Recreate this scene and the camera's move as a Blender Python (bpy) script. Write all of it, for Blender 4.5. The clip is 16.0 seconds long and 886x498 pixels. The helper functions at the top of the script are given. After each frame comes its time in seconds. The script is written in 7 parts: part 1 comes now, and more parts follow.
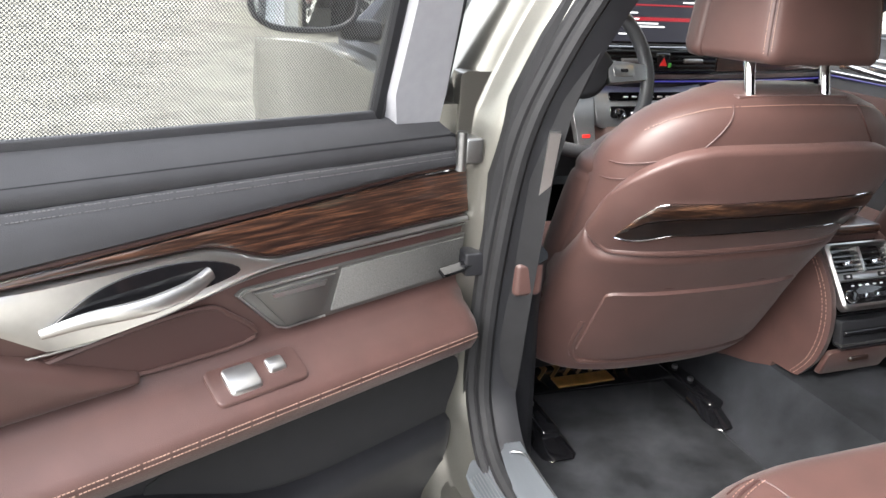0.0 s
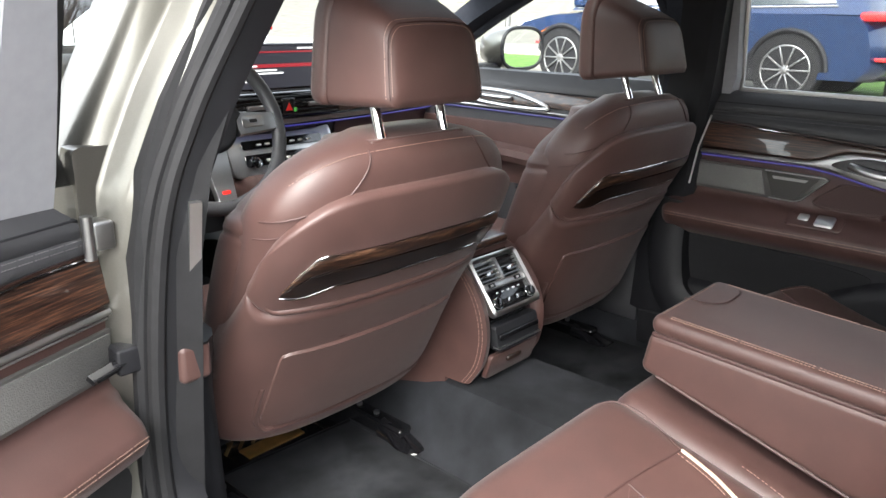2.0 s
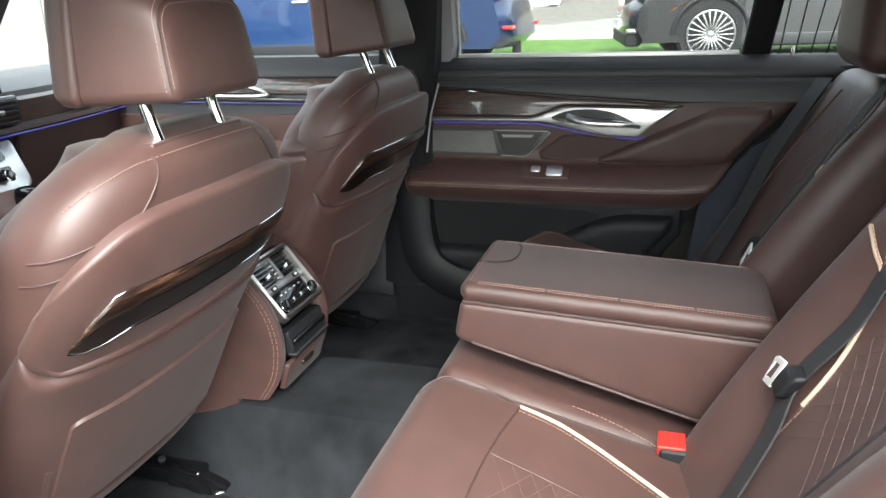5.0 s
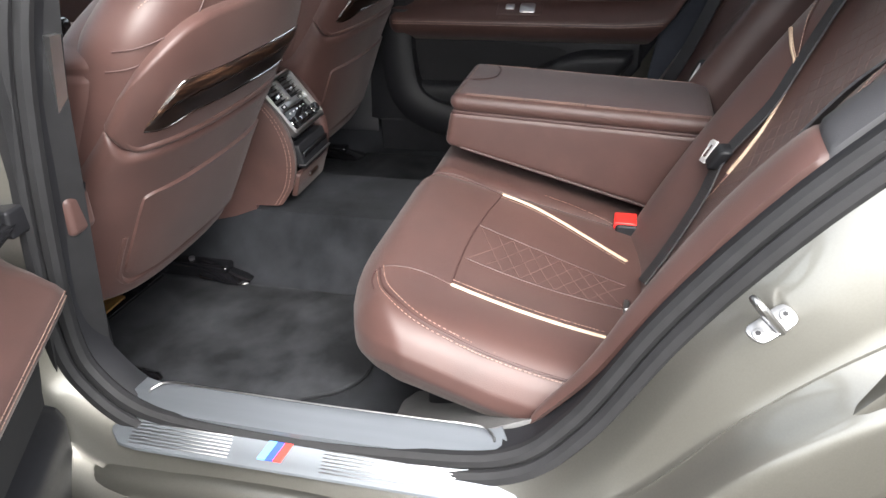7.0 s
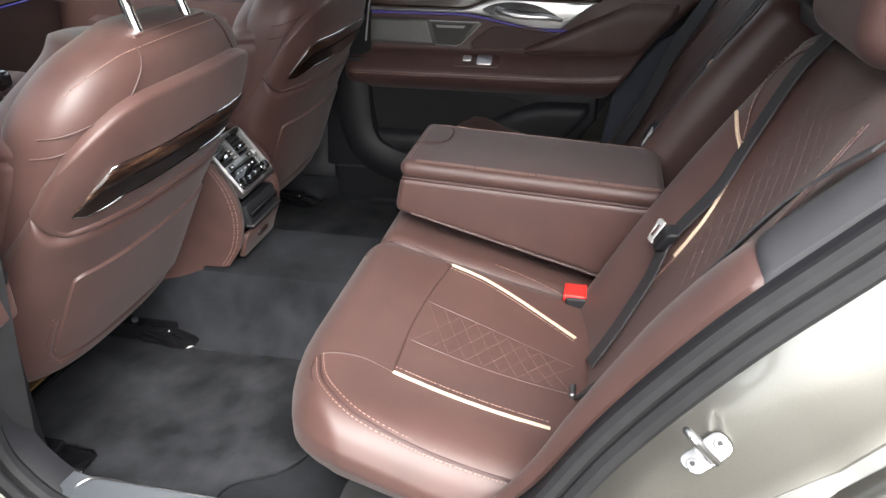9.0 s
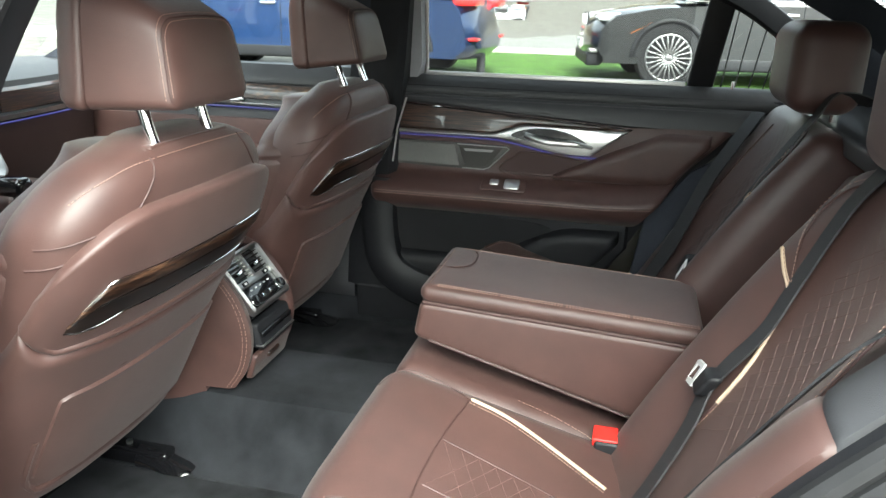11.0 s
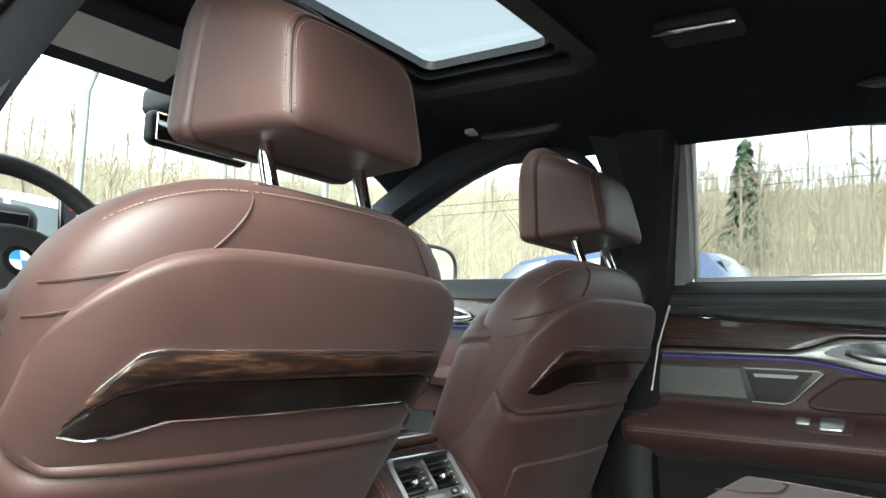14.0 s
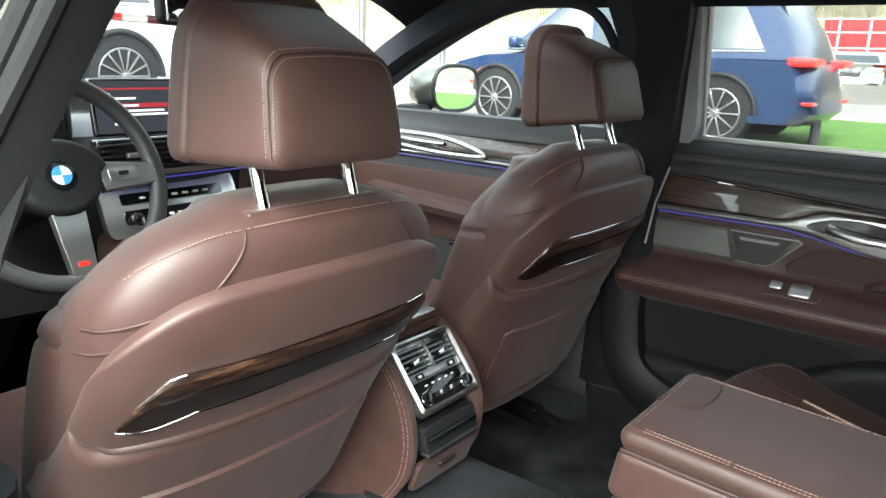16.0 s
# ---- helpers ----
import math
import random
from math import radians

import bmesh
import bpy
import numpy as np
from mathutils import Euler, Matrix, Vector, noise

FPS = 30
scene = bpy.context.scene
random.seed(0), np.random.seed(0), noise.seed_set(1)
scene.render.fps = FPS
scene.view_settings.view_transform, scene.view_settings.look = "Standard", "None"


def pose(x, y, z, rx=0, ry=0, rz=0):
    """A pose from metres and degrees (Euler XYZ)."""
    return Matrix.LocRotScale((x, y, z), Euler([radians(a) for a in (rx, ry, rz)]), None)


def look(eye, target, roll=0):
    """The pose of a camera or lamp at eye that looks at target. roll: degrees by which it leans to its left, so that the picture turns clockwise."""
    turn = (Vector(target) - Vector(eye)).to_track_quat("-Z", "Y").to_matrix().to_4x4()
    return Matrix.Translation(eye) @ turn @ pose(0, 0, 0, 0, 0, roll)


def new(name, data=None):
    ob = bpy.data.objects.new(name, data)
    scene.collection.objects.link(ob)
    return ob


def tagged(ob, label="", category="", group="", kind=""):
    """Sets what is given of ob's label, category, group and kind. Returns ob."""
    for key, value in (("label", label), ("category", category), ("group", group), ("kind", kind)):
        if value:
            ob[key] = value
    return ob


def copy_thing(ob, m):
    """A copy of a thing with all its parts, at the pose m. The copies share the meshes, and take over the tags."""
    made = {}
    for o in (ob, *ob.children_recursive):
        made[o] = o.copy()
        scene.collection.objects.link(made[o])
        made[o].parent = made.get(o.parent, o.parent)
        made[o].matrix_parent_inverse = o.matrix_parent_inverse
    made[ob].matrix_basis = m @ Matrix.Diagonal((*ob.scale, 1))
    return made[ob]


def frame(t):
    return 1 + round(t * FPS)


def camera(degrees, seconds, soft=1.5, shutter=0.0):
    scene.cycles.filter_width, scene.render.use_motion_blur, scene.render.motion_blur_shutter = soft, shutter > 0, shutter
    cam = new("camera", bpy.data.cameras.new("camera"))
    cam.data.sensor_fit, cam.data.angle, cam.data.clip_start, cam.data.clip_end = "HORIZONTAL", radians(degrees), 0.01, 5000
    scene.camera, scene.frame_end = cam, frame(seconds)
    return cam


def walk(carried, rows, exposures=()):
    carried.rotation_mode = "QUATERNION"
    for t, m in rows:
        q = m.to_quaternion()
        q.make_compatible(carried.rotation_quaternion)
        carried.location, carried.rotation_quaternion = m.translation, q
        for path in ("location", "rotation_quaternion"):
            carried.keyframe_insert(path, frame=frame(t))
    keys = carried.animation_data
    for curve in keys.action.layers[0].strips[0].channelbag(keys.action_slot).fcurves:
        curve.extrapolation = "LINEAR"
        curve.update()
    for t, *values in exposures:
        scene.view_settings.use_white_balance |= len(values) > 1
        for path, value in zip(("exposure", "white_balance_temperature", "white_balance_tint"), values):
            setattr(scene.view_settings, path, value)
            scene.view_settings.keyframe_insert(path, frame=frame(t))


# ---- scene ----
cam = camera(60.8, 16.0)
METRES, EYE, TILT, LEAN, TURN = 2.34, 1.2, -20.8, -3.0, -19.5
ROWS = [
    (0.0, 0.0, 0.0, 0.0, 0.0, 0.0, 0.0),
    (0.5, 0.025, 0.0043, 0.0054, -6.96, 1.02, 2.84),
    (1.0, 0.0296, 0.007, 0.0098, -13.59, 1.4, 5.73),
    (1.5, 0.0191, 0.0104, 0.0125, -19.99, 1.09, 8.46),
    (2.0, 0.0024, 0.0217, 0.0178, -25.76, 0.1, 11.24),
    (2.5, 0.0043, 0.0436, 0.0267, -30.88, -1.38, 13.94),
    (3.0, 0.0346, 0.0857, 0.0372, -36.0, -3.1, 16.3),
    (3.5, 0.0659, 0.1269, 0.0481, -41.13, -4.85, 18.09),
    (6.0, -0.1316, 0.0755, 0.0297, -55.67, -11.47, 20.25),
    (6.5, -0.149, 0.0678, 0.0163, -55.48, -15.47, 20.38),
    (7.0, -0.1546, 0.064, 0.018, -54.59, -18.47, 20.42),
    (7.5, -0.1498, 0.0614, 0.0286, -54.09, -20.21, 20.33),
    (8.0, -0.1427, 0.0601, 0.0379, -54.19, -20.64, 20.12),
    (8.5, -0.1285, 0.0564, 0.0451, -55.34, -19.86, 19.77),
    (9.0, -0.1158, 0.053, 0.0522, -56.81, -18.24, 19.34),
    (11.5, -0.0548, 0.0877, 0.0482, -51.5, -4.37, 16.87),
    (12.0, 0.0247, 0.125, 0.0373, -46.51, 0.52, 16.64),
    (12.5, 0.0621, 0.1816, -0.0214, -42.63, 7.67, 16.11),
    (13.0, 0.0658, 0.2136, -0.0705, -39.49, 14.17, 15.12),
    (13.5, 0.0578, 0.2174, -0.0767, -36.5, 19.75, 13.76),
    (14.0, 0.067, 0.2217, -0.0575, -34.22, 22.02, 12.58),
    (14.5, 0.0718, 0.196, -0.0256, -31.91, 21.17, 12.03),
    (15.0, 0.0669, 0.1602, -0.0015, -30.41, 16.46, 12.15),
    (15.5, 0.0654, 0.1313, 0.0369, -29.81, 9.27, 12.1),
    (16.0, 0.0768, 0.126, 0.0498, -30.68, 1.85, 11.55),
]
walk(cam, [(t, pose(-1.285, -0.035, EYE, TILT, LEAN, TURN) @ pose(METRES * x, METRES * y, METRES * z, 90 + pitch, roll, yaw)) for t, x, y, z, yaw, pitch, roll in ROWS],
     [(0.0, 3.21, 6450, 9), (1.5, 3.11, 6450, 9), (3.5, 3.31, 6300, 2), (6.0, 3.16, 6400, 4), (7.0, 2.91, 6450, 9), (8.5, 2.91, 6450, 10), (9.0, 2.96, 6450, 9), (11.5, 3.26, 6250, -4), (13.0, 3.26, 6200, -4), (14.0, 3.16, 6200, -3), (16.0, 3.26, 6300, -2)])

# ---- light ----
world = bpy.data.worlds.new("overcast_sky")
scene.world = world
world.use_nodes = True
_sky = world.node_tree.nodes.new("ShaderNodeTexSky")
_sky.sky_type, _sky.sun_disc = "NISHITA", False
_sky.sun_elevation, _sky.sun_rotation = radians(50), radians(246)
_sky.air_density, _sky.dust_density, _sky.ozone_density = 1.0, 5.0, 1.0
_desat = world.node_tree.nodes.new("ShaderNodeHueSaturation")
_desat.inputs["Saturation"].default_value = 0.3
world.node_tree.links.new(_sky.outputs[0], _desat.inputs["Color"])
world.node_tree.links.new(_desat.outputs[0], world.node_tree.nodes["Background"].inputs[0])
world.node_tree.nodes["Background"].inputs[1].default_value = 0.15
sun = new("sun", bpy.data.lights.new("sun", "SUN"))
sun.data.energy, sun.data.angle, sun.data.color = 0.28, radians(60), (1.0, 0.96, 0.9)
sun.matrix_world = look((-5.9, -2.6, 7.66), (0, 0, 0))
scene.view_settings.exposure = 2.5


# ---- materials ----
def mat(name, color, rough=0.5, metal=0.0, grain=0.0, bump=0.0, scale=40.0, coat=0.0, spec=0.5, stretch=(1, 1, 1), dark=None, wear=0.0, bump_scale=None):
    """A Principled material with a large soft variation, a fine grain and a fine relief, all at real size."""
    m = bpy.data.materials.new(name)
    m.use_nodes = True
    nt = m.node_tree
    b = nt.nodes["Principled BSDF"]
    b.inputs["Roughness"].default_value, b.inputs["Metallic"].default_value = rough, metal
    b.inputs["Coat Weight"].default_value, b.inputs["Coat Roughness"].default_value = coat, 0.05
    b.inputs["Specular IOR Level"].default_value = spec
    b.inputs["Base Color"].default_value = (*color, 1)
    if not (grain or bump or wear):
        return m
    geo = nt.nodes.new("ShaderNodeTexCoord")
    mp = nt.nodes.new("ShaderNodeMapping")
    mp.inputs["Scale"].default_value = stretch
    nt.links.new(geo.outputs["Object"], mp.inputs[0])
    fine, big = nt.nodes.new("ShaderNodeTexNoise"), nt.nodes.new("ShaderNodeTexNoise")
    fine.inputs["Scale"].default_value, fine.inputs["Detail"].default_value = scale, 5
    big.inputs["Scale"].default_value, big.inputs["Detail"].default_value = 5.0, 4
    for n in (fine, big):
        nt.links.new(mp.outputs[0], n.inputs["Vector"])
    add = nt.nodes.new("ShaderNodeMix")
    add.inputs[0].default_value = 0.5
    nt.links.new(fine.outputs[0], add.inputs[2])
    nt.links.new(big.outputs[0], add.inputs[3])
    ramp = nt.nodes.new("ShaderNodeValToRGB")
    lo = dark or [c * (1 - grain) for c in color]
    hi = [min(1, c * (1 + grain)) for c in color]
    ramp.color_ramp.elements[0].position, ramp.color_ramp.elements[1].position = 0.35, 0.65
    ramp.color_ramp.elements[0].color, ramp.color_ramp.elements[1].color = (*lo, 1), (*hi, 1)
    nt.links.new(add.outputs[0], ramp.inputs[0])
    nt.links.new(ramp.outputs[0], b.inputs["Base Color"])
    if wear:
        mr = nt.nodes.new("ShaderNodeMapRange")
        mr.inputs[3].default_value, mr.inputs[4].default_value = max(0.03, rough - wear), min(1, rough + wear)
        nt.links.new(big.outputs[0], mr.inputs[0])
        nt.links.new(mr.outputs[0], b.inputs["Roughness"])
    if bump:
        tex = nt.nodes.new("ShaderNodeTexVoronoi")
        tex.inputs["Scale"].default_value = bump_scale or scale * 8
        nt.links.new(mp.outputs[0], tex.inputs["Vector"])
        bp = nt.nodes.new("ShaderNodeBump")
        bp.inputs["Strength"].default_value, bp.inputs["Distance"].default_value = bump, 0.001
        nt.links.new(tex.outputs[0], bp.inputs["Height"])
        nt.links.new(bp.outputs[0], b.inputs["Normal"])
    return m


def wood_mat(name, a, b_, c, scale):
    m = bpy.data.materials.new(name)
    m.use_nodes = True
    nt = m.node_tree
    b = nt.nodes["Principled BSDF"]
    b.inputs["Roughness"].default_value, b.inputs["Coat Weight"].default_value, b.inputs["Coat Roughness"].default_value = 0.35, 0.8, 0.04
    co = nt.nodes.new("ShaderNodeTexCoord")
    mp = nt.nodes.new("ShaderNodeMapping")
    mp.inputs["Scale"].default_value = scale
    nz = nt.nodes.new("ShaderNodeTexNoise")
    nz.inputs["Scale"].default_value, nz.inputs["Detail"].default_value, nz.inputs["Roughness"].default_value = 1.0, 9, 0.75
    rp = nt.nodes.new("ShaderNodeValToRGB")
    e = rp.color_ramp.elements
    e[0].position, e[0].color = 0.40, (*a, 1)
    e[1].position, e[1].color = 0.62, (*c, 1)
    k = e.new(0.5)
    k.color = (*b_, 1)
    nt.links.new(co.outputs["Object"], mp.inputs[0])
    nt.links.new(mp.outputs[0], nz.inputs["Vector"])
    nt.links.new(nz.outputs[0], rp.inputs[0])
    nt.links.new(rp.outputs[0], b.inputs["Base Color"])
    return m


def glass_mat(name, tint, alpha_mix, rough=0.0):
    """Thin glass: mostly clear, with a mirror of the surroundings that grows at a slant."""
    m = bpy.data.materials.new(name)
    m.use_nodes = True
    nt = m.node_tree
    nt.nodes.remove(nt.nodes["Principled BSDF"])
    tr, gl, mx, fr = (nt.nodes.new(k) for k in ("ShaderNodeBsdfTransparent", "ShaderNodeBsdfGlossy", "ShaderNodeMixShader", "ShaderNodeLayerWeight"))
    tr.inputs[0].default_value = (*tint, 1)
    gl.inputs["Roughness"].default_value = rough
    fr.inputs["Blend"].default_value = 0.5
    pw, ml = nt.nodes.new("ShaderNodeMath"), nt.nodes.new("ShaderNodeMath")
    pw.operation, pw.inputs[1].default_value = "POWER", 4.0
    ml.operation, ml.inputs[1].default_value, ml.inputs[2].default_value = "MULTIPLY_ADD", 0.7, 0.04 * alpha_mix / 1.45
    nt.links.new(fr.outputs["Facing"], pw.inputs[0])
    nt.links.new(pw.outputs[0], ml.inputs[0])
    nt.links.new(ml.outputs[0], mx.inputs[0])
    nt.links.new(tr.outputs[0], mx.inputs[1])
    nt.links.new(gl.outputs[0], mx.inputs[2])
    nt.links.new(mx.outputs[0], nt.nodes["Material Output"].inputs[0])
    return m


def glow_mat(name, color, strength):
    m = mat(name, (0.02, 0.02, 0.02), 0.3)
    b = m.node_tree.nodes["Principled BSDF"]
    b.inputs["Emission Color"].default_value, b.inputs["Emission Strength"].default_value = (*color, 1), strength
    return m


LEATHER = mat("brown_leather", (0.054, 0.0260, 0.0221), 0.49, grain=0.16, bump=0.16, scale=18, wear=0.07, bump_scale=900)
_lb = LEATHER.node_tree.nodes["Principled BSDF"]
_lb.inputs["Specular IOR Level"].default_value = 0.5
_lb.inputs["Sheen Weight"].default_value, _lb.inputs["Sheen Roughness"].default_value = 0.07, 0.45
# darker leather for seams; also paints the shade in gaps and hollows
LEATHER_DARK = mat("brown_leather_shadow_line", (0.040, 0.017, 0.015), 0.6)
PIPING = mat("cream_piping", (0.48, 0.36, 0.26), 0.5, grain=0.08, scale=60)
THREAD = mat("pale_thread", (0.27, 0.175, 0.14), 0.6)
QUILT = mat("tone_thread", (0.115, 0.068, 0.060), 0.6)
THREAD_GREY = mat("grey_thread", (0.11, 0.105, 0.11), 0.6)
GREY_LEATHER = mat("charcoal_leather", (0.030, 0.030, 0.033), 0.5, grain=0.12, bump=0.2, scale=25, wear=0.06, bump_scale=800)
PLINTH = mat("grey_plastic", (0.10, 0.10, 0.10), 0.6, grain=0.12, bump=0.15, scale=40, bump_scale=900)
BLACK_PLASTIC = mat("black_plastic", (0.009, 0.0092, 0.011), 0.55, grain=0.15, bump=0.15, scale=40, bump_scale=900, spec=0.3)
GLOSS_BLACK = mat("piano_black", (0.006, 0.006, 0.007), 0.08, coat=0.5)
RUBBER = mat("black_rubber", (0.012, 0.012, 0.013), 0.66, grain=0.2, bump=0.1, scale=50, wear=0.1, spec=0.25)
CARPET = mat("charcoal_velour", (0.0165, 0.0175, 0.020), 0.95, grain=0.55, bump=0.6, scale=9, spec=0.1, bump_scale=700)
MAT_TEX = mat("charcoal_floor_mat", (0.0225, 0.0235, 0.0262), 0.95, grain=0.55, bump=0.6, scale=10, spec=0.1, bump_scale=700)
HEADLINER = mat("anthracite_headliner", (0.038, 0.041, 0.051), 0.95, grain=0.1, bump=0.2, scale=60, spec=0.15)
WOOD = wood_mat("fineline_wood", (0.005, 0.0025, 0.002), (0.020, 0.0085, 0.0055), (0.10, 0.043, 0.023), (9, 9, 420))
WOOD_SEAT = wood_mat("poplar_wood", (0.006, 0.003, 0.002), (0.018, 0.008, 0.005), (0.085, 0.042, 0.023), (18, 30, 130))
# darker copy of the poplar wood, with the lower face's shade in its colour
WOOD_SHADED = wood_mat("poplar_wood_shaded", (0.004, 0.002, 0.0015), (0.007, 0.0035, 0.0025), (0.016, 0.008, 0.005), (18, 30, 130))
ALU = mat("satin_aluminium", (0.52, 0.515, 0.51), 0.34, 1.0, grain=0.04, scale=120, wear=0.05)
CHROME = mat("chrome", (0.82, 0.82, 0.82), 0.07, 1.0)
STEEL = mat("galvanised_steel", (0.27, 0.27, 0.27), 0.38, 1.0, grain=0.1, scale=60, wear=0.1)
PAINT = mat("champagne_metallic_paint", (0.150, 0.146, 0.130), 0.31, 0.85, grain=0.05, scale=400, coat=0.8)
SILL_ALU = mat("brushed_sill_aluminium", (0.165, 0.18, 0.198), 0.48, 0.7, grain=0.06, scale=60, stretch=(1, 0.05, 1))
SPEAKER = mat("speaker_mesh_cloth", (0.13, 0.128, 0.122), 0.55, 0.3, grain=0.25, bump=0.6, scale=500, bump_scale=420)
BELT = mat("black_belt_webbing", (0.018, 0.018, 0.02), 0.7, grain=0.2, bump=0.4, scale=200)
RED = mat("red_plastic", (0.62, 0.02, 0.015), 0.4)
WHITE_P = mat("white_plastic", (0.7, 0.7, 0.68), 0.4)
GLASS = glass_mat("clear_glass", (0.93, 0.96, 0.95), 1.45)
GLASS_DARK = glass_mat("tinted_glass", (0.70, 0.73, 0.73), 1.5)
BLUE_GLOW = glow_mat("ambient_light_strip", (0.10, 0.09, 0.60), 0.055)


# ---- mesh tools ----
def mirror(bm):
    bmesh.ops.transform(bm, matrix=Matrix.Diagonal((-1, 1, 1, 1)), verts=bm.verts)
    bmesh.ops.reverse_faces(bm, faces=bm.faces)
    return bm


def part(name, bm, material, parent=None, label="", sharp=38, flip=False, fix=True):
    if flip:
        mirror(bm)
    if fix:
        bmesh.ops.recalc_face_normals(bm, faces=bm.faces)
    me = bpy.data.meshes.new(name)
    bm.to_mesh(me)
    bm.free()
    me.materials.append(material)
    me.shade_smooth()
    me.set_sharp_from_angle(angle=radians(sharp))
    ob = new(name, me)
    ob.parent = parent
    return tagged(ob, label)


def thing(name, label, category, group="", kind="", at=(0, 0, 0)):
    ob = new(name)
    ob.empty_display_size = 0.05
    ob.location = at
    return tagged(ob, label, category, group, kind)


def join(*bms):
    out = bms[0]
    for b in bms[1:]:
        me = bpy.data.meshes.new("tmp")
        b.to_mesh(me)
        b.free()
        out.from_mesh(me)
        bpy.data.meshes.remove(me)
    return out


def _ticks(h, r, k, n):
    """Sample places along one side of a rounded box: dense in the corners, n spans between."""
    corner = [h - r + r * math.tan(radians(45 * i / k)) for i in range(k + 1)]
    mid = [(-(h - r)) + 2 * (h - r) * i / n for i in range(n + 1)]
    return sorted([-c for c in corner[1:]] + mid + corner[1:])


def rbox(x0, x1, y0, y1, z0, z1, r=0.01, k=3, n=(1, 1, 1), fn=None):
    """A box with round edges, as an even grid, bent by fn(Vector) where given."""
    c = Vector(((x0 + x1) / 2, (y0 + y1) / 2, (z0 + z1) / 2))
    h = (abs(x1 - x0) / 2, abs(y1 - y0) / 2, abs(z1 - z0) / 2)
    r = min(r, min(h) * 0.98)
    tk = [_ticks(h[i], r, k, n[i]) for i in range(3)]
    bm = bmesh.new()
    cache = {}

    def vert(p):
        key = tuple(round(v, 6) for v in p)
        if key not in cache:
            q = Vector(p)
            inner = Vector([max(-(h[i] - r), min(h[i] - r, q[i])) for i in range(3)])
            d = q - inner
            q = inner + d.normalized() * r if d.length > 1e-9 else q
            q += c
            cache[key] = bm.verts.new(fn(q) if fn else q)
        return cache[key]

    for ax in range(3):
        a, b = [(1, 2), (2, 0), (0, 1)][ax]
        for s in (-1, 1):
            for i in range(len(tk[a]) - 1):
                for j in range(len(tk[b]) - 1):
                    quad = []
                    for ii, jj in ((i, j), (i + 1, j), (i + 1, j + 1), (i, j + 1)):
                        p = [0, 0, 0]
                        p[ax], p[a], p[b] = s * h[ax], tk[a][ii], tk[b][jj]
                        quad.append(vert(p))
                    if s < 0:
                        quad.reverse()
                    if len(set(quad)) > 2:
                        bm.faces.new(quad)
    return bm


def loft(rings, cap=True, closed=True):
    bm = bmesh.new()
    rows = [[bm.verts.new(p) for p in ring] for ring in rings]
    n = len(rows[0])
    for a, b in zip(rows, rows[1:]):
        for i in range(n if closed else n - 1):
            bm.faces.new((a[i], a[(i + 1) % n], b[(i + 1) % n], b[i]))
    if cap and closed:
        bm.faces.new(rows[0][::-1])
        bm.faces.new(rows[-1])
    return bm


def smooth_path(pts, per=6, closed=False):
    """A Catmull-Rom curve through the points."""
    pts = [Vector(p) for p in pts]
    n, out = len(pts), []
    for i in range(n if closed else n - 1):
        if closed:
            p0, p1, p2, p3 = (pts[(i + k) % n] for k in (-1, 0, 1, 2))
        else:
            p0, p1, p2, p3 = pts[max(i - 1, 0)], pts[i], pts[i + 1], pts[min(i + 2, n - 1)]
        for j in range(per):
            t = j / per
            out.append(0.5 * (2 * p1 + (p2 - p0) * t + (2 * p0 - 5 * p1 + 4 * p2 - p3) * t * t + (3 * p1 - p0 - 3 * p2 + p3) * t ** 3))
    if not closed:
        out.append(pts[-1])
    return out


def sweep(path, profile, up=(0, 0, 1), closed=False, cap=True):
    """A profile of (side, up) pairs, or a function of the share of the way, drawn along a path."""
    path = [Vector(p) for p in path]
    n, rings = len(path), []
    for i, p in enumerate(path):
        a = path[(i - 1) % n] if closed or i else p
        b = path[(i + 1) % n] if closed or i < n - 1 else p
        t = (b - a).normalized()
        u = Vector(up(p) if callable(up) else up)
        side = t.cross(u).normalized()
        u = side.cross(t).normalized()
        pr = profile(i / max(1, n - 1)) if callable(profile) else profile
        rings.append([p + side * s + u * h for s, h in pr])
    if closed:
        rings.append(rings[0])
        bm = loft(rings, cap=False)
        bmesh.ops.remove_doubles(bm, verts=bm.verts, dist=1e-6)
        return bm
    return loft(rings, cap=cap)


def circle(r, n=8, squash=1.0):
    return [(r * math.cos(2 * math.pi * i / n), r * squash * math.sin(2 * math.pi * i / n)) for i in range(n)]


def tube(path, r, n=8, up=(0.12, 0.2, 0.97), closed=False):
    return sweep(path, circle(r, n), up, closed)


def stitches(path, parent, material, gap=0.006, r=0.0007, flip=False, name="stitching"):
    """A row of short threads along a path."""
    path = [Vector(p) for p in path]
    bm = bmesh.new()
    carry = 0.0
    for a, b in zip(path, path[1:]):
        d = (b - a)
        ln = d.length
        if ln < 1e-6:
            continue
        d /= ln
        side = d.orthogonal().normalized()
        other = d.cross(side)
        s = carry
        while s + gap * 0.68 < ln:
            p, q = a + d * s, a + d * (s + gap * 0.68)
            ra = [bm.verts.new(p + side * r * x + other * r * y) for x, y in ((1, 0), (0, 1), (-1, 0), (0, -1))]
            rb = [bm.verts.new(q + side * r * x + other * r * y) for x, y in ((1, 0), (0, 1), (-1, 0), (0, -1))]
            for i in range(4):
                bm.faces.new((ra[i], ra[(i + 1) % 4], rb[(i + 1) % 4], rb[i]))
            s += gap
        carry = s - ln if s > ln else 0.0
    return tagged(part(name, bm, material, parent, flip=flip, fix=False), kind="stuff")


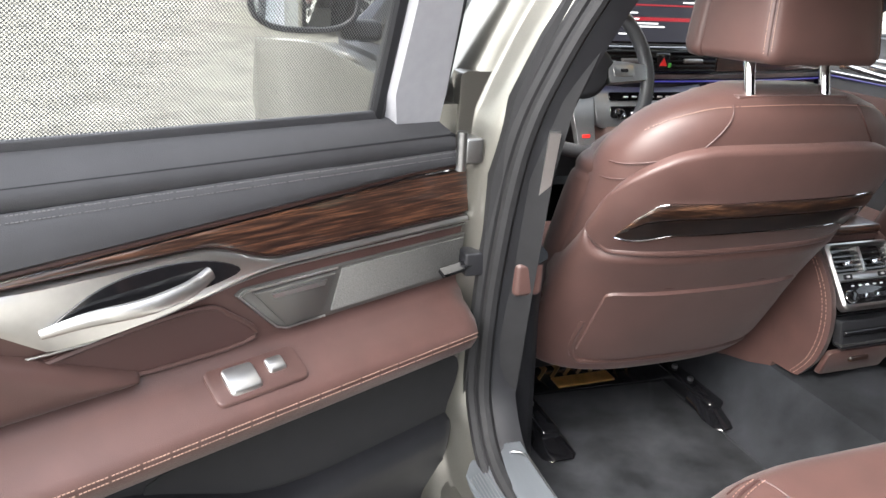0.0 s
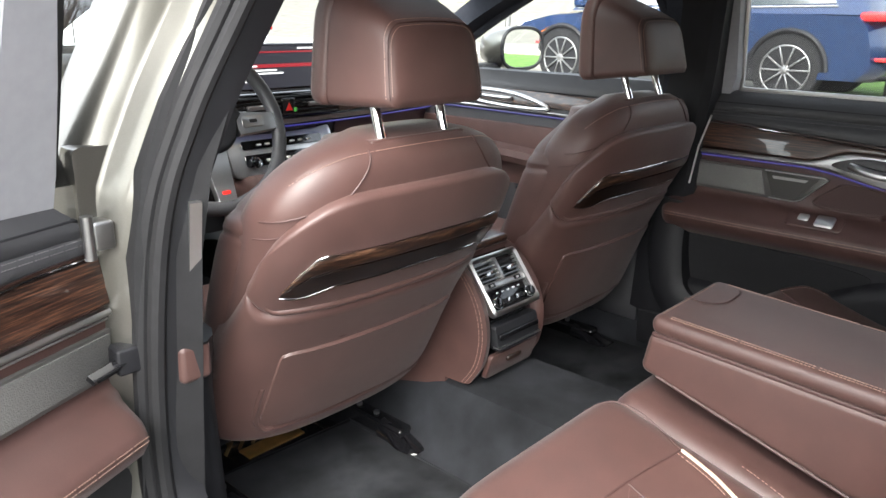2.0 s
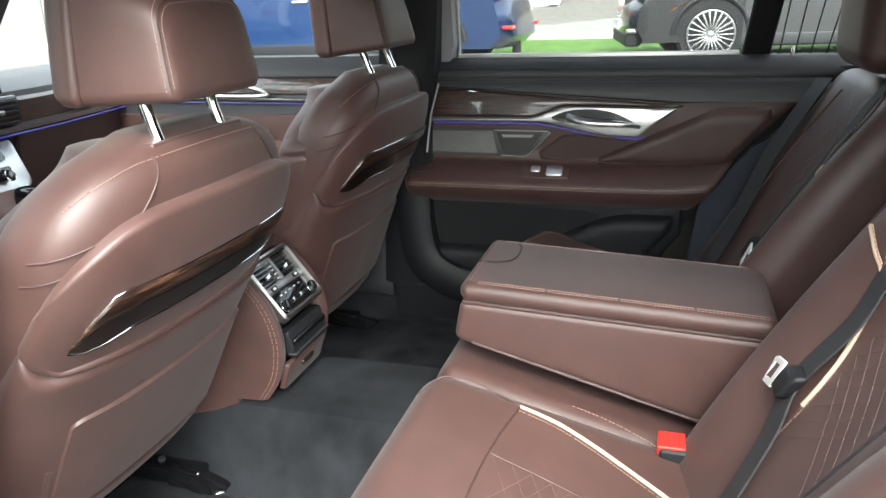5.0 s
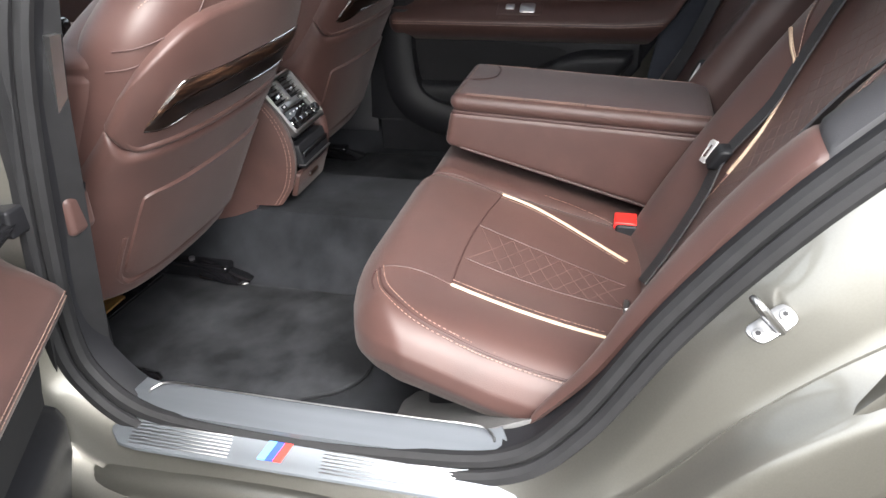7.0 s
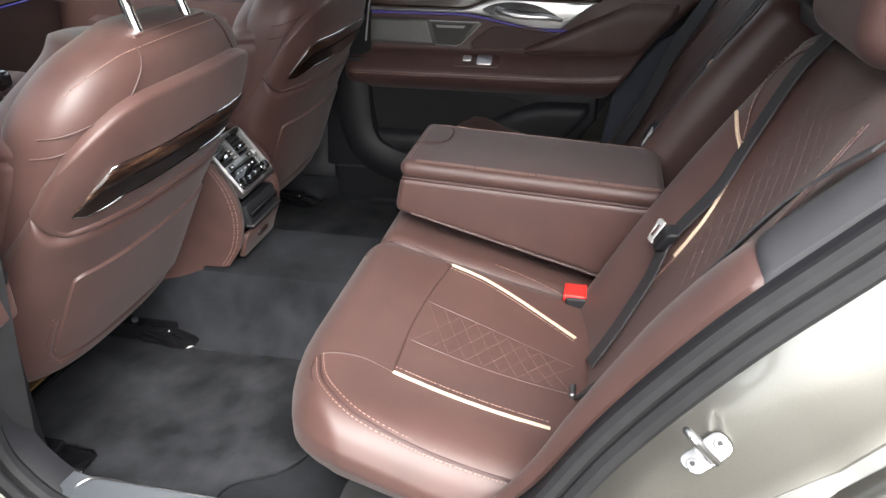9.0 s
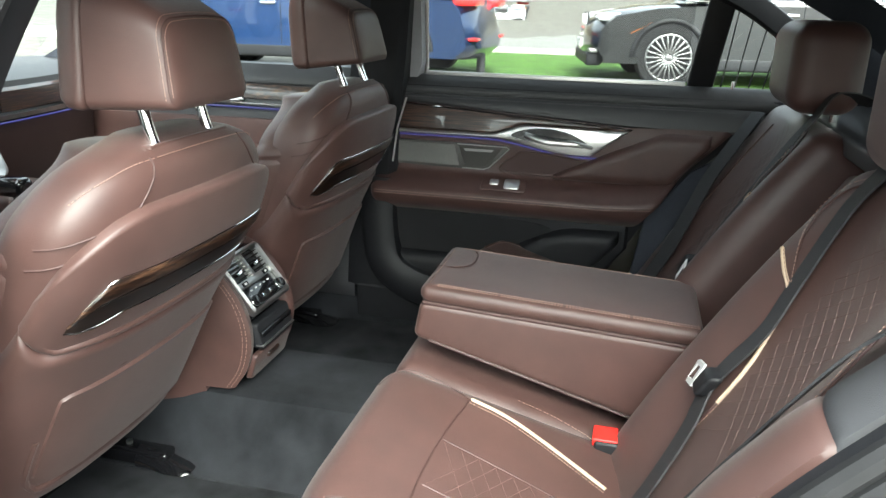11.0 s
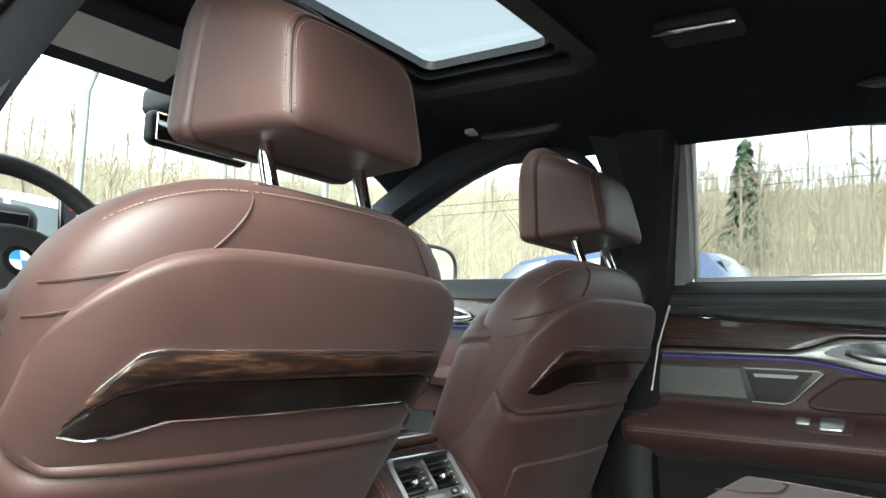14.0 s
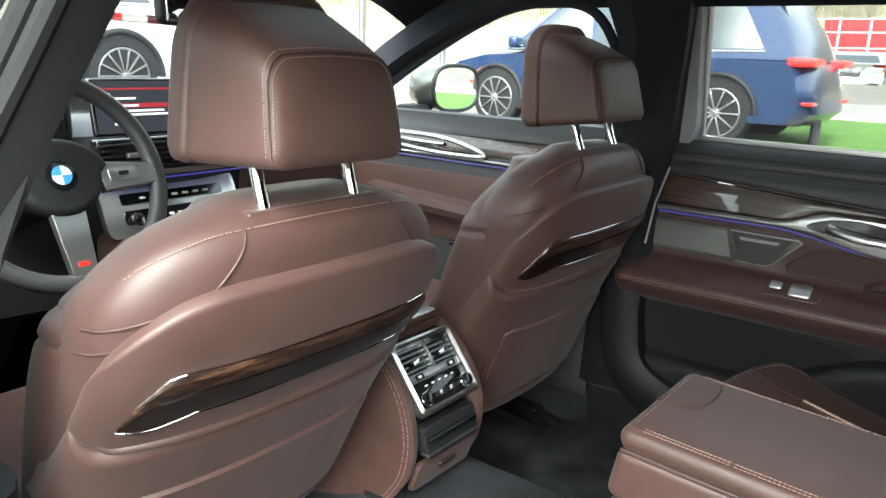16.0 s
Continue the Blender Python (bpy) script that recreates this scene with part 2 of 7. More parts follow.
def pad(surf, u0, u1, lo, hi, th, edge=0.012, nu=40, nv=14, under=0.003, out=(0, -1, 0), tilt=None):
    """A cushion-like panel on a surface: surf(u, v) gives the place, lo(u) and hi(u) bound it, th is its height."""
    bm = bmesh.new()

    def frac(n):
        return [0.5 - 0.5 * math.cos(math.pi * i / n) * (1 - 0.25 * math.sin(math.pi * i / n)) for i in range(n + 1)]

    out = Vector(out)
    rows = []
    for a in frac(nu):
        u = u0 + (u1 - u0) * a
        l, h = lo(u), hi(u)
        row = []
        for b in frac(nv):
            v = l + (h - l) * b
            p = surf(u, v)
            e = 1e-4
            nrm = (surf(u + e, v) - surf(u - e, v)).cross(surf(u, v + e) - surf(u, v - e)).normalized()
            if nrm.dot(out) < 0:
                nrm = -nrm
            d = max(0.0, min(u - u0, u1 - u, v - l, h - v))
            k = math.sqrt(max(0.0, 1 - (1 - min(d / edge, 1)) ** 2))
            lift = th * k - under * (1 - min(1, d / (edge * 0.3)))
            if tilt:
                lift += tilt(u, v) * k
            row.append(bm.verts.new(p + nrm * lift))
        rows.append(row)
    for r0, r1 in zip(rows, rows[1:]):
        for i in range(len(r0) - 1):
            bm.faces.new((r0[i], r1[i], r1[i + 1], r0[i + 1]))
    return bm


def slab(outline, depth, to, bevel=0.0, seg=2):
    """A flat outline of (a, b) pairs, made depth thick, with its front edges rounded; to(a, b, d) places it."""
    n = len(outline)
    cx = sum(p[0] for p in outline) / n
    cy = sum(p[1] for p in outline) / n
    rings = [[(a, b, 0.0) for a, b in outline]]
    for i in range(seg + 1):
        ang = radians(90 * i / seg)
        ins = bevel * (1 - math.cos(ang))
        d = depth - bevel + bevel * math.sin(ang)
        ring = []
        for a, b in outline:
            v = Vector((a - cx, b - cy))
            w = v * max(0.0, 1 - ins / max(v.length, 1e-6))
            ring.append((cx + w.x, cy + w.y, d))
        rings.append(ring)
    return loft([[Vector(to(*q)) for q in ring] for ring in rings])


def round_rect(w, h, r, k=4, cx=0.0, cy=0.0):
    pts = []
    for sx, sy, a0 in ((1, 1, 0), (-1, 1, 90), (-1, -1, 180), (1, -1, 270)):
        for i in range(k + 1):
            a = radians(a0 + 90 * i / k)
            pts.append((cx + sx * (w / 2 - r) + r * math.cos(a), cy + sy * (h / 2 - r) + r * math.sin(a)))
    return pts


def lerp(table, x):
    """Straight-line reading of a table of (x, y) pairs, softened a little between them."""
    if x <= table[0][0]:
        return table[0][1]
    for (a, fa), (b, fb) in zip(table, table[1:]):
        if x <= b:
            return fa + (fb - fa) * (x - a) / (b - a)
    return table[-1][1]


def spline(table, x):
    """A smooth reading of a table of (x, y) pairs."""
    if x <= table[0][0]:
        return table[0][1]
    if x >= table[-1][0]:
        return table[-1][1]
    for i in range(len(table) - 1):
        (a, fa), (b, fb) = table[i], table[i + 1]
        if x <= b:
            ma = (fb - table[i - 1][1]) / (b - table[i - 1][0]) if i else (fb - fa) / (b - a)
            mb = (table[i + 2][1] - fa) / (table[i + 2][0] - a) if i + 2 < len(table) else (fb - fa) / (b - a)
            t, w = (x - a) / (b - a), b - a
            return ((2 * t ** 3 - 3 * t * t + 1) * fa + (t ** 3 - 2 * t * t + t) * w * ma + (-2 * t ** 3 + 3 * t * t) * fb + (t ** 3 - t * t) * w * mb)


# ---- the car's shell ----
# centre line of the left door opening's seal, anticlockwise as seen from outside
OPENING = [(-0.815, 1.00, 0.56), (-0.815, 0.985, 0.75), (-0.795, 0.968, 0.95), (-0.75, 0.955, 1.08), (-0.695, 0.93, 1.20), (-0.655, 0.875, 1.31), (-0.635, 0.76, 1.395), (-0.63, 0.56, 1.43), (-0.63, 0.33, 1.43),
           (-0.635, 0.08, 1.40), (-0.66, -0.14, 1.33), (-0.71, -0.26, 1.21), (-0.76, -0.22, 1.08), (-0.79, -0.07, 0.94), (-0.805, 0.05, 0.82), (-0.81, 0.155, 0.68),
           (-0.815, 0.25, 0.52), (-0.824, 0.34, 0.442), (-0.826, 0.50, 0.417), (-0.826, 0.70, 0.411), (-0.824, 0.88, 0.423), (-0.817, 0.97, 0.475)]
LOOP = smooth_path(OPENING, 8, closed=True)
MIDDLE = Vector((-0.76, 0.40, 0.90))


def away(p):
    d = p - MIDDLE
    d.x = 0
    return d.normalized()


def ring_strip(profile, flip=False):
    """A strip all round the door opening: profile gives pairs (away from the opening, out of the car) at a place."""
    rings = []
    n = len(LOOP)
    for i, p in enumerate(LOOP):
        t = (LOOP[(i + 1) % n] - LOOP[i - 1]).normalized()
        o = t.cross(Vector((1, 0, 0)))
        o.x = 0
        o = o.normalized() if o.dot(away(p)) > 0 else -o.normalized()
        lean = Vector((0.28 * max(0, o.z) if p.z > 1.0 else 0, 0, 0))
        rings.append([p + (o + lean) * a + Vector((-b, 0, 0)) for a, b in profile(p)])
    rings.append(rings[0])
    bm = loft(rings, cap=False, closed=False)
    bmesh.ops.remove_doubles(bm, verts=bm.verts, dist=1e-6)
    return bm


def jamb(p):
    rear = max(0.0, min(1.0, (0.30 - p.y) / 0.25)) * max(0.0, min(1.0, (1.2 - p.z) / 0.3))
    low = max(0.0, min(1.0, (0.50 - p.z) / 0.06))
    w = 0.075 + 0.11 * rear
    return [(-0.004, -0.03), (0.004, 0.0), (0.012 + 0.01 * rear, 0.020), (0.030 + 0.02 * rear, 0.030), (0.040 + 0.035 * rear, 0.046), (0.062 + 0.06 * rear, 0.052), (0.066 + 0.074 * rear, 0.060), (0.069 + 0.082 * rear, 0.055 - 0.004 * rear), (0.072 + 0.094 * rear, 0.060),
            (w, 0.068 + 0.01 * rear), (w + 0.012, 0.082 + 0.012 * rear), (w + 0.03, 0.098), (w + 0.10 * (1 - low) + 0.05 * low, 0.100)]


car = thing("car_body", "champagne metallic sedan body with its rear door opening", "car body", kind="structure")
part("door_jamb", ring_strip(jamb), PAINT, car, "painted metal round the door opening", sharp=60)


def seal(off, out, r):
    return lambda p: [(off + r * math.cos(a), out + r * math.sin(a)) for a in [2 * math.pi * i / 9 for i in range(10)]]


part("door_seal", ring_strip(seal(0.010, 0.008, 0.014)), RUBBER, car, "black rubber door seal")
part("door_seal", ring_strip(seal(-0.012, -0.002, 0.013)), RUBBER, car, "black rubber door seal")
part("seal_lip", ring_strip(lambda p: [(-0.012, -0.012), (-0.016, -0.02), (-0.014, -0.06)]), BLACK_PLASTIC, car)

# sill, outside and below
part("sill", rbox(-0.90, -0.74, -0.1, 1.3, 0.20, 0.375, 0.03, 3), PAINT, car, "painted sill below the door")
part("sill_step", rbox(-0.93, -0.86, -0.1, 1.6, 0.18, 0.30, 0.025, 3), BLACK_PLASTIC, car)

# outer tread plate with its grooves and the three-colour mark
plate = lambda a, b, d: (-0.868 + 0.042 * (b + 0.5) - 0.0 + 0.25 * d, a, 0.404 + 0.028 * (b + 0.5) + d)
out_l = [(0.355, 0.5), (0.925, 0.5), (0.938, 0.35), (0.932, -0.1), (0.915, -0.42), (0.885, -0.5), (0.36, -0.5), (0.315, -0.45)]
part("outer_tread_plate", slab(out_l, 0.004, plate, 0.0015), SILL_ALU, car, "brushed aluminium tread plate with grooves")
for a0, a1 in ((0.41, 0.60), (0.74, 0.90)):
    for i in range(8):
        b0 = -0.38 + 0.10 * i
        part("groove", slab([(a0, b0), (a1, b0), (a1, b0 + 0.022), (a0, b0 + 0.022)], 0.0046, plate, 0.0004, 1), STEEL, car)
for i, (nm, col) in enumerate((("pale_blue", (0.10, 0.32, 0.75)), ("deep_blue", (0.02, 0.05, 0.40)), ("red", (0.75, 0.03, 0.02)))):
    a = 0.695 - 0.012 * i
    part("colour_bar", slab([(a, -0.28), (a - 0.012, -0.28), (a - 0.024, 0.25), (a - 0.012, 0.25)], 0.0055, plate, 0.0003, 1), mat(nm + "_enamel", col, 0.35), car)
tread = lambda a, b, d: Vector((-0.792 + 0.052 * b - 0.010 * math.sin(math.pi * (a - 0.34) / 0.58), a, 0.437 + d + 0.012 * (b + 0.5) - 0.30 * max(0.0, abs(b) - 0.38) ** 1.5 + 0.006 * math.cos((a - 0.63) * 5)))
plate_in = [(0.345, -0.5), (0.342, -0.2), (0.358, 0.42), (0.368, 0.5), (0.50, 0.5), (0.64, 0.5), (0.78, 0.5), (0.895, 0.5), (0.915, 0.40), (0.924, -0.1), (0.925, -0.42), (0.915, -0.5), (0.78, -0.5), (0.64, -0.5), (0.50, -0.5)]
part("inner_tread_plate", slab(plate_in, 0.012, tread, 0.004), SILL_ALU, car, "brushed aluminium inner tread plate")
for sgn in (-1, 1):
    part("tread_groove", tube(smooth_path([tread(0.63 + sgn * 0.20, 0.34, 0.0122), tread(0.63 + sgn * 0.245, 0.30, 0.0122), tread(0.63 + sgn * 0.262, 0.05, 0.0122), tread(0.63 + sgn * 0.264, -0.10, 0.0122)], 5), 0.0018, 6), STEEL, car)
part("tread_groove", tube([tread(0.43 + 0.02 * i, 0.34, 0.0118) for i in range(21)], 0.0012, 6), STEEL, car)
part("sill_trim", rbox(-0.815, -0.752, 0.10, 1.02, 0.27, 0.438, 0.025, 4), BLACK_PLASTIC, car, "dark plastic trim inside the sill")

# door striker on the rear jamb
st = thing("door_striker", "bright metal door striker bolted to the painted jamb", "door striker")
sa = Vector((0.50, -0.74, 0.44)).normalized()
sn = Vector((-0.72, 0.35, 0.60))
sn = (sn - sa * sn.dot(sa)).normalized()
sb = sa.cross(sn)
spl = lambda a, b, d: Vector((-0.862, 0.0655, 0.7245)) + 0.68 * (sa * a + sb * b + sn * d)
egg = [(p.x, p.y) for p in smooth_path([(-0.043, -0.010, 0), (-0.034, -0.021, 0), (-0.010, -0.021, 0), (0.030, -0.021, 0), (0.043, -0.010, 0), (0.042, 0.012, 0), (0.028, 0.022, 0), (-0.016, 0.020, 0), (-0.036, 0.014, 0)], 4, closed=True)]
part("base_plate", slab([(a * 0.9, b * 0.9) for a, b in egg], 0.005, spl, 0.0015), STEEL, st)
for a in (-0.027, 0.025):
    part("bolt", slab([(a + 0.0095 * math.cos(t), 0.0095 * math.sin(t)) for t in [2 * math.pi * i / 14 for i in range(14)]], 0.009, spl, 0.002), STEEL, st)
    part("bolt_socket", slab([(a + 0.0045 * math.cos(t), 0.0045 * math.sin(t)) for t in [2 * math.pi * i / 6 for i in range(6)]], 0.0095, spl, 0.0002, 1), BLACK_PLASTIC, st)
sl = Vector((-0.40, 0.56, 0.78))
part("loop", tube(smooth_path([spl(0.004, b, 0.002) + sl * k for b, k in ((-0.018, 0.0), (-0.017, 0.02), (-0.013, 0.036), (-0.006, 0.041), (0.006, 0.041), (0.013, 0.036), (0.017, 0.02), (0.018, 0.0))], 5), 0.0042, 8, up=(0.6, 0.7, 0.2)), STEEL, st, "bent steel loop")
part("loop_root", slab(round_rect(0.016, 0.042, 0.006, 3, 0.002, 0.0), 0.008, spl, 0.002), STEEL, st)

# quarter trim: brown bolster beside the rear seat
B_OUT = [(0.0, (-0.765, 0.325, 0.452)), (0.2, (-0.775, 0.235, 0.56)), (0.45, (-0.775, 0.145, 0.70)), (0.7, (-0.77, 0.045, 0.835)), (1.0, (-0.75, -0.10, 0.975))]


def bolster(u, v):
    a = Vector([spline([(t, p[i]) for t, p in B_OUT], u) for i in range(3)])
    b = a + Vector((0.014 + 0.092 * min(1.0, u / 0.55) - 0.010 * u, -0.008, 0.008))
    return a.lerp(b, v) + Vector((0, 0.5, 0.55)) * (0.012 + 0.022 * min(1.0, u / 0.3)) * math.sin(math.pi * min(1, 0.15 + v * 0.75))


part("bolster_end", pad(bolster, 0.765, 1.0, lambda u: 0.0, lambda u: 1.0, 0.002, 0.02, 12, 14, out=(-0.3, 0.6, 0.6)), GREY_LEATHER, car, "charcoal trim above the bolster")
part("side_bolster", pad(bolster, 0.0, 0.77, lambda u: 0.0, lambda u: 1.0, 0.004, 0.06, 30, 14, out=(-0.3, 0.6, 0.6)), LEATHER, car, "brown leather bolster at the door opening")

# inner trim of the left middle pillar
part("pillar_trim", loft([[Vector((x0 + dx, y0 + dy, z)) for dx, dy in ((0, 0), (0.012, 0.09), (-0.05, 0.16), (-0.085, 0.12), (-0.085, 0.03))] for x0, y0, z in
     ((-0.755, 0.985, 0.44), (-0.752, 0.965, 0.66), (-0.745, 0.945, 0.90), (-0.722, 0.94, 1.02), (-0.685, 0.938, 1.11), (-0.64, 0.925, 1.20), (-0.605, 0.88, 1.30), (-0.585, 0.79, 1.38), (-0.575, 0.62, 1.43))]), RUBBER, car, "charcoal trim on the middle pillar")
part("pillar_strip", loft([[Vector((x0 + dx, y0 + dy, z)) for dx, dy in ((-0.004, -0.004), (0.006, 0.022), (-0.010, 0.026), (-0.02, 0.0))] for x0, y0, z in ((-0.742, 0.972, 0.76), (-0.742, 0.952, 0.88), (-0.742, 0.936, 0.975))]), ALU, car, "satin metal strip on the pillar")
part("pillar_leather", rbox(-0.783, -0.732, 0.962, 1.01, 0.70, 0.76, 0.010, 4), LEATHER, car, "brown leather pad on the pillar")
part("pillar_foot", loft([[Vector((x0 + 0.045 * math.cos(a), y0 + 0.07 * math.sin(a), z)) for a in [2 * math.pi * i / 14 for i in range(14)]] for x0, y0, z in ((-0.70, 1.10, 0.28), (-0.715, 1.09, 0.45), (-0.74, 1.06, 0.66), (-0.75, 1.03, 0.76))]), BLACK_PLASTIC, car)

# ---- floor ----
grid = bmesh.new()
xs = [-0.76 + 1.52 * i / 76 for i in range(77)]
ys = [-0.2 + 2.6 * i / 80 for i in range(81)]
vs = [[grid.verts.new((x, y, 0.275 + 0.165 * (0.5 - 0.5 * math.cos(math.pi * max(0.0, min(1.0, (0.21 - abs(x)) / 0.10)))) + 0.14 * max(0.0, min(1.0, (abs(x) - 0.68) / 0.08)))) for y in ys] for x in xs]
for i in range(76):
    for j in range(80):
        grid.faces.new((vs[i][j], vs[i + 1][j], vs[i + 1][j + 1], vs[i][j + 1]))
tagged(part("floor", grid, CARPET), "charcoal velour carpet on the car's floor with a centre tunnel", "floor", kind="structure")


def floor_mat(sx):
    out = [(-0.64, 1.30), (-0.60, 1.33), (-0.24, 1.33), (-0.215, 1.28), (-0.215, 0.78), (-0.27, 0.70), (-0.45, 0.67), (-0.53, 0.70), (-0.585, 0.78), (-0.65, 0.80), (-0.675, 0.86)]
    pts = [(p.x, p.y) for p in smooth_path([(a, b, 0) for a, b in out], 4, closed=True)]
    m = thing("floor_mat", "charcoal velour floor mat in the footwell", "floor mat", "floor mats")
    part("mat", slab([(a * sx, b) for a, b in pts], 0.012, lambda a, b, d: (a, b, 0.276 + d + 0.004 * math.sin(9 * a) * math.sin(7 * b)), 0.006), MAT_TEX, m)
    part("piping", tube([Vector((a * sx, b, 0.283)) for a, b in pts], 0.0035, 6, closed=True), MAT_TEX, m)


floor_mat(-1)
floor_mat(1)

# ---- front seats ----
Z_REAR = [(0.42, 1.12), (0.46, 1.10), (0.53, 1.06), (0.60, 1.025), (0.68, 0.985), (0.75, 0.945), (0.81, 0.905), (0.87, 0.868), (0.935, 0.845), (0.99, 0.838), (1.02, 0.843), (1.045, 0.868), (1.05, 0.90)]
Z_HALF = [(0.42, 0.20), (0.46, 0.226), (0.55, 0.248), (0.70, 0.260), (0.85, 0.267), (0.92, 0.267), (0.957, 0.258), (0.987, 0.237), (1.012, 0.206), (1.032, 0.162), (1.05, 0.09)]
# side wings of the cover: height, half width, rear edge
W_HALF = [(0.50, 0.228), (0.60, 0.250), (0.72, 0.266), (0.82, 0.274), (0.88, 0.275), (0.915, 0.267), (0.94, 0.246), (0.96, 0.212), (0.98, 0.16), (1.0, 0.10), (1.02, 0.06)]
W_REAR = [(0.50, 1.115), (0.60, 1.065), (0.72, 1.005), (0.82, 0.955), (0.90, 0.916), (0.95, 0.900), (0.985, 0.893), (1.02, 0.900)]
Z_THICK = [(0.42, 0.10), (0.50, 0.18), (0.70, 0.23), (0.90, 0.21), (1.0, 0.16), (1.04, 0.10), (1.05, 0.05)]


def seat_rear(x, z):
    d, w = spline(Z_THICK, z) / 2, spline(Z_HALF, z)
    q = min(1.0, abs(x) / w)
    return Vector((x, spline(Z_REAR, z) + d - d * max(0.0, 1 - q ** 2.8) ** (1 / 2.8), z))


def front_seat(label, tilt):
    """A front seat; tilt: degrees by which its backrest stands more upright."""
    s = thing("front_seat", label, "car seat", "front seats")
    rings = []
    for z in [0.468 + 0.582 * i / 42 for i in range(43)]:
        w, d, y = spline(Z_HALF, z), spline(Z_THICK, z) / 2, spline(Z_REAR, z)
        ring = []
        for i in range(56):
            a = 2 * math.pi * i / 56
            c, n = math.cos(a), math.sin(a)
            ring.append(Vector((w * math.copysign(abs(c) ** (2 / 2.8), c), y + d - d * math.copysign(abs(n) ** (2 / 2.8), n), z)))
        rings.append(ring)
    part("backrest", loft(rings), LEATHER, s, sharp=80)
    # padded wings on both sides, with two sewn folds
    rings = []
    for i in range(105):
        z = 0.50 + 0.52 * i / 104
        w, y, ring = spline(W_HALF, z), spline(W_REAR, z), []
        for k in range(56):
            a = 2 * math.pi * k / 56
            c, n = math.cos(a), math.sin(a)
            zf = z - 0.035 * max(0.0, abs(c) - 0.6)
            fold = 0.022 * math.exp(-((zf - 0.918) / 0.004) ** 2) + 0.020 * math.exp(-((zf - 0.884) / 0.004) ** 2) - 0.010 * math.exp(-((zf - 0.902) / 0.011) ** 2)
            ww, dd = w * (1 - fold * abs(c) ** 2), 0.085 * (1 - 0.4 * fold)
            ring.append(Vector((ww * math.copysign(abs(c) ** (2 / 2.7), c), y + dd - dd * math.copysign(abs(n) ** (2 / 2.7), n), z)))
        rings.append(ring)
    part("cover", loft(rings), LEATHER, s, sharp=80)
    # upper panel with the arched top, the lower shell, the pocket
    ARCH = [(0.0, 0.973), (0.10, 0.973), (0.155, 0.970), (0.19, 0.962), (0.213, 0.951), (0.235, 0.934), (0.25, 0.914), (0.258, 0.892), (0.264, 0.85)]
    top = lambda u: spline(ARCH, abs(u))
    part("upper_panel", pad(seat_rear, -0.263, 0.263, lambda u: 0.784 + 0.035 * max(0.0, (abs(u) - 0.235) / 0.026) ** 2, top, 0.019, 0.008, 90, 30), LEATHER, s, sharp=60)
    ledge = lambda u: 0.788 + 0.036 * max(0.0, (abs(u) - 0.232) / 0.03) ** 2
    part("lower_shell", pad(seat_rear, -0.262, 0.262, lambda u: 0.474 + 0.025 * (u / 0.262) ** 4, ledge, 0.026, 0.016, 90, 34), LEATHER, s, "moulded lower shell of the backrest", sharp=60)
    part("shell_ridge", tube([seat_rear(u, ledge(u) - 0.009) + Vector((0, -0.0225, 0)) for u in [-0.255 + 0.51 * i / 60 for i in range(61)]], 0.0065, 10), LEATHER, s)
    rear2 = lambda x, z: seat_rear(x, z) + Vector((0, -0.0215, -0.006))
    part("pocket", pad(rear2, -0.207, 0.207, lambda u: 0.520 + 0.03 * max(0, (abs(u) - 0.165) / 0.042) ** 2, lambda u: 0.700 - 0.008 * max(0, (abs(u) - 0.185) / 0.022) ** 2, 0.010, 0.005, 44, 16), LEATHER, s, "flat map pocket")
    rim = [(sx * x, z) for sx, run in ((-1, 1), (1, -1)) for x, z in ((0.209, 0.552), (0.2095, 0.60), (0.209, 0.665), (0.203, 0.694), (0.186, 0.7015), (0.10, 0.702))[::run]]
    # dark line painting the shade in the gap round the pocket
    part("pocket_gap_shade", tube([rear2(a, b) + Vector((0, -0.0035, 0)) for a, b in rim], 0.0022, 6), LEATHER_DARK, s)
    swell = smooth_path([rear2(a, b) + Vector((0, -0.002, 0)) for a, b in ((-0.216, 0.62), (-0.214, 0.555), (-0.198, 0.522), (-0.165, 0.511), (0.0, 0.508), (0.165, 0.511), (0.198, 0.522), (0.214, 0.555), (0.216, 0.62))], 4)
    part("pocket_edge", tube(swell, 0.0075, 8), LEATHER, s)
    # wood strip with bent ends, chrome edge, dark pad painting the shaded gap round it
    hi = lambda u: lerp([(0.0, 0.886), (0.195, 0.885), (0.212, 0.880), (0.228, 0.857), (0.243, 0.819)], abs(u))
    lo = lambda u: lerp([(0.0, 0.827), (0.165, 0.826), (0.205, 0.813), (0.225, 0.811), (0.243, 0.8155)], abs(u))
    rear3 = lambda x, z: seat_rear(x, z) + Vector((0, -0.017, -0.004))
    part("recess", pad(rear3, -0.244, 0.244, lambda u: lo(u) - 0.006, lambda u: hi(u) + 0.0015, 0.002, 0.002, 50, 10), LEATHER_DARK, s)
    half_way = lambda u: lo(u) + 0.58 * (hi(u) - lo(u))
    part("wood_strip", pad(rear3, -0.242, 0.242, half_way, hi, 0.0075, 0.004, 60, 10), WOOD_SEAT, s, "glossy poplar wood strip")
    # same wood as above; its shade is put into the colour
    part("wood_face_shaded", pad(rear3, -0.242, 0.242, lo, half_way, 0.0055, 0.002, 60, 10), WOOD_SHADED, s, "lower face of the wood strip, its shade painted nearly black")
    line = [rear3(u, lo(u) - 0.002) + Vector((0, -0.006, 0)) for u in [-0.241 + 0.482 * i / 80 for i in range(81)]]
    part("chrome_edge", tube(line, 0.0016, 6), CHROME, s)
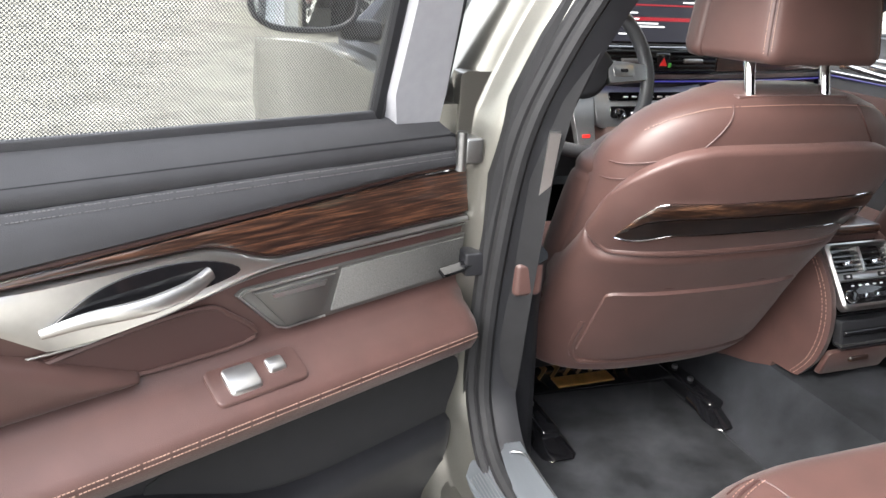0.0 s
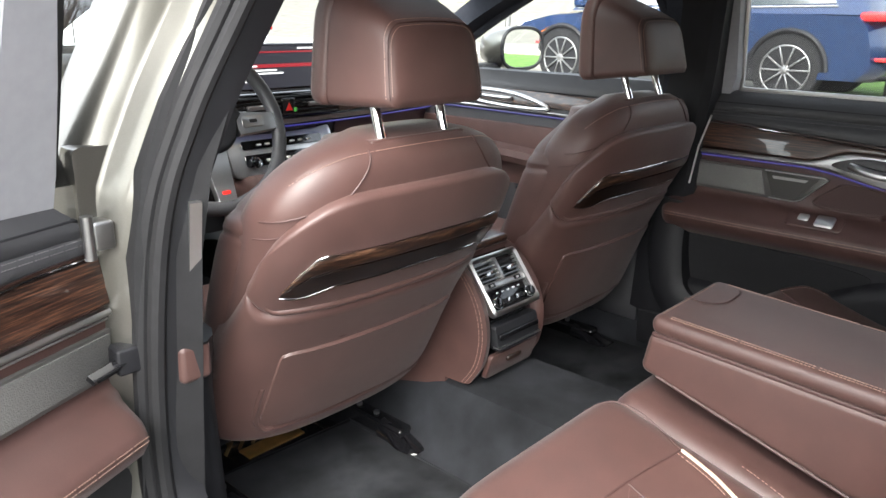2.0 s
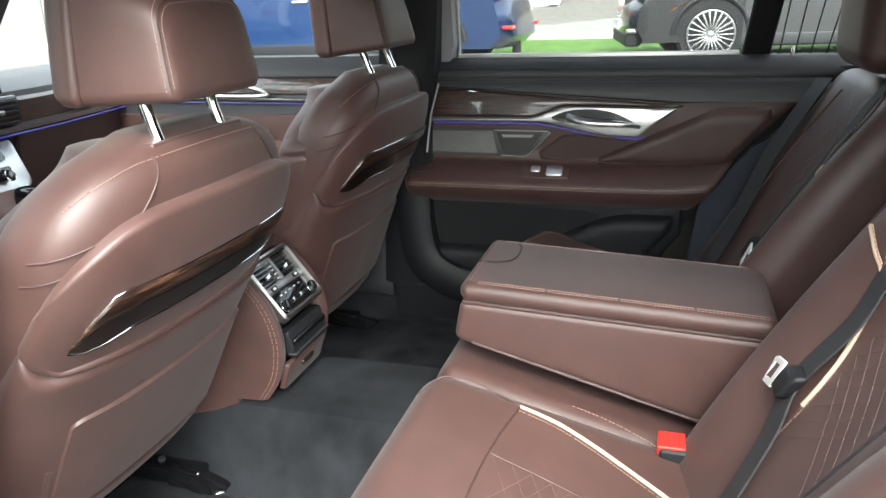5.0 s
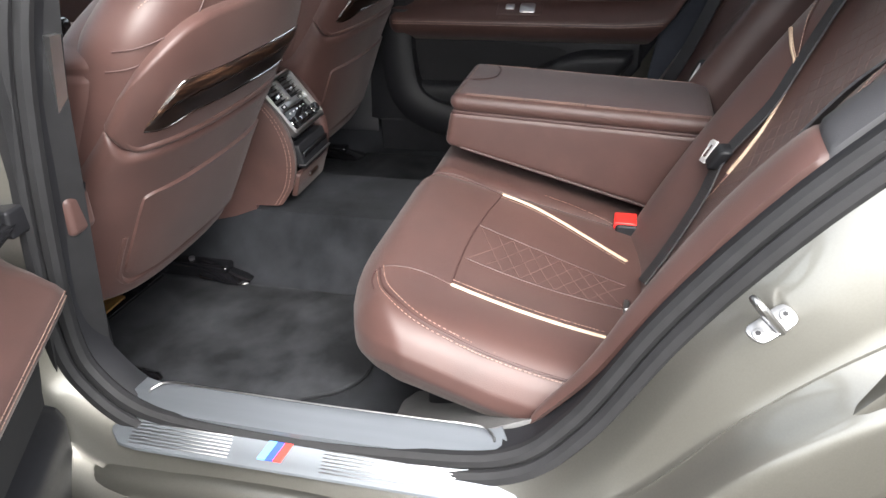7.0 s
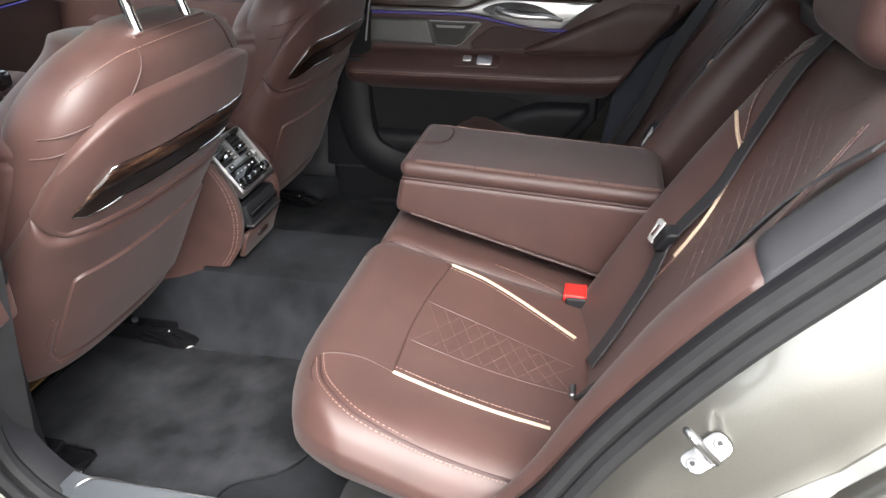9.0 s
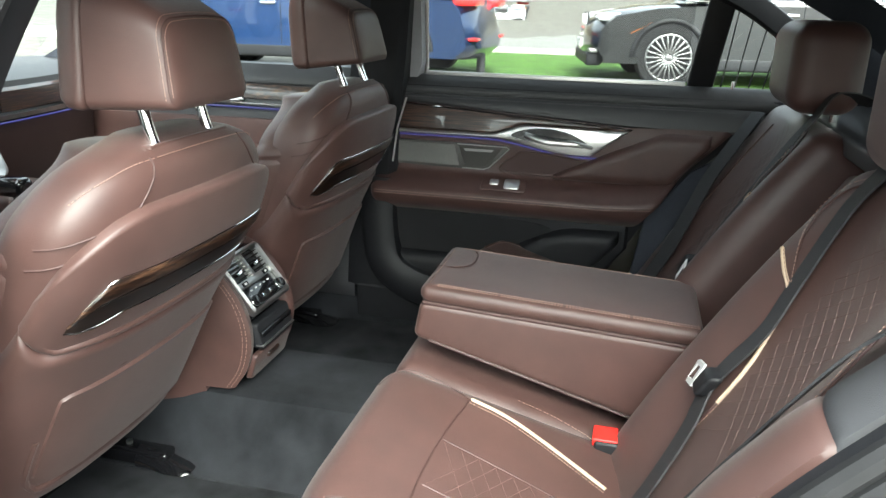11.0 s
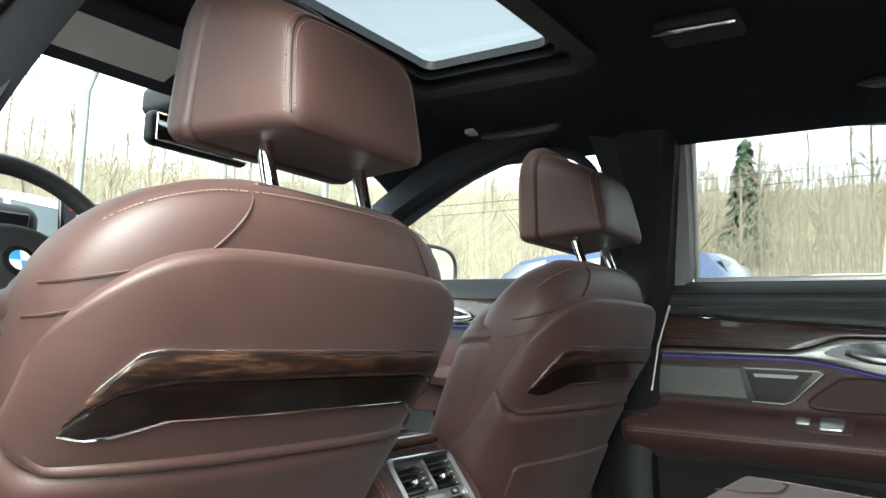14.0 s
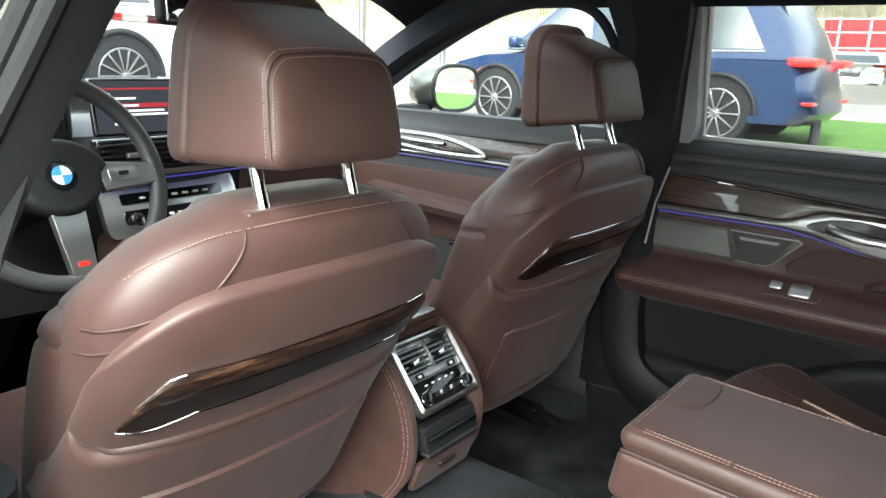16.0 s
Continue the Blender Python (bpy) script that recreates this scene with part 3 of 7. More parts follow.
    # upper line is no trim: thin chrome painting the highlight on the wood's edge
    part("chrome_edge", tube([rear3(u, hi(u) + 0.0005) + Vector((0, -0.0055, 0)) for u in [-0.241 + 0.482 * i / 80 for i in range(81)]], 0.0009, 6), CHROME, s)
    # seams of the upper cover
    for sx in (-1, 1):
        seam = [seat_rear(sx * (0.118 + 0.042 * (1 - t) ** 1.5), 0.968 + 0.060 * t) + Vector((0, -0.0012, 0)) for t in [i / 12 for i in range(13)]]
        part("seam", tube(seam, 0.0014, 6), LEATHER_DARK, s)
        for z0, drop in ((0.944, 0.012), (0.922, 0.018)):
            part("seam", tube([seat_rear(sx * (0.222 + 0.043 * t + 0.12 * (0.944 - z0)), z0 - drop * t) + Vector((0, -0.0006, 0)) for t in [i / 10 for i in range(11)]], 0.0016, 6), LEATHER_DARK, s)
    edge = [seat_rear(spline(Z_HALF, z) * k, z) + Vector((0, -0.001, 0.001)) for k, z in [(-0.985, 0.985), (-0.96, 1.0), (-0.90, 1.013), (-0.80, 1.022), (-0.6, 1.026), (-0.3, 1.028), (0, 1.0285), (0.3, 1.028), (0.6, 1.026), (0.80, 1.022), (0.90, 1.013), (0.96, 1.0), (0.985, 0.985)]]
    stitches(smooth_path(edge, 4), s, THREAD, 0.0045)
    # headrest: rear block that widens forwards, groove, front pad, posts
    def trapezium(w0, w1, z0, z1, r, y, dome=0.0, inset=0.0):
        """A rounded upright trapezium at the depth y, leaning with its height, its top slightly domed."""
        pts, h, w = [], (z1 - z0) / 2 - inset, max(w0, w1) - inset
        for cx, cz, a0 in ((1, 1, 0), (-1, 1, 90), (-1, -1, 180), (1, -1, 270)):
            rr = min(r if cz > 0 else 0.016, 0.9 * h)
            arc = [(cx * (w - rr) + rr * math.cos(radians(a0 + 15 * k)), cz * (h - rr) + rr * math.sin(radians(a0 + 15 * k))) for k in range(7)]
            if pts:
                (xa, za), (xb, zb) = pts[-1], arc[0]
                pts += [(xa + (xb - xa) * k / 6, za + (zb - za) * k / 6) for k in range(1, 6)]
            pts += arc
        (xa, za), (xb, zb) = pts[-1], pts[0]
        pts += [(xa + (xb - xa) * k / 6, za + (zb - za) * k / 6) for k in range(1, 6)]
        out = []
        for x, z in pts:
            f = (z + h) / (2 * h)
            out.append(Vector((x * (w0 + (w1 - w0) * f ** 1.3) / max(w0, w1), y + 0.16 * (z + h) * max(0.0, min(1.0, (0.93 - y) / 0.12)), (z0 + z1) / 2 + z + (dome * (1 - (x / w) ** 2) if z > 0 else 0))))
        return out
    block = lambda t, inset=0.0, y=None: trapezium(0.103 + 0.021 * t ** 0.8, 0.093 + 0.016 * t ** 0.8, 1.090 - 0.003 * t, 1.207 + 0.056 * t ** 0.8, 0.026 + 0.024 * t, 0.824 + 0.118 * t if y is None else y, 0.006, inset)
    rings = [block(0, 0.040, 0.8185), block(0, 0.014, 0.8180), block(0, 0.006, 0.8195), block(0, 0.0015, 0.823)] + [block(k / 10) for k in range(11)]
    h = part("headrest", loft(rings), LEATHER, s, "padded leather headrest", sharp=80)
    front = lambda y, inset: trapezium(0.130, 0.108, 1.086, 1.279, 0.062, y, 0.008, inset)
    part("front_pad", loft([front(0.944, 0.014), front(0.945, 0.006), front(0.949, 0.001), front(0.956, 0.0), front(0.972, 0.001), front(0.982, 0.006), front(0.988, 0.016), front(0.990, 0.05)]), LEATHER, h, sharp=80)
    part("groove", loft([trapezium(0.119, 0.099, 1.092, 1.262, 0.05, y, 0.006) for y in (0.936, 0.952)]), LEATHER_DARK, h)
    for inset, k, mt in ((0.0, 0.0, 0), (0.004, -0.0015, 1), (-0.0015, 0.045, 1)):
        ring = block(max(0.0, k), max(0.0, inset))
        run = ring[-8:] + ring[:26]
        run = [p + Vector((0.0006 * (1 if p.x > 0 else -1), -0.0008 if k <= 0 else 0, 0.0005)) for p in run]
        if mt:
            stitches([p + Vector((0, -0.002 if inset > 0 else 0, 0)) for p in run], h, THREAD, 0.0035, 0.0005)
        else:
            part("seam", tube(run, 0.0013, 6), LEATHER_DARK, h)
    for sx in (-1, 1):
        part("headrest_post", tube([Vector((sx * 0.072, 0.872, 1.02)), Vector((sx * 0.072, 0.885, 1.06)), Vector((sx * 0.072, 0.90, 1.12))], 0.0085, 12), CHROME, h, "chrome post")
    part("post_plate", rbox(-0.105, 0.105, 0.862, 0.912, 1.030, 1.0405, 0.004, 3), LEATHER, s)
    upright = pose(0, 0.95, 0.83, -tilt) @ pose(0, -0.95, -0.83)
    for ob in s.children_recursive:
        ob.data.transform(upright)
    # seat cushion, base and rails
    part("seat_cushion", rbox(-0.25, 0.25, 1.14, 1.62, 0.45, 0.60, 0.05, 4, (4, 4, 2)), LEATHER, s)
    part("seat_base", rbox(-0.215, 0.215, 1.25, 1.55, 0.37, 0.45, 0.03, 3), BLACK_PLASTIC, s)
    for sx in (-1, 1):
        rail = part("seat_rail", rbox(sx * 0.205 - 0.022, sx * 0.205 + 0.022, 1.10, 1.62, 0.288, 0.325, 0.008, 3), GLOSS_BLACK, s, "glossy black rail")
        part("rail_foot", loft([[Vector((sx * 0.205 + w * c[0], y, 0.290 + hh * max(0, c[1]) + 0.002)) for c in circle(1, 12)] for y, w, hh in ((1.17, 0.030, 0.040), (1.13, 0.032, 0.034), (1.095, 0.040, 0.018), (1.06, 0.038, 0.010), (1.045, 0.024, 0.004))]), GLOSS_BLACK, rail)
        for y in (1.20, 1.26, 1.32):
            part("rail_bolt", tube([Vector((sx * 0.205, y, 0.318)), Vector((sx * 0.205, y, 0.332))], 0.007, 8, up=(0, 1, 0)), STEEL, rail)
    return s


left_seat = front_seat("brown leather front seat with a wood strip across its back", 0)
right_seat = front_seat("brown leather front passenger seat, its backrest more upright", 5.5)
right_seat.location.x = 0.405
left_seat.location.x = -0.395

# heater outlet in the footwell under the driver's seat
hv = thing("footwell_vent", "black heater outlet with bronze fins under the front seat", "air vent")
part("vent_box", rbox(-0.53, -0.23, 1.345, 1.50, 0.282, 0.312, 0.006, 2), GLOSS_BLACK, hv)
part("vent_plate", slab([(-0.545, 1.285), (-0.215, 1.268), (-0.205, 1.285), (-0.225, 1.40), (-0.52, 1.40)], 0.008, lambda a, b, d: Vector((a, b, 0.286 + d)), 0.003), GLOSS_BLACK, hv)
bronze = mat("bronze_louvre", (0.30, 0.19, 0.09), 0.35, 0.8, grain=0.2, scale=60)
# the footwell light's warm glow is put into this lip's bright colour
part("vent_glow_lip", rbox(-0.48, -0.33, 1.292, 1.334, 0.292, 0.2975, 0.002, 2), mat("glow_bronze", (0.80, 0.46, 0.17), 0.35, 0.9, grain=0.2, scale=40), hv, "lip in bright bronze that paints the footwell light's glow")
for i in range(8):
    part("louvre", rbox(-0.50 + 0.034 * i, -0.4975 + 0.034 * i, 1.335, 1.40, 0.292, 0.322, 0.001, 1, fn=lambda p: p + Vector((0.6 * (p.z - 0.31), 0, 0))), bronze, hv)


# ---- rear bench ----
bench = thing("bench", "brown leather rear bench with cream piping and quilting", "rear seat")


def cushion_bend(p):
    x, y = abs(p.x), p.y
    corner = max(0.0, (x - 0.48) / 0.255) ** 2.2 * max(0.0, min(1.0, (y - 0.38) / 0.22))
    under = max(0.0, (x - 0.56) / 0.175) * max(0.0, min(1.0, (0.52 - p.z) / 0.10))
    z = p.z + 0.255 * (min(y, 0.60) - 0.50) - 0.25 * max(0, y - 0.60) ** 1.5 - 0.02 * math.sin(math.pi * max(0, min(1, (y - 0.15) / 0.4))) * max(0, 1 - ((x - 0.41) / 0.2) ** 2)
    return Vector((p.x, y - 0.075 * corner, z + 0.055 * under))


def cushion_top(x, y):
    drop, back = 0.0, y
    for _ in range(6):
        back = y + 0.075 * max(0.0, (abs(x) - 0.48) / 0.255) ** 2.2 * max(0.0, min(1.0, (back - 0.38) / 0.22))
    for d in (abs(x) - 0.663, back - 0.573):
        if d > 0:
            drop += 0.072 - math.sqrt(max(0.0, 0.072 ** 2 - min(d, 0.07) ** 2))
    return Vector((x, y, cushion_bend(Vector((x, back, 0.568))).z - drop))


BACK_X = [(0.13, 0.0), (0.15, 0.020), (0.18, 0.028), (0.22, 0.018), (0.28, -0.010), (0.34, -0.022), (0.48, -0.022), (0.54, -0.006), (0.60, 0.010), (0.66, 0.006), (0.70, -0.010)]


def back_swell(x, s):
    """How far the rear backrest stands out of its plane."""
    return spline(BACK_X, abs(x)) * math.sin(math.pi * max(0.0, min(1.0, (s + 0.06) / 0.72))) ** 0.6


def back_place(x, s, d):
    """A place on the rear backrest: s metres up its slope, d out of it."""
    lean = radians(31)
    y0, z0 = 0.20, 0.47
    return Vector((x, y0 - s * math.sin(lean) + d * math.cos(lean), z0 + s * math.cos(lean) + d * math.sin(lean)))


for sx in (-1, 1):
    lo_x, hi_x = (-0.735, -0.14) if sx < 0 else (0.14, 0.735)
    c = part("seat_cushion", rbox(lo_x, hi_x, 0.06, 0.645, 0.385, 0.568, 0.072, 6, (10, 14, 3), cushion_bend), LEATHER, bench, sharp=80)
    # long seam round the front corner and outer edge, sewn twice
    seam = smooth_path([cushion_top(sx * x, y) + Vector((0, 0, 0.0008)) for x, y in ((0.592, 0.586), (0.640, 0.566), (0.672, 0.538), (0.692, 0.50), (0.700, 0.455), (0.704, 0.39), (0.705, 0.31), (0.702, 0.25))], 6)
    part("seam", tube(seam, 0.0022, 6), LEATHER_DARK, c)
    stitches([p + Vector((-sx * 0.007, -0.004, 0.0012)) for p in seam], c, THREAD)
    stitches([p + Vector((sx * 0.006, 0.003, -0.0004)) for p in seam], c, THREAD)
    tuck = smooth_path([cushion_top(sx * x, y) + Vector((0, 0, 0.0004)) for x, y in ((0.648, 0.578), (0.618, 0.590), (0.592, 0.586), (0.576, 0.562), (0.565, 0.522), (0.572, 0.476))], 5)
    part("seam", tube(tuck, 0.0014, 6), LEATHER_DARK, c)
    fold = smooth_path([cushion_top(sx * x, y) + Vector((0, 0, 0.0004)) for x, y in ((0.232, 0.622), (0.196, 0.593), (0.181, 0.551), (0.189, 0.502), (0.205, 0.455))], 5)
    part("seam", tube(fold, 0.0014, 6), LEATHER_DARK, c)
    stitches(smooth_path([cushion_top(sx * x, y) + Vector((0, 0, 0.001)) for x, y in ((0.150, 0.376), (0.158, 0.314), (0.178, 0.252), (0.192, 0.232))], 5), c, THREAD)
    # cream piping on both sides of the middle panel
    a = smooth_path([cushion_top(sx * (0.205 + 0.105 * t ** 1.7), 0.455 - 0.25 * t) for t in (0, 0.25, 0.5, 0.75, 1)], 6)
    b = smooth_path([cushion_top(sx * (0.572 + 0.010 * math.sin(2.2 * t)), 0.476 - 0.245 * t) for t in (0, 0.25, 0.5, 0.75, 1)], 6)
    for line in (a, b):
        part("piping", tube(line, 0.0035, 8), PIPING, c, "cream leather piping")
    stitches([p + Vector((sx * 0.014, 0, 0.001)) for p in a], c, THREAD)
    stitches([p + Vector((-sx * 0.014, 0, 0.001)) for p in b], c, THREAD)
    cross = smooth_path([a[0], cushion_top(sx * 0.308, 0.474), cushion_top(sx * 0.44, 0.482), b[0]], 5)
    part("seam", tube(cross, 0.002, 6), LEATHER_DARK, c)
    # pleats and quilted middle
    for px, dx in ((0.340, 0.055), (0.468, 0.008)):
        part("seam", tube(smooth_path([cushion_top(sx * (px + dx * t ** 2), 0.474 - 0.27 * t) for t in (0, 0.3, 0.6, 1)], 6), 0.0015, 6), LEATHER_DARK, c)
    for k in range(8):
        for d in (-1, 1):
            run = []
            for t in [(k + i / 5 * 2.0) / 9 for i in range(6)]:
                q = (t * 9 - k) / 2.0
                q = q if d > 0 else 1 - q
                t = min(1.0, t)
                left, right = 0.345 + 0.055 * t ** 2, 0.462 + 0.008 * t
                run.append(cushion_top(sx * (left + (right - left) * q), 0.470 - 0.265 * t) + Vector((0, 0, 0.0005)))
            stitches(run, c, QUILT, 0.0035, 0.0005, name="quilting")
    # backrest
    bk = part("seat_back", rbox(*((-0.70, hi_x) if sx < 0 else (lo_x, 0.70)), -0.16, 0.0, -0.05, 0.66, 0.045, 5, (22, 3, 18), lambda p: back_place(p.x, p.z, p.y + back_swell(p.x, p.z) * max(0.0, min(1.0, (p.y + 0.16) / 0.10)))), LEATHER, bench, sharp=80)
    at = lambda x, s: back_place(x, s, 0.001 + back_swell(x, s))
    inner = smooth_path([at(sx * x, v) for x, v in ((0.318, 0.13), (0.318, 0.25), (0.312, 0.32), (0.298, 0.37), (0.282, 0.41), (0.262, 0.44), (0.232, 0.455), (0.188, 0.475))], 6)
    part("piping", tube(inner[6:], 0.0036, 8), PIPING, bk, "cream leather piping")
    part("seam", tube(inner, 0.002, 6), LEATHER_DARK, bk)
    crown = smooth_path([at(sx * x, v) for x, v in ((0.262, 0.445), (0.215, 0.50), (0.19, 0.55), (0.20, 0.60), (0.25, 0.635))], 6)
    part("seam", tube(crown, 0.0018, 6), LEATHER_DARK, bk)
    stitches([p + Vector((0, 0.001, 0.008)) for p in crown], bk, THREAD)
    outer = smooth_path([at(sx * 0.56, 0.05), at(sx * 0.57, 0.25), at(sx * 0.57, 0.45), at(sx * 0.55, 0.60)], 6)
    part("seam", tube(outer, 0.002, 6), LEATHER_DARK, bk)
    stitches([p + Vector((sx * 0.008, 0, 0.001)) for p in inner], bk, THREAD)
    stitches([p - Vector((sx * 0.008, 0, 0)) for p in outer], bk, THREAD)
    for k in range(12):
        for d in (-1, 1):
            s0 = 0.20 + 0.03 * k
            pa, pb = (0.33, 0.48) if d > 0 else (0.48, 0.33)
            run = [at(sx * (pa + (pb - pa) * t), min(0.62, s0 + 0.12 * t)) + Vector((0, 0.0008, 0.0005)) for t in [i / 6 for i in range(7)]]
            stitches(run, bk, QUILT, 0.0035, 0.0004, name="quilting")
    # headrest
    hr = part("headrest", rbox(sx * 0.41 - 0.145, sx * 0.41 + 0.145, -0.225, -0.08, 1.04, 1.225, 0.045, 5, (4, 3, 4)), LEATHER, bench, "padded leather headrest", sharp=80)
    for k in (-0.06, 0.06):
        part("headrest_post", tube([Vector((sx * 0.41 + k, -0.19, 1.0)), Vector((sx * 0.41 + k, -0.19, 1.09))], 0.008, 10, up=(0, 1, 0)), CHROME, hr)

part("middle_cushion", rbox(-0.145, 0.145, 0.06, 0.635, 0.38, 0.545, 0.05, 4, (6, 10, 2), cushion_bend), LEATHER, bench)
part("middle_back", rbox(-0.14, 0.14, -0.20, -0.08, -0.05, 0.62, 0.02, 3, (4, 2, 6), lambda p: back_place(p.x, p.z, p.y)), LEATHER, bench, "leather back of the armrest niche")
part("bench_plinth", rbox(-0.60, 0.60, 0.10, 0.52, 0.24, 0.44, 0.03, 3), BLACK_PLASTIC, bench)
for sx in (-1, 1):
    foot = lambda a, b, d: Vector((sx * a, b, 0.272 + d + 0.14 * max(0.0, (0.50 - b) / 0.3) + 0.10 * max(0.0, (a - 0.66) / 0.1)))
    part("plinth_cover", slab([(p.x, p.y) for p in smooth_path([(0.50, 0.52, 0), (0.53, 0.572, 0), (0.58, 0.580, 0), (0.72, 0.578, 0), (0.755, 0.50, 0), (0.755, 0.25, 0), (0.62, 0.22, 0), (0.50, 0.26, 0)], 5, closed=True)], 0.016, foot, 0.006), PLINTH, bench, "grey plastic cover under the seat's corner")

arm = thing("armrest", "brown leather fold-down armrest with stitched lid", "")
arm.parent = bench


def arm_bend(p):
    t = (0.60 - p.y) / 0.55
    return Vector((p.x, p.y + 0.016 * max(0.0, (0.70 - p.z) / 0.085) * max(0.0, min(1.0, (p.y - 0.3) / 0.25)), p.z - (0.150 * t if p.z < 0.66 else 0.03 * t)))


part("body", rbox(-0.125, 0.145, 0.07, 0.60, 0.615, 0.690, 0.014, 4, (4, 10, 3), arm_bend), LEATHER, arm)
part("lid", rbox(-0.1265, 0.1465, 0.07, 0.603, 0.688, 0.726, 0.019, 4, (4, 10, 2), lambda p: Vector((p.x, p.y, p.z - 0.03 * (0.60 - p.y) / 0.55))), LEATHER, arm, "padded lid")
part("parting_line", rbox(-0.1225, 0.1425, 0.08, 0.5985, 0.684, 0.692, 0.003, 2, (1, 6, 1), lambda p: Vector((p.x, p.y, p.z - 0.03 * (0.60 - p.y) / 0.55))), LEATHER_DARK, arm)
for sx in (-1, 1):
    for dx, dz in ((0.108, 0.0), (0.114, -0.0012)):
        stitches([Vector((sx * dx + (0.02 if sx > 0 else 0), y, 0.7265 + dz - 0.03 * (0.60 - y) / 0.55)) for y in [0.08 + 0.495 * i / 12 for i in range(13)]], arm, THREAD)
    part("piping", tube([Vector((sx * 0.124, y, 0.617 - 0.150 * (0.60 - y) / 0.55)) for y in [0.05 + 0.53 * i / 10 for i in range(11)]], 0.003, 6), LEATHER_DARK, arm)
stitches([Vector((x, 0.585, 0.7275)) for x in [-0.11 + 0.22 * i / 8 for i in range(9)]], arm, THREAD)
part("release_seam", tube([p + Vector((0, 0, -0.003 - 0.03 * (0.60 - p.y) / 0.55)) for p in smooth_path([(0.0, 0.598, 0.727), (0.0, 0.55, 0.732), (0.03, 0.53, 0.732), (0.09, 0.53, 0.732), (0.118, 0.54, 0.729)], 5)], 0.0016, 6), LEATHER_DARK, arm)
arm.location = (0.036, -0.014, -0.004)

# buckle, belts
TONGUE = mat("bright_tongue_steel", (0.7, 0.7, 0.69), 0.5, 0.4)
bu = thing("belt_buckle", "black belt buckle with a red release button", "belt buckle")
part("housing", rbox(-0.212, -0.153, 0.185, 0.232, 0.40, 0.512, 0.007, 3), BLACK_PLASTIC, bu)
part("button", rbox(-0.207, -0.158, 0.191, 0.235, 0.500, 0.516, 0.003, 2), RED, bu, "red release button")
bu2 = copy_thing(bu, pose(0.365, 0, 0))


def strap(path, w, nrm, th=0.0015):
    """A flat band along a path; nrm is the way its face looks."""
    return sweep(path, [(-w / 2, -th), (w / 2, -th), (w / 2, th), (-w / 2, th)], up=nrm)


for sx in (-1, 1):
    belt = thing("seat_belt", "black seat belt over the rear backrest with a metal tongue", "seat belt", "rear seat belts")
    on = lambda x, v, d=0.010: back_place(sx * x, v, d + back_swell(x, v))
    path = smooth_path([Vector((sx * 0.262, -0.24, 1.07)), on(0.256, 0.72, 0.004), on(0.252, 0.66, 0.008), on(0.250, 0.60), on(0.258, 0.545), on(0.278, 0.451), on(0.295, 0.374), on(0.287, 0.262), on(0.325, 0.19), on(0.372, 0.10), on(0.40, 0.035)], 6)
    part("webbing", strap(path, 0.046, (0.0, 0.85, 0.5)), BELT, belt)
    path = smooth_path([on(0.66, 0.60, 0.02), on(0.612, 0.507, 0.022), on(0.590, 0.408, 0.022), on(0.562, 0.328, 0.02), on(0.528, 0.21, 0.018), on(0.510, 0.086, 0.014), on(0.470, 0.023)], 6)
    part("webbing", strap(path, 0.046, (-sx * 0.5, 0.75, 0.45)), BELT, belt)
    tip = on(0.288, 0.258, 0.016)
    part("tongue_body", rbox(-0.024, 0.024, -0.012, 0.012, -0.02, 0.02, 0.008, 3, fn=lambda p: Vector((tip.x + p.x + 0.3 * p.z * sx, tip.y + p.y - 0.5 * p.z, tip.z + p.z))), BLACK_PLASTIC, belt)
    tg = lambda a, b, d: Vector((tip.x - sx * (0.017 + b * 0.93), tip.y + 0.010 + d - 0.45 * a + 0.10 * b, tip.z + a - 0.22 * b))
    part("tongue", join(*[slab(o, 0.003, tg, 0.0005, 1) for o in ([(-0.02, 0.0), (0.02, 0.0), (0.02, 0.014), (-0.02, 0.014)], [(-0.02, 0.012), (-0.012, 0.012), (-0.012, 0.042), (-0.02, 0.042)],
                                                                  [(0.012, 0.012), (0.02, 0.012), (0.02, 0.042), (0.012, 0.042)], [(-0.02, 0.040), (0.02, 0.040), (0.017, 0.052), (-0.017, 0.052)])]), TONGUE, belt, "metal tongue")
    part("anchor", rbox(sx * 0.475 - 0.016, sx * 0.475 + 0.016, 0.197, 0.207, 0.484, 0.497, 0.004, 2), STEEL, belt, "metal anchor")

tagged(part("parcel_shelf", rbox(-0.72, 0.72, -0.85, -0.17, 0.98, 1.02, 0.01, 2), GREY_LEATHER), "charcoal parcel shelf behind the rear seat", "shelf", kind="structure")

# ---- centre console, rear end ----
con = thing("centre_console", "brown leather centre console with rear air vents", "console")
rings = []
for y, w, top in [(1.75, 0.15, 0.74), (1.45, 0.14, 0.745), (1.20, 0.125, 0.745), (1.10, 0.112, 0.738), (1.05, 0.102, 0.722)]:
    rings.append([Vector((x, y, z)) for x, z in ((-w - 0.02, 0.40), (-w - 0.005, 0.60), (-w, top - 0.02), (-w + 0.015, top), (w - 0.015, top), (w, top - 0.02), (w + 0.005, 0.60), (w + 0.02, 0.40))])
part("console_body", loft(rings), LEATHER, con, sharp=60)
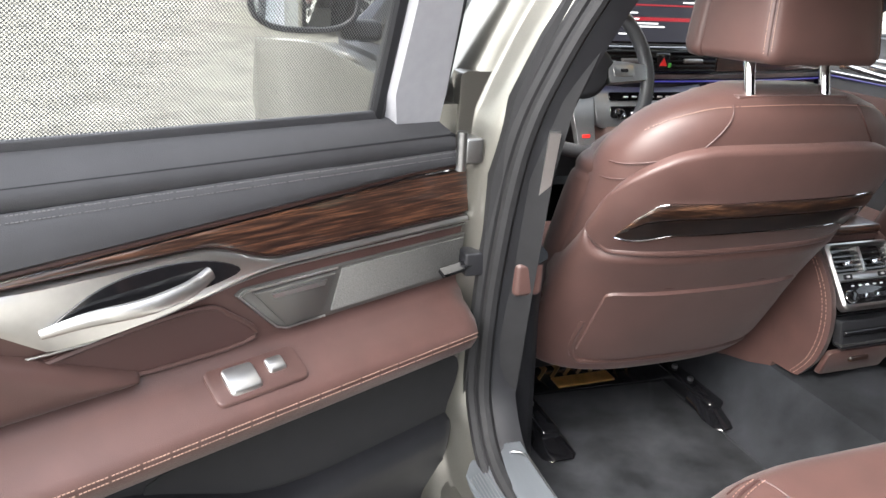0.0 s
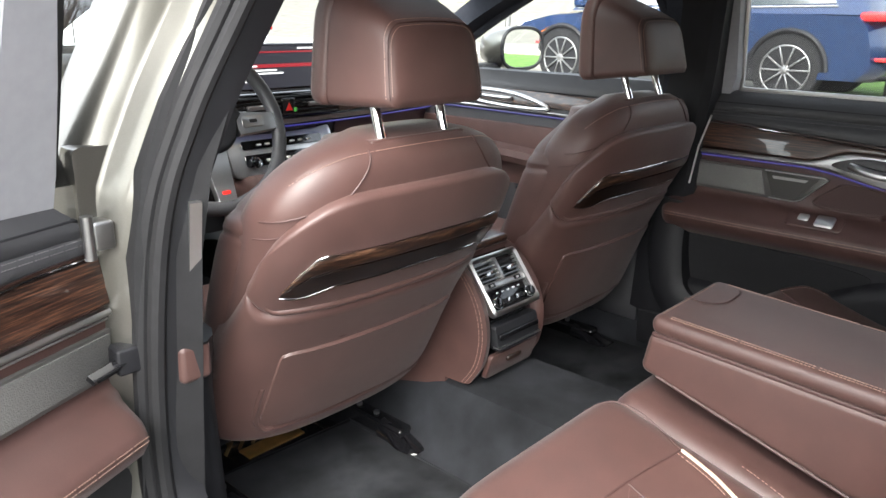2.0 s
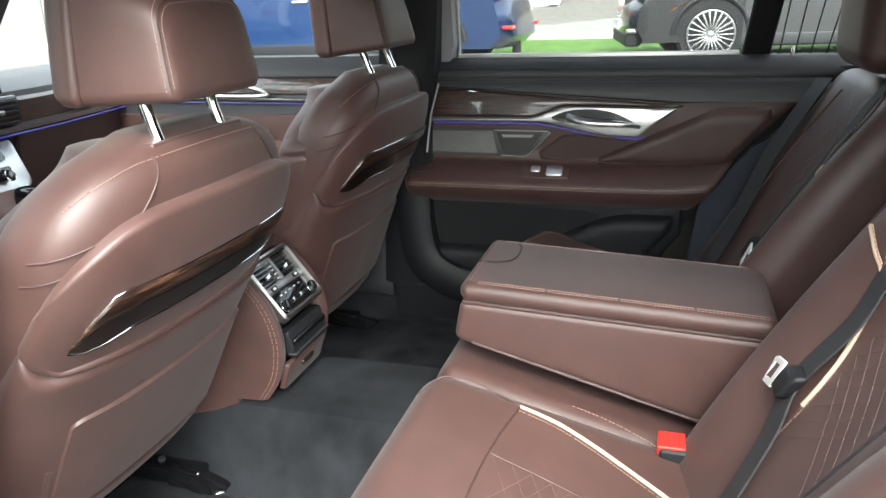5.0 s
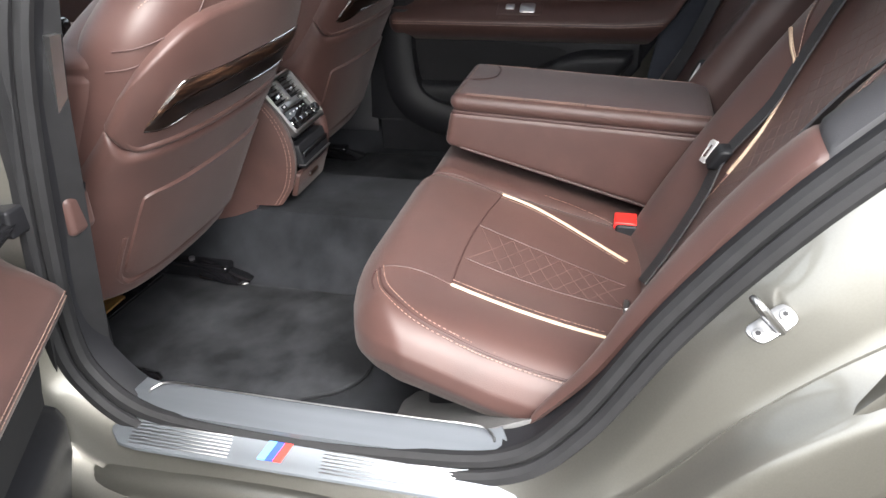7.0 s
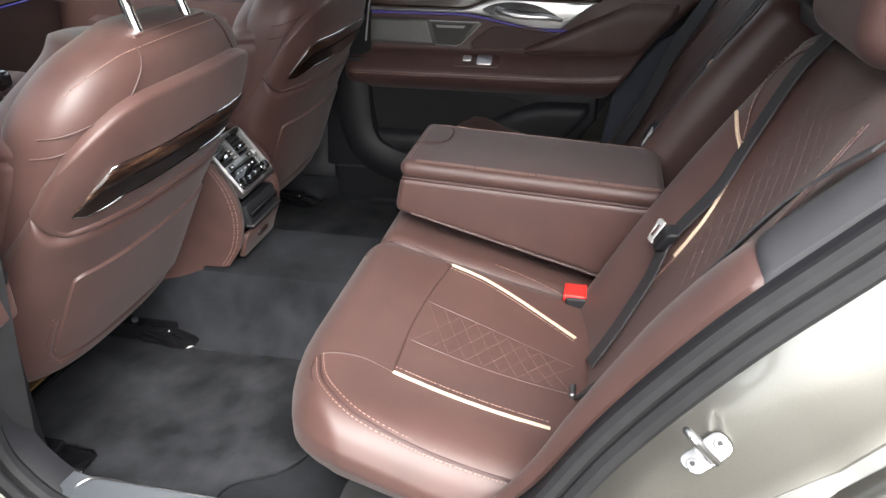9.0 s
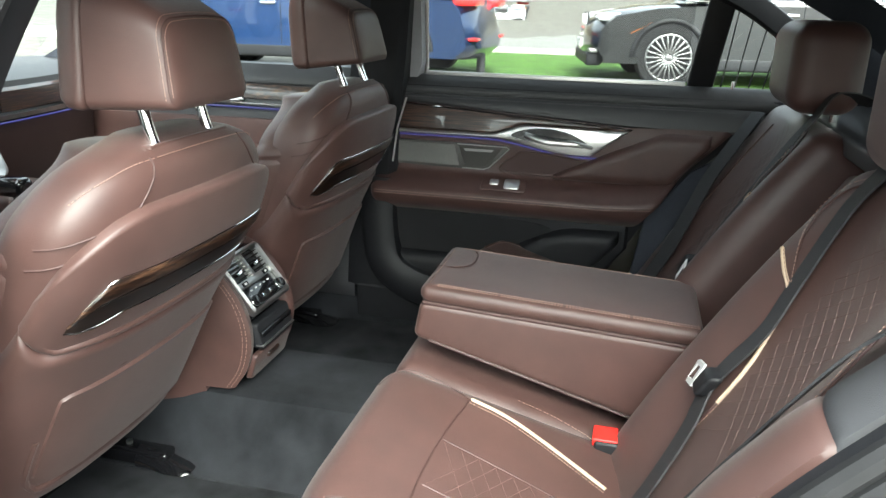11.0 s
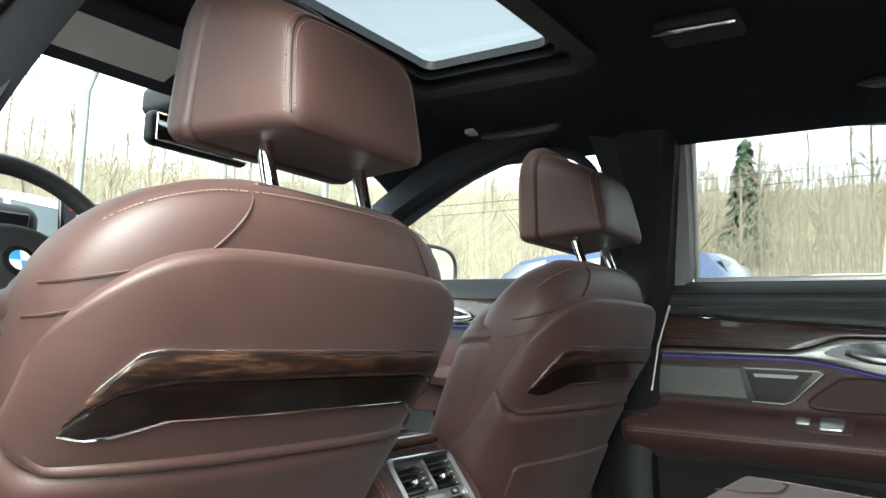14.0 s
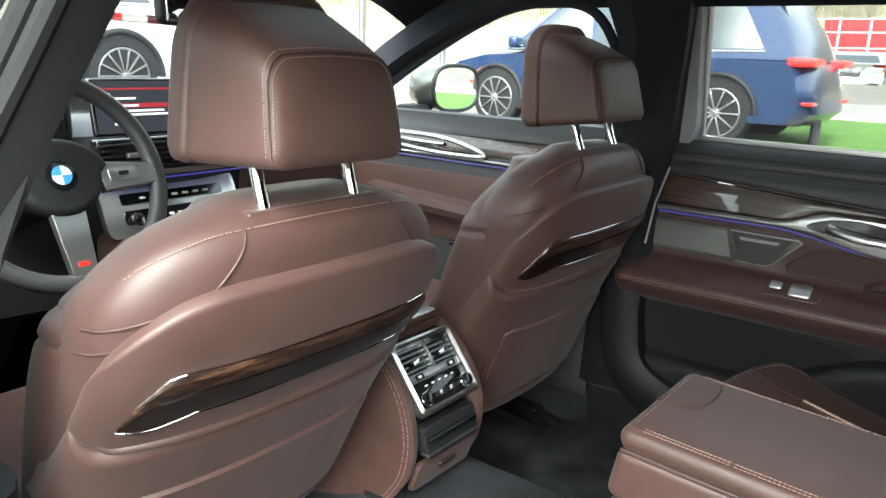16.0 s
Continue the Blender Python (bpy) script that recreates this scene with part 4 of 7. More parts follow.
# side cheeks that curve round the rear face
for sx in (-1, 1):
    prof = smooth_path([(0.102, 1.07, 0.725), (0.100, 1.015, 0.70), (0.102, 0.965, 0.64), (0.104, 0.945, 0.57), (0.106, 0.955, 0.50), (0.112, 0.985, 0.45)], 5)
    bm = loft([[Vector((sx * p.x, p.y, p.z)), Vector((sx * (p.x + 0.004), p.y + 0.012, p.z - 0.002)), Vector((sx * (p.x + 0.02), 1.20, p.z)), Vector((sx * (p.x - 0.03), 1.20, p.z)), Vector((sx * (p.x - 0.022), p.y + 0.012, p.z)), Vector((sx * (p.x - 0.014), p.y + 0.002, p.z))] for p in prof])
    part("cheek", bm, LEATHER, con, sharp=50)
    stitches([Vector((sx * (p.x + 0.0045), p.y + 0.009, p.z)) for p in prof], con, THREAD)
    stitches([Vector((sx * (p.x + 0.0065), p.y + 0.017, p.z)) for p in prof], con, THREAD)
part("rear_core", loft([[Vector((x, y, z)) for x in (-0.09, 0.09) for y in ((y0, 1.2) if x < 0 else (1.2, y0))] for y0, z in ((1.04, 0.71), (0.99, 0.64), (0.965, 0.57), (0.97, 0.50), (0.99, 0.45))]), GLOSS_BLACK, con)
face = lambda a, b, d: Vector((a, 1.026 - 0.079 * b / 0.128 - d * 0.79, 0.712 - 0.101 * b / 0.128 + d * 0.61))
ring_out, ring_in = round_rect(0.166, 0.136, 0.012, 5, 0, 0.064), round_rect(0.144, 0.116, 0.008, 5, 0, 0.063)
bm = loft([[face(a, b, d) for a, b in ring] for ring, d in ((ring_out, -0.01), (ring_out, 0.005), ([((p[0] + q[0]) / 2, (p[1] + q[1]) / 2) for p, q in zip(ring_out, ring_in)], 0.009), (ring_in, 0.005), (ring_in, -0.012))], cap=False)
part("vent_frame", bm, ALU, con, "satin aluminium frame")
part("vent_back", slab(ring_in, 0.003, lambda a, b, d: face(a, b, d - 0.016), 0.0), BLACK_PLASTIC, con)
for i in range(5):
    b = 0.012 + 0.0095 * i
    part("vent_slat", slab([(-0.071, b), (0.071, b), (0.071, b + 0.0035), (-0.071, b + 0.0035)], 0.014, lambda a, b2, d: face(a, b2, d - 0.014), 0.001, 1), GLOSS_BLACK, con)
part("vent_divider", slab([(-0.0035, 0.006), (0.0035, 0.006), (0.0035, 0.058), (-0.0035, 0.058)], 0.020, lambda a, b, d: face(a, b, d - 0.014), 0.002), ALU, con)
for x in (-0.038, 0.036):
    part("vent_tab", slab([(x - 0.016, 0.038), (x + 0.012, 0.034), (x + 0.018, 0.038), (x - 0.010, 0.044)], 0.012, lambda a, b, d: face(a, b, d - 0.004), 0.002), CHROME, con)
part("button_bar", slab(round_rect(0.142, 0.016, 0.003, 3, 0, 0.0655), 0.012, lambda a, b, d: face(a, b, d - 0.010), 0.002), ALU, con, "satin bar with two seat heater buttons")
for x in (-0.045, 0.045):
    part("button", slab(round_rect(0.022, 0.010, 0.002, 3, x, 0.0655), 0.0135, lambda a, b, d: face(a, b, d - 0.010), 0.001), BLACK_PLASTIC, con)
    part("button_mark", slab(round_rect(0.009, 0.005, 0.001, 2, x, 0.0655), 0.0142, lambda a, b, d: face(a, b, d - 0.010), 0.0003, 1), WHITE_P, con)
part("climate_panel", slab(round_rect(0.143, 0.046, 0.004, 3, 0, 0.098), 0.010, lambda a, b, d: face(a, b, d - 0.010), 0.002), GLOSS_BLACK, con)
for x in (-0.056, 0.056):
    part("dial", slab([(x + 0.0115 * math.cos(t), 0.106 + 0.0115 * math.sin(t)) for t in [2 * math.pi * i / 20 for i in range(20)]], 0.018, lambda a, b, d: face(a, b, d - 0.002), 0.003), GLOSS_BLACK, con)
    part("dial_ring", tube([face(x + 0.0118 * math.cos(t), 0.106 + 0.0118 * math.sin(t), 0.006) for t in [2 * math.pi * i / 24 for i in range(24)]], 0.0012, 6, closed=True), CHROME, con)
for i, x in enumerate((-0.030, -0.015, 0.0, 0.015, 0.030)):
    part("climate_button", slab(round_rect(0.011, 0.009, 0.002, 3, x, 0.106), 0.013, lambda a, b, d: face(a, b, d - 0.008), 0.001), CHROME if i in (1, 3) else BLACK_PLASTIC, con)
    part("button_mark", slab(round_rect(0.008, 0.003, 0.0008, 2, x * 1.25, 0.084), 0.0006, lambda a, b, d: face(a, b, d), 0.0002, 1), WHITE_P, con)
part("tray", slab(round_rect(0.15, 0.055, 0.006, 3, 0, 0), 0.02, lambda a, b, d: Vector((a, 0.960 - d + 0.012 * b / 0.05, 0.556 + b)), 0.004), BLACK_PLASTIC, con, "dark storage tray")
part("tray_slot", rbox(-0.07, 0.07, 0.935, 0.97, 0.553, 0.566, 0.003, 2), GLOSS_BLACK, con)
part("tray_edge", rbox(-0.076, 0.076, 0.932, 0.95, 0.535, 0.5385, 0.001, 1), ALU, con)
part("foot_panel", slab(round_rect(0.17, 0.06, 0.01, 3, 0, 0), 0.012, lambda a, b, d: Vector((a, 0.965 - d - 0.3 * b, 0.488 + b)), 0.004), LEATHER, con)
part("socket_cap", rbox(-0.025, 0.025, 0.945, 0.962, 0.487, 0.499, 0.004, 2), WOOD, con)
part("front_armrest", rbox(-0.105, 0.105, 1.11, 1.46, 0.742, 0.79, 0.022, 4, (2, 4, 1)), LEATHER, con, "padded front armrest")
part("wood_cap", rbox(-0.09, 0.09, 1.045, 1.12, 0.725, 0.742, 0.008, 3), WOOD, con)


# ---- rear doors ----
MESH = bpy.data.materials.new("sun_blind_mesh")
MESH.use_nodes = True
_nt = MESH.node_tree
_b = _nt.nodes["Principled BSDF"]
_b.inputs["Base Color"].default_value, _b.inputs["Roughness"].default_value = (0.085, 0.085, 0.085, 1), 0.7
_co = _nt.nodes.new("ShaderNodeTexCoord")
_vo = _nt.nodes.new("ShaderNodeTexVoronoi")
_mp = _nt.nodes.new("ShaderNodeMapping")
_mp.inputs["Scale"].default_value, _mp.inputs["Rotation"].default_value = (0.0, 1.0, 1.0), (radians(45), 0, 0)
_vo.inputs["Scale"].default_value, _vo.inputs["Randomness"].default_value = 320.0, 0.0
_gt = _nt.nodes.new("ShaderNodeMath")
_gt.operation, _gt.inputs[1].default_value = "LESS_THAN", 0.43
_tr, _mx = _nt.nodes.new("ShaderNodeBsdfTransparent"), _nt.nodes.new("ShaderNodeMixShader")
_nt.links.new(_co.outputs["Object"], _mp.inputs[0])
_nt.links.new(_mp.outputs[0], _vo.inputs["Vector"])
_nt.links.new(_vo.outputs["Distance"], _gt.inputs[0])
_nt.links.new(_gt.outputs[0], _mx.inputs[0])
_nt.links.new(_b.outputs[0], _mx.inputs[1])
_nt.links.new(_tr.outputs[0], _mx.inputs[2])
_nt.links.new(_mx.outputs[0], _nt.nodes["Material Output"].inputs[0])
# near-black for the shade inside the door pockets
POCKET_SHADE = mat("black_pocket_shade", (0.006, 0.006, 0.007), 0.95, grain=0.2, scale=30)
COVER = mat("grey_trim_cover", (0.30, 0.30, 0.32), 0.35, grain=0.06, bump=0.05, scale=60)

DOOR_X = [(0.28, -0.715), (0.45, -0.70), (0.60, -0.693), (0.77, -0.69), (0.85, -0.685), (0.89, -0.683), (0.93, -0.69), (0.97, -0.70), (1.0, -0.718), (1.04, -0.75)]
DOOR_REAR = [(0.28, 0.40), (0.45, 0.31), (0.52, 0.265), (0.69, 0.165), (0.83, 0.055), (0.95, -0.06), (1.04, -0.16)]
FRONT = 0.962


def door_face(y, z):
    """The inner face of the left rear door, shut."""
    return Vector((lerp(DOOR_X, z), y, z))


def glass_x(z):
    return -0.765 + 0.30 * (z - 1.03)


def rear_door(flip, label, group="rear doors"):
    d = thing("rear_door", label, "car door", group)
    P = lambda name, bm, material, label="", parent=d, sharp=38: part(name, bm, material, parent, label, sharp, flip)
    S = lambda path, material=THREAD, parent=d, gap=0.0045: stitches(path, parent, material, gap, flip=flip)
    IN = (1, 0, 0)
    # outer skin and edge
    outline = [(FRONT + 0.03, 0.30), (FRONT + 0.03, 1.02), (-0.19, 1.02), (-0.08, 0.93), (0.04, 0.81), (0.15, 0.67), (0.25, 0.50), (0.34, 0.40), (0.42, 0.32)]
    P("door_shell", slab(outline, 0.135, lambda a, b, t: Vector((-0.755 - t - 0.02 * math.sin(math.pi * (b - 0.3) / 0.75), a, b)), 0.02, 3), PAINT, "champagne painted outer shell")
    P("inner_frame", slab([(a - 0.004 * (1 if a > 0.5 else -1), b) for a, b in outline], 0.05, lambda a, b, t: Vector((-0.758 + t, a, b)), 0.01), BLACK_PLASTIC)
    # leather panel with the armrest shelf
    def shelf(y):
        k = max(0.0, min(1.0, (0.30 - y) / 0.25))
        return 0.0 + 0.10 * k * k * (3 - 2 * k)
    AR = [(0.0, 0.012), (0.016, 0.050), (0.036, 0.074), (0.056, 0.084), (0.068, 0.084), (0.078, 0.076), (0.092, 0.055), (0.104, 0.032), (0.114, 0.010), (0.126, 0.0)]
    rows = []
    for i in range(61):
        y = FRONT - 1.02 * i / 60
        up = shelf(y)
        fat = (1 - 0.75 * max(0.0, min(1, (0.12 - y) / 0.2))) * min(1.0, 0.30 + (FRONT - y) / 0.035)
        row = []
        for a, o in AR:
            z = 0.655 + a * (1 + up * 2.4)
            p = door_face(y, z)
            row.append(p + Vector((o * fat, 0, 0)))
        for j in range(1, 7):
            z0 = 0.655 + 0.130 * (1 + up * 2.4)
            z = z0 + (0.985 - z0) * j / 6
            row.append(door_face(y, z) + Vector((0.012 * max(0, min(1, (0.26 - y) / 0.15)) * math.sin(math.pi * j / 6), 0, 0)))
        rows.append([p if p.y > lerp(DOOR_REAR, p.z) else Vector((p.x - 0.01, lerp(DOOR_REAR, p.z), p.z)) for p in row])
    panel = P("leather_panel", loft(rows, cap=False, closed=False), LEATHER, "brown leather panel with armrest", sharp=70)
    for off in (0.0, 0.007):
        S([rows[i][3] + Vector((0.0012 - 0.02 * off, 0, 0.004 + off)) for i in range(2, 52)], parent=panel)
    # charcoal upper rail with stitched fold
    P("upper_rail", pad(door_face, -0.16, FRONT, lambda u: 0.985, lambda u: 1.045, 0.018, 0.03, 40, 14, out=IN), GREY_LEATHER, "charcoal leather top rail")
    P("upper_band", pad(door_face, -0.12, FRONT, lambda u: 0.968 - 0.040 * max(0, min(1, (0.86 - u) / 0.64)), lambda u: 0.992, 0.010, 0.010, 40, 8, out=IN), GREY_LEATHER)
    for dz in (0.0, 0.008):
        S([door_face(y, 0.984 + dz) + Vector((0.0185 if dz else 0.0125, 0, 0)) for y in [FRONT - 0.01 - 1.0 * i / 40 for i in range(41)]], THREAD_GREY)
    # wood strip
    hi = lambda u: 0.966 - 0.040 * max(0.0, min(1, (0.86 - u) / 0.64))
    lo = lambda u: 0.893 + 0.030 * (lambda k: k * k * (3 - 2 * k))(max(0.0, min(1.0, (0.61 - u) / 0.11))) - 0.004 * max(0, (0.5 - u) / 0.28)
    P("wood_strip", pad(door_face, 0.215, FRONT - 0.004, lo, hi, 0.010, 0.006, 60, 8, out=IN), WOOD, "glossy dark fineline wood strip")
    P("chrome_line", tube([door_face(u, hi(u)) + Vector((0.009, 0, 0)) for u in [0.215 + (FRONT - 0.22) * i / 40 for i in range(41)]], 0.0016, 6), CHROME)
    # aluminium strip that widens into the handle's bezel
    blo = lambda u: 0.881 - 0.036 * (lambda k: k * k * (3 - 2 * k))(max(0.0, min(1.0, (0.62 - u) / 0.26)))
    bez = P("handle_bezel", pad(lambda u, v: door_face(u, v) + Vector((0.004 * max(0, min(1, (0.6 - u) / 0.1)), 0, 0)), 0.222, FRONT - 0.004, lambda u: min(lo(u) - 0.001, blo(u) + 0.074 * max(0, (0.325 - u) / 0.10)), lo, 0.011, 0.006, 60, 10, out=IN), ALU, "satin aluminium door handle surround")
    cup = smooth_path([(0.545, 0.893, 0), (0.50, 0.913, 0), (0.43, 0.916, 0), (0.37, 0.903, 0), (0.325, 0.872, 0), (0.40, 0.872, 0), (0.48, 0.878, 0)], 5, closed=True)
    P("handle_cup", slab([(p.x, p.y) for p in cup], 0.004, lambda a, b, t: door_face(a, b) + Vector((0.0135 + t, 0, 0)), 0.001, 1), GLOSS_BLACK, parent=bez)
    lev = smooth_path([door_face(0.505, 0.898) + Vector((0.018, 0, 0)), door_face(0.47, 0.890) + Vector((0.030, 0, 0)), door_face(0.42, 0.884) + Vector((0.034, 0, 0)), door_face(0.36, 0.882) + Vector((0.028, 0, 0)), door_face(0.318, 0.872) + Vector((0.016, 0, 0))], 6)
    P("door_handle", sweep(lev, lambda t: circle(0.004 + 0.006 * math.sin(math.pi * min(1, 0.25 + t * 0.7)), 10, 0.6), up=(1, 0, 0.3)), ALU, "satin metal pull lever", parent=bez)
    P("ambient_strip", tube([door_face(u, blo(u) - 0.004) + Vector((0.003, 0, 0)) for u in [0.30 + (FRONT - 0.31) * i / 40 for i in range(41)]], 0.0018, 6), BLUE_GLOW if flip else ALU, "thin blue light line" if flip else "")
    # loudspeaker, tweeter
    sp = [(FRONT - 0.012, 0.856), (0.708, 0.856), (0.694, 0.794), (FRONT - 0.012, 0.797)]
    fr = [(FRONT - 0.006, 0.862), (0.556, 0.860), (0.545, 0.853), (0.605, 0.792), (0.625, 0.785), (FRONT - 0.006, 0.790)]
    frame_ob = P("speaker_frame", slab(fr, 0.006, lambda a, b, t: door_face(a, b) + Vector((t, 0, 0)), 0.003), mat("speaker_frame_grey", (0.10, 0.097, 0.092), 0.4, 0.4) if "speaker_frame_grey" not in bpy.data.materials else bpy.data.materials["speaker_frame_grey"])
    P("speaker_grille", slab(sp, 0.0085, lambda a, b, t: door_face(a, b) + Vector((t, 0, 0)), 0.002), SPEAKER, "grey woven speaker grille", parent=frame_ob)
    tw = [(0.696, 0.853), (0.568, 0.853), (0.618, 0.795), (0.676, 0.795)]
    P("tweeter_cover", slab(tw, 0.011, lambda a, b, t: door_face(a, b) + Vector((t, 0, 0)), 0.003), bpy.data.materials["speaker_frame_grey"], parent=frame_ob)
    P("speaker_rim", tube([door_face(a, b) + Vector((0.0075, 0, 0)) for a, b in ((0.700, 0.858), (0.558, 0.857), (0.549, 0.852), (0.606, 0.794), (0.622, 0.788), (0.684, 0.789))], 0.0016, 6, up=(1, 0, 0)), ALU, parent=frame_ob)
    P("tweeter_bar", slab([(0.680, 0.847), (0.592, 0.847), (0.598, 0.840), (0.676, 0.840)], 0.0135, lambda a, b, t: door_face(a, b) + Vector((t, 0, 0)), 0.001, 1), ALU, parent=frame_ob)
    # pull recess: a flat dark patch with the hollow's shade in its colour
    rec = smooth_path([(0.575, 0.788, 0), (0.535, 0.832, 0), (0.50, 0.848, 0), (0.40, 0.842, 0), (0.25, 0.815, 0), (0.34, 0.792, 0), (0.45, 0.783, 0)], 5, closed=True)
    P("pull_recess_shade", slab([(p.x, p.y) for p in rec], 0.005, lambda a, b, t: door_face(a, b) + Vector((t - 0.001, 0, 0)), 0.002, 1), LEATHER_DARK, "dark flat patch painting the shade of the hollow behind the armrest")
    P("recess_rim", tube([door_face(p.x, p.y) + Vector((0.004, 0, 0)) for p in rec], 0.0035, 6, closed=True), LEATHER)
    # leather that sweeps up from the armrest to the rear corner
    P("rear_sweep", pad(door_face, 0.005, 0.425, lambda u: 0.772 + 1.15 * max(0.0, 0.11 - u), lambda u: min(0.926, 0.788 + 0.47 * (0.425 - u)), 0.024, 0.030, 40, 16, out=IN), LEATHER, "leather sweeping up behind the handle", sharp=70)
    # window switches on the armrest
    top = lambda a, b, t: Vector((-0.69 + 0.035 + 0.9 * b, a, 0.7585 + t - 0.50 * b))
    sw = P("switch_panel", slab(round_rect(0.130, 0.050, 0.010, 4, 0.555, 0.010), 0.004, top, 0.002), LEATHER)
    P("window_switch", slab(round_rect(0.044, 0.036, 0.006, 4, 0.532, 0.011), 0.009, top, 0.003), ALU, "satin metal window switch", parent=sw)
    P("blind_switch", slab(round_rect(0.026, 0.020, 0.004, 4, 0.583, 0.006), 0.008, top, 0.003), ALU, parent=sw)
    # lower panel with the bottle pocket
    P("lower_panel", pad(door_face, 0.20, FRONT, lambda u: max(0.30, 0.30 + (0.42 - u) * 1.3), lambda u: 0.668, 0.010, 0.02, 40, 14, out=IN), BLACK_PLASTIC, "black plastic lower panel")
    # flat sheet across the pocket's mouth, coloured as its inner shade
    P("pocket_mouth", slab([(p.x, p.y) for p in smooth_path([(0.945, 0.652, 0), (0.62, 0.650, 0), (0.42, 0.630, 0), (0.50, 0.57, 0), (0.66, 0.53, 0), (0.945, 0.51, 0)], 5, closed=True)], 0.004, lambda a, b, t: door_face(a, b) + Vector((0.008 + t, 0, 0)), 0.001, 1), POCKET_SHADE, "dark sheet painting the shade inside the door pocket")
    P("door_pocket", pad(door_face, 0.22, FRONT, lambda u: 0.33 + max(0, (0.45 - u) * 1.2), lambda u: 0.530 + 0.110 * (lambda k: k * k * (3 - 2 * k))(max(0.0, min(1, (0.66 - u) / 0.32))), 0.045, 0.035, 40, 14, out=IN), BLACK_PLASTIC, "door pocket lip")
    # window frame, cover, glass, blind
    fx = lambda z: glass_x(z) + 0.012
    P("frame_cover", loft([[Vector((fx(z) + o, y, z)) for y, o in ((y0, 0.0), (y0 - 0.008, 0.028), (y0 - wd + 0.008, 0.026), (y0 - wd, 0.0))] for y0, wd, z in ((0.935, 0.085, 0.985), (0.93, 0.10, 1.03), (0.925, 0.115, 1.08), (0.905, 0.10, 1.20), (0.885, 0.085, 1.30), (0.865, 0.065, 1.36))]), COVER, "smooth grey cover of the window frame")
    rail = smooth_path([(0.93, 1.0, 0), (0.905, 1.2, 0), (0.875, 1.35, 0), (0.80, 1.392, 0), (0.55, 1.382, 0), (0.30, 1.352, 0), (0.06, 1.30, 0), (-0.10, 1.22, 0), (-0.22, 1.11, 0), (-0.20, 1.03, 0)], 5)
    P("window_frame", sweep([Vector((glass_x(p.y) - 0.004, p.x, p.y)) for p in rail], [(-0.03, -0.012), (-0.024, -0.02), (0.024, -0.02), (0.03, -0.008), (0.024, 0.014), (-0.024, 0.014)], up=(-1, 0, -0.3)), BLACK_PLASTIC, "black window frame")
    P("outer_frame", sweep([Vector((glass_x(p.y) - 0.026, p.x, p.y)) for p in rail], [(-0.028, -0.004), (0.028, -0.004), (0.02, 0.012), (-0.02, 0.012)], up=(-1, 0, -0.3)), PAINT)
    P("divider", rbox(-0.012, 0.012, -0.034, 0.034, 0, 1, 0.008, 2, fn=lambda p: Vector((glass_x(1.02 + 0.30 * p.z) + p.x, 0.055 - 0.035 * p.z + p.y, 1.02 + 0.285 * p.z))), BLACK_PLASTIC, "upright window divider")
    g = P("window_glass", loft([[Vector((glass_x(1.02 + 0.36 * t) - 0.006 + o, y, 1.02 + 0.36 * t - dz * t)) for y, dz in ((0.86, 0.0), (0.60, 0.0), (0.30, 0.02), (0.05, 0.06))] for t in (0, 0.33, 0.66, 1.0) for o in (0,)], cap=False, closed=False), GLASS)
    g.visible_shadow = False
    q = P("quarter_glass", loft([[Vector((glass_x(1.02 + 0.26 * t) - 0.006, y, 1.02 + (0.26 - 0.62 * (0.05 - y)) * t)) for y in (0.05, -0.06, -0.18)] for t in (0, 0.5, 1.0)], cap=False, closed=False), GLASS)
    q.visible_shadow = False
    bl = P("sun_blind", loft([[Vector((glass_x(1.03 + 0.33 * t) + 0.016, y, 1.03 + 0.335 * t - dz * t)) for y, dz in ((0.818, 0.0), (0.60, 0.0), (0.30, 0.022), (0.09, 0.06))] for t in (0, 0.33, 0.66, 1.0)], cap=False, closed=False), MESH, "fine black mesh sun blind")
    P("blind_rail", tube([Vector((glass_x(1.365 - dz) + 0.016, y, 1.365 - dz)) for y, dz in ((0.818, 0.0), (0.60, 0.0), (0.30, 0.022), (0.09, 0.06))], 0.005, 8), GREY_LEATHER, parent=bl)
    P("glass_channel", tube([Vector((glass_x(z) + 0.012, 0.815 - 0.02 * (z - 1.03) / 0.33, z)) for z in (1.025, 1.15, 1.25, 1.375)], 0.007 if flip else 0.013, 8, up=(1, 0, 0)), ALU if flip else BLACK_PLASTIC, "bright window channel" if flip else "black window channel")
    P("belt_trim", tube([Vector((-0.748, y, 1.034)) for y in (0.83, 0.5, 0.2, 0.07)], 0.006, 8), ALU if flip else BLACK_PLASTIC)
    P("belt_trim", tube([Vector((-0.748, y, 1.03)) for y in (0.02, -0.08, -0.17)], 0.006, 8), ALU if flip else BLACK_PLASTIC)
    P("blind_sill", rbox(-0.005, 0.005, 0.09, 0.815, 0, 0.014, 0.003, 2, fn=lambda p: Vector((glass_x(1.045) + 0.018 + p.x, p.y, 1.041 + p.z))), ALU if flip else GREY_LEATHER, "satin rail at the foot of the blind" if flip else "dark rail at the foot of the blind")
    P("lock_pin", tube([Vector((-0.735, -0.03, 1.03)), Vector((-0.735, -0.03, 1.062))], 0.004, 8, up=(0, 1, 0)), CHROME)
    if flip:
        for i in range(5):
            y = 0.0 - 0.035 * i
            P("blind_rod", tube([Vector((glass_x(1.03) + 0.012, y, 1.03)), Vector((glass_x(1.2) + 0.012, y - 0.02, 1.26 - 0.028 * i))], 0.002, 5, up=(0, 1, 0)), BLACK_PLASTIC)
    return d


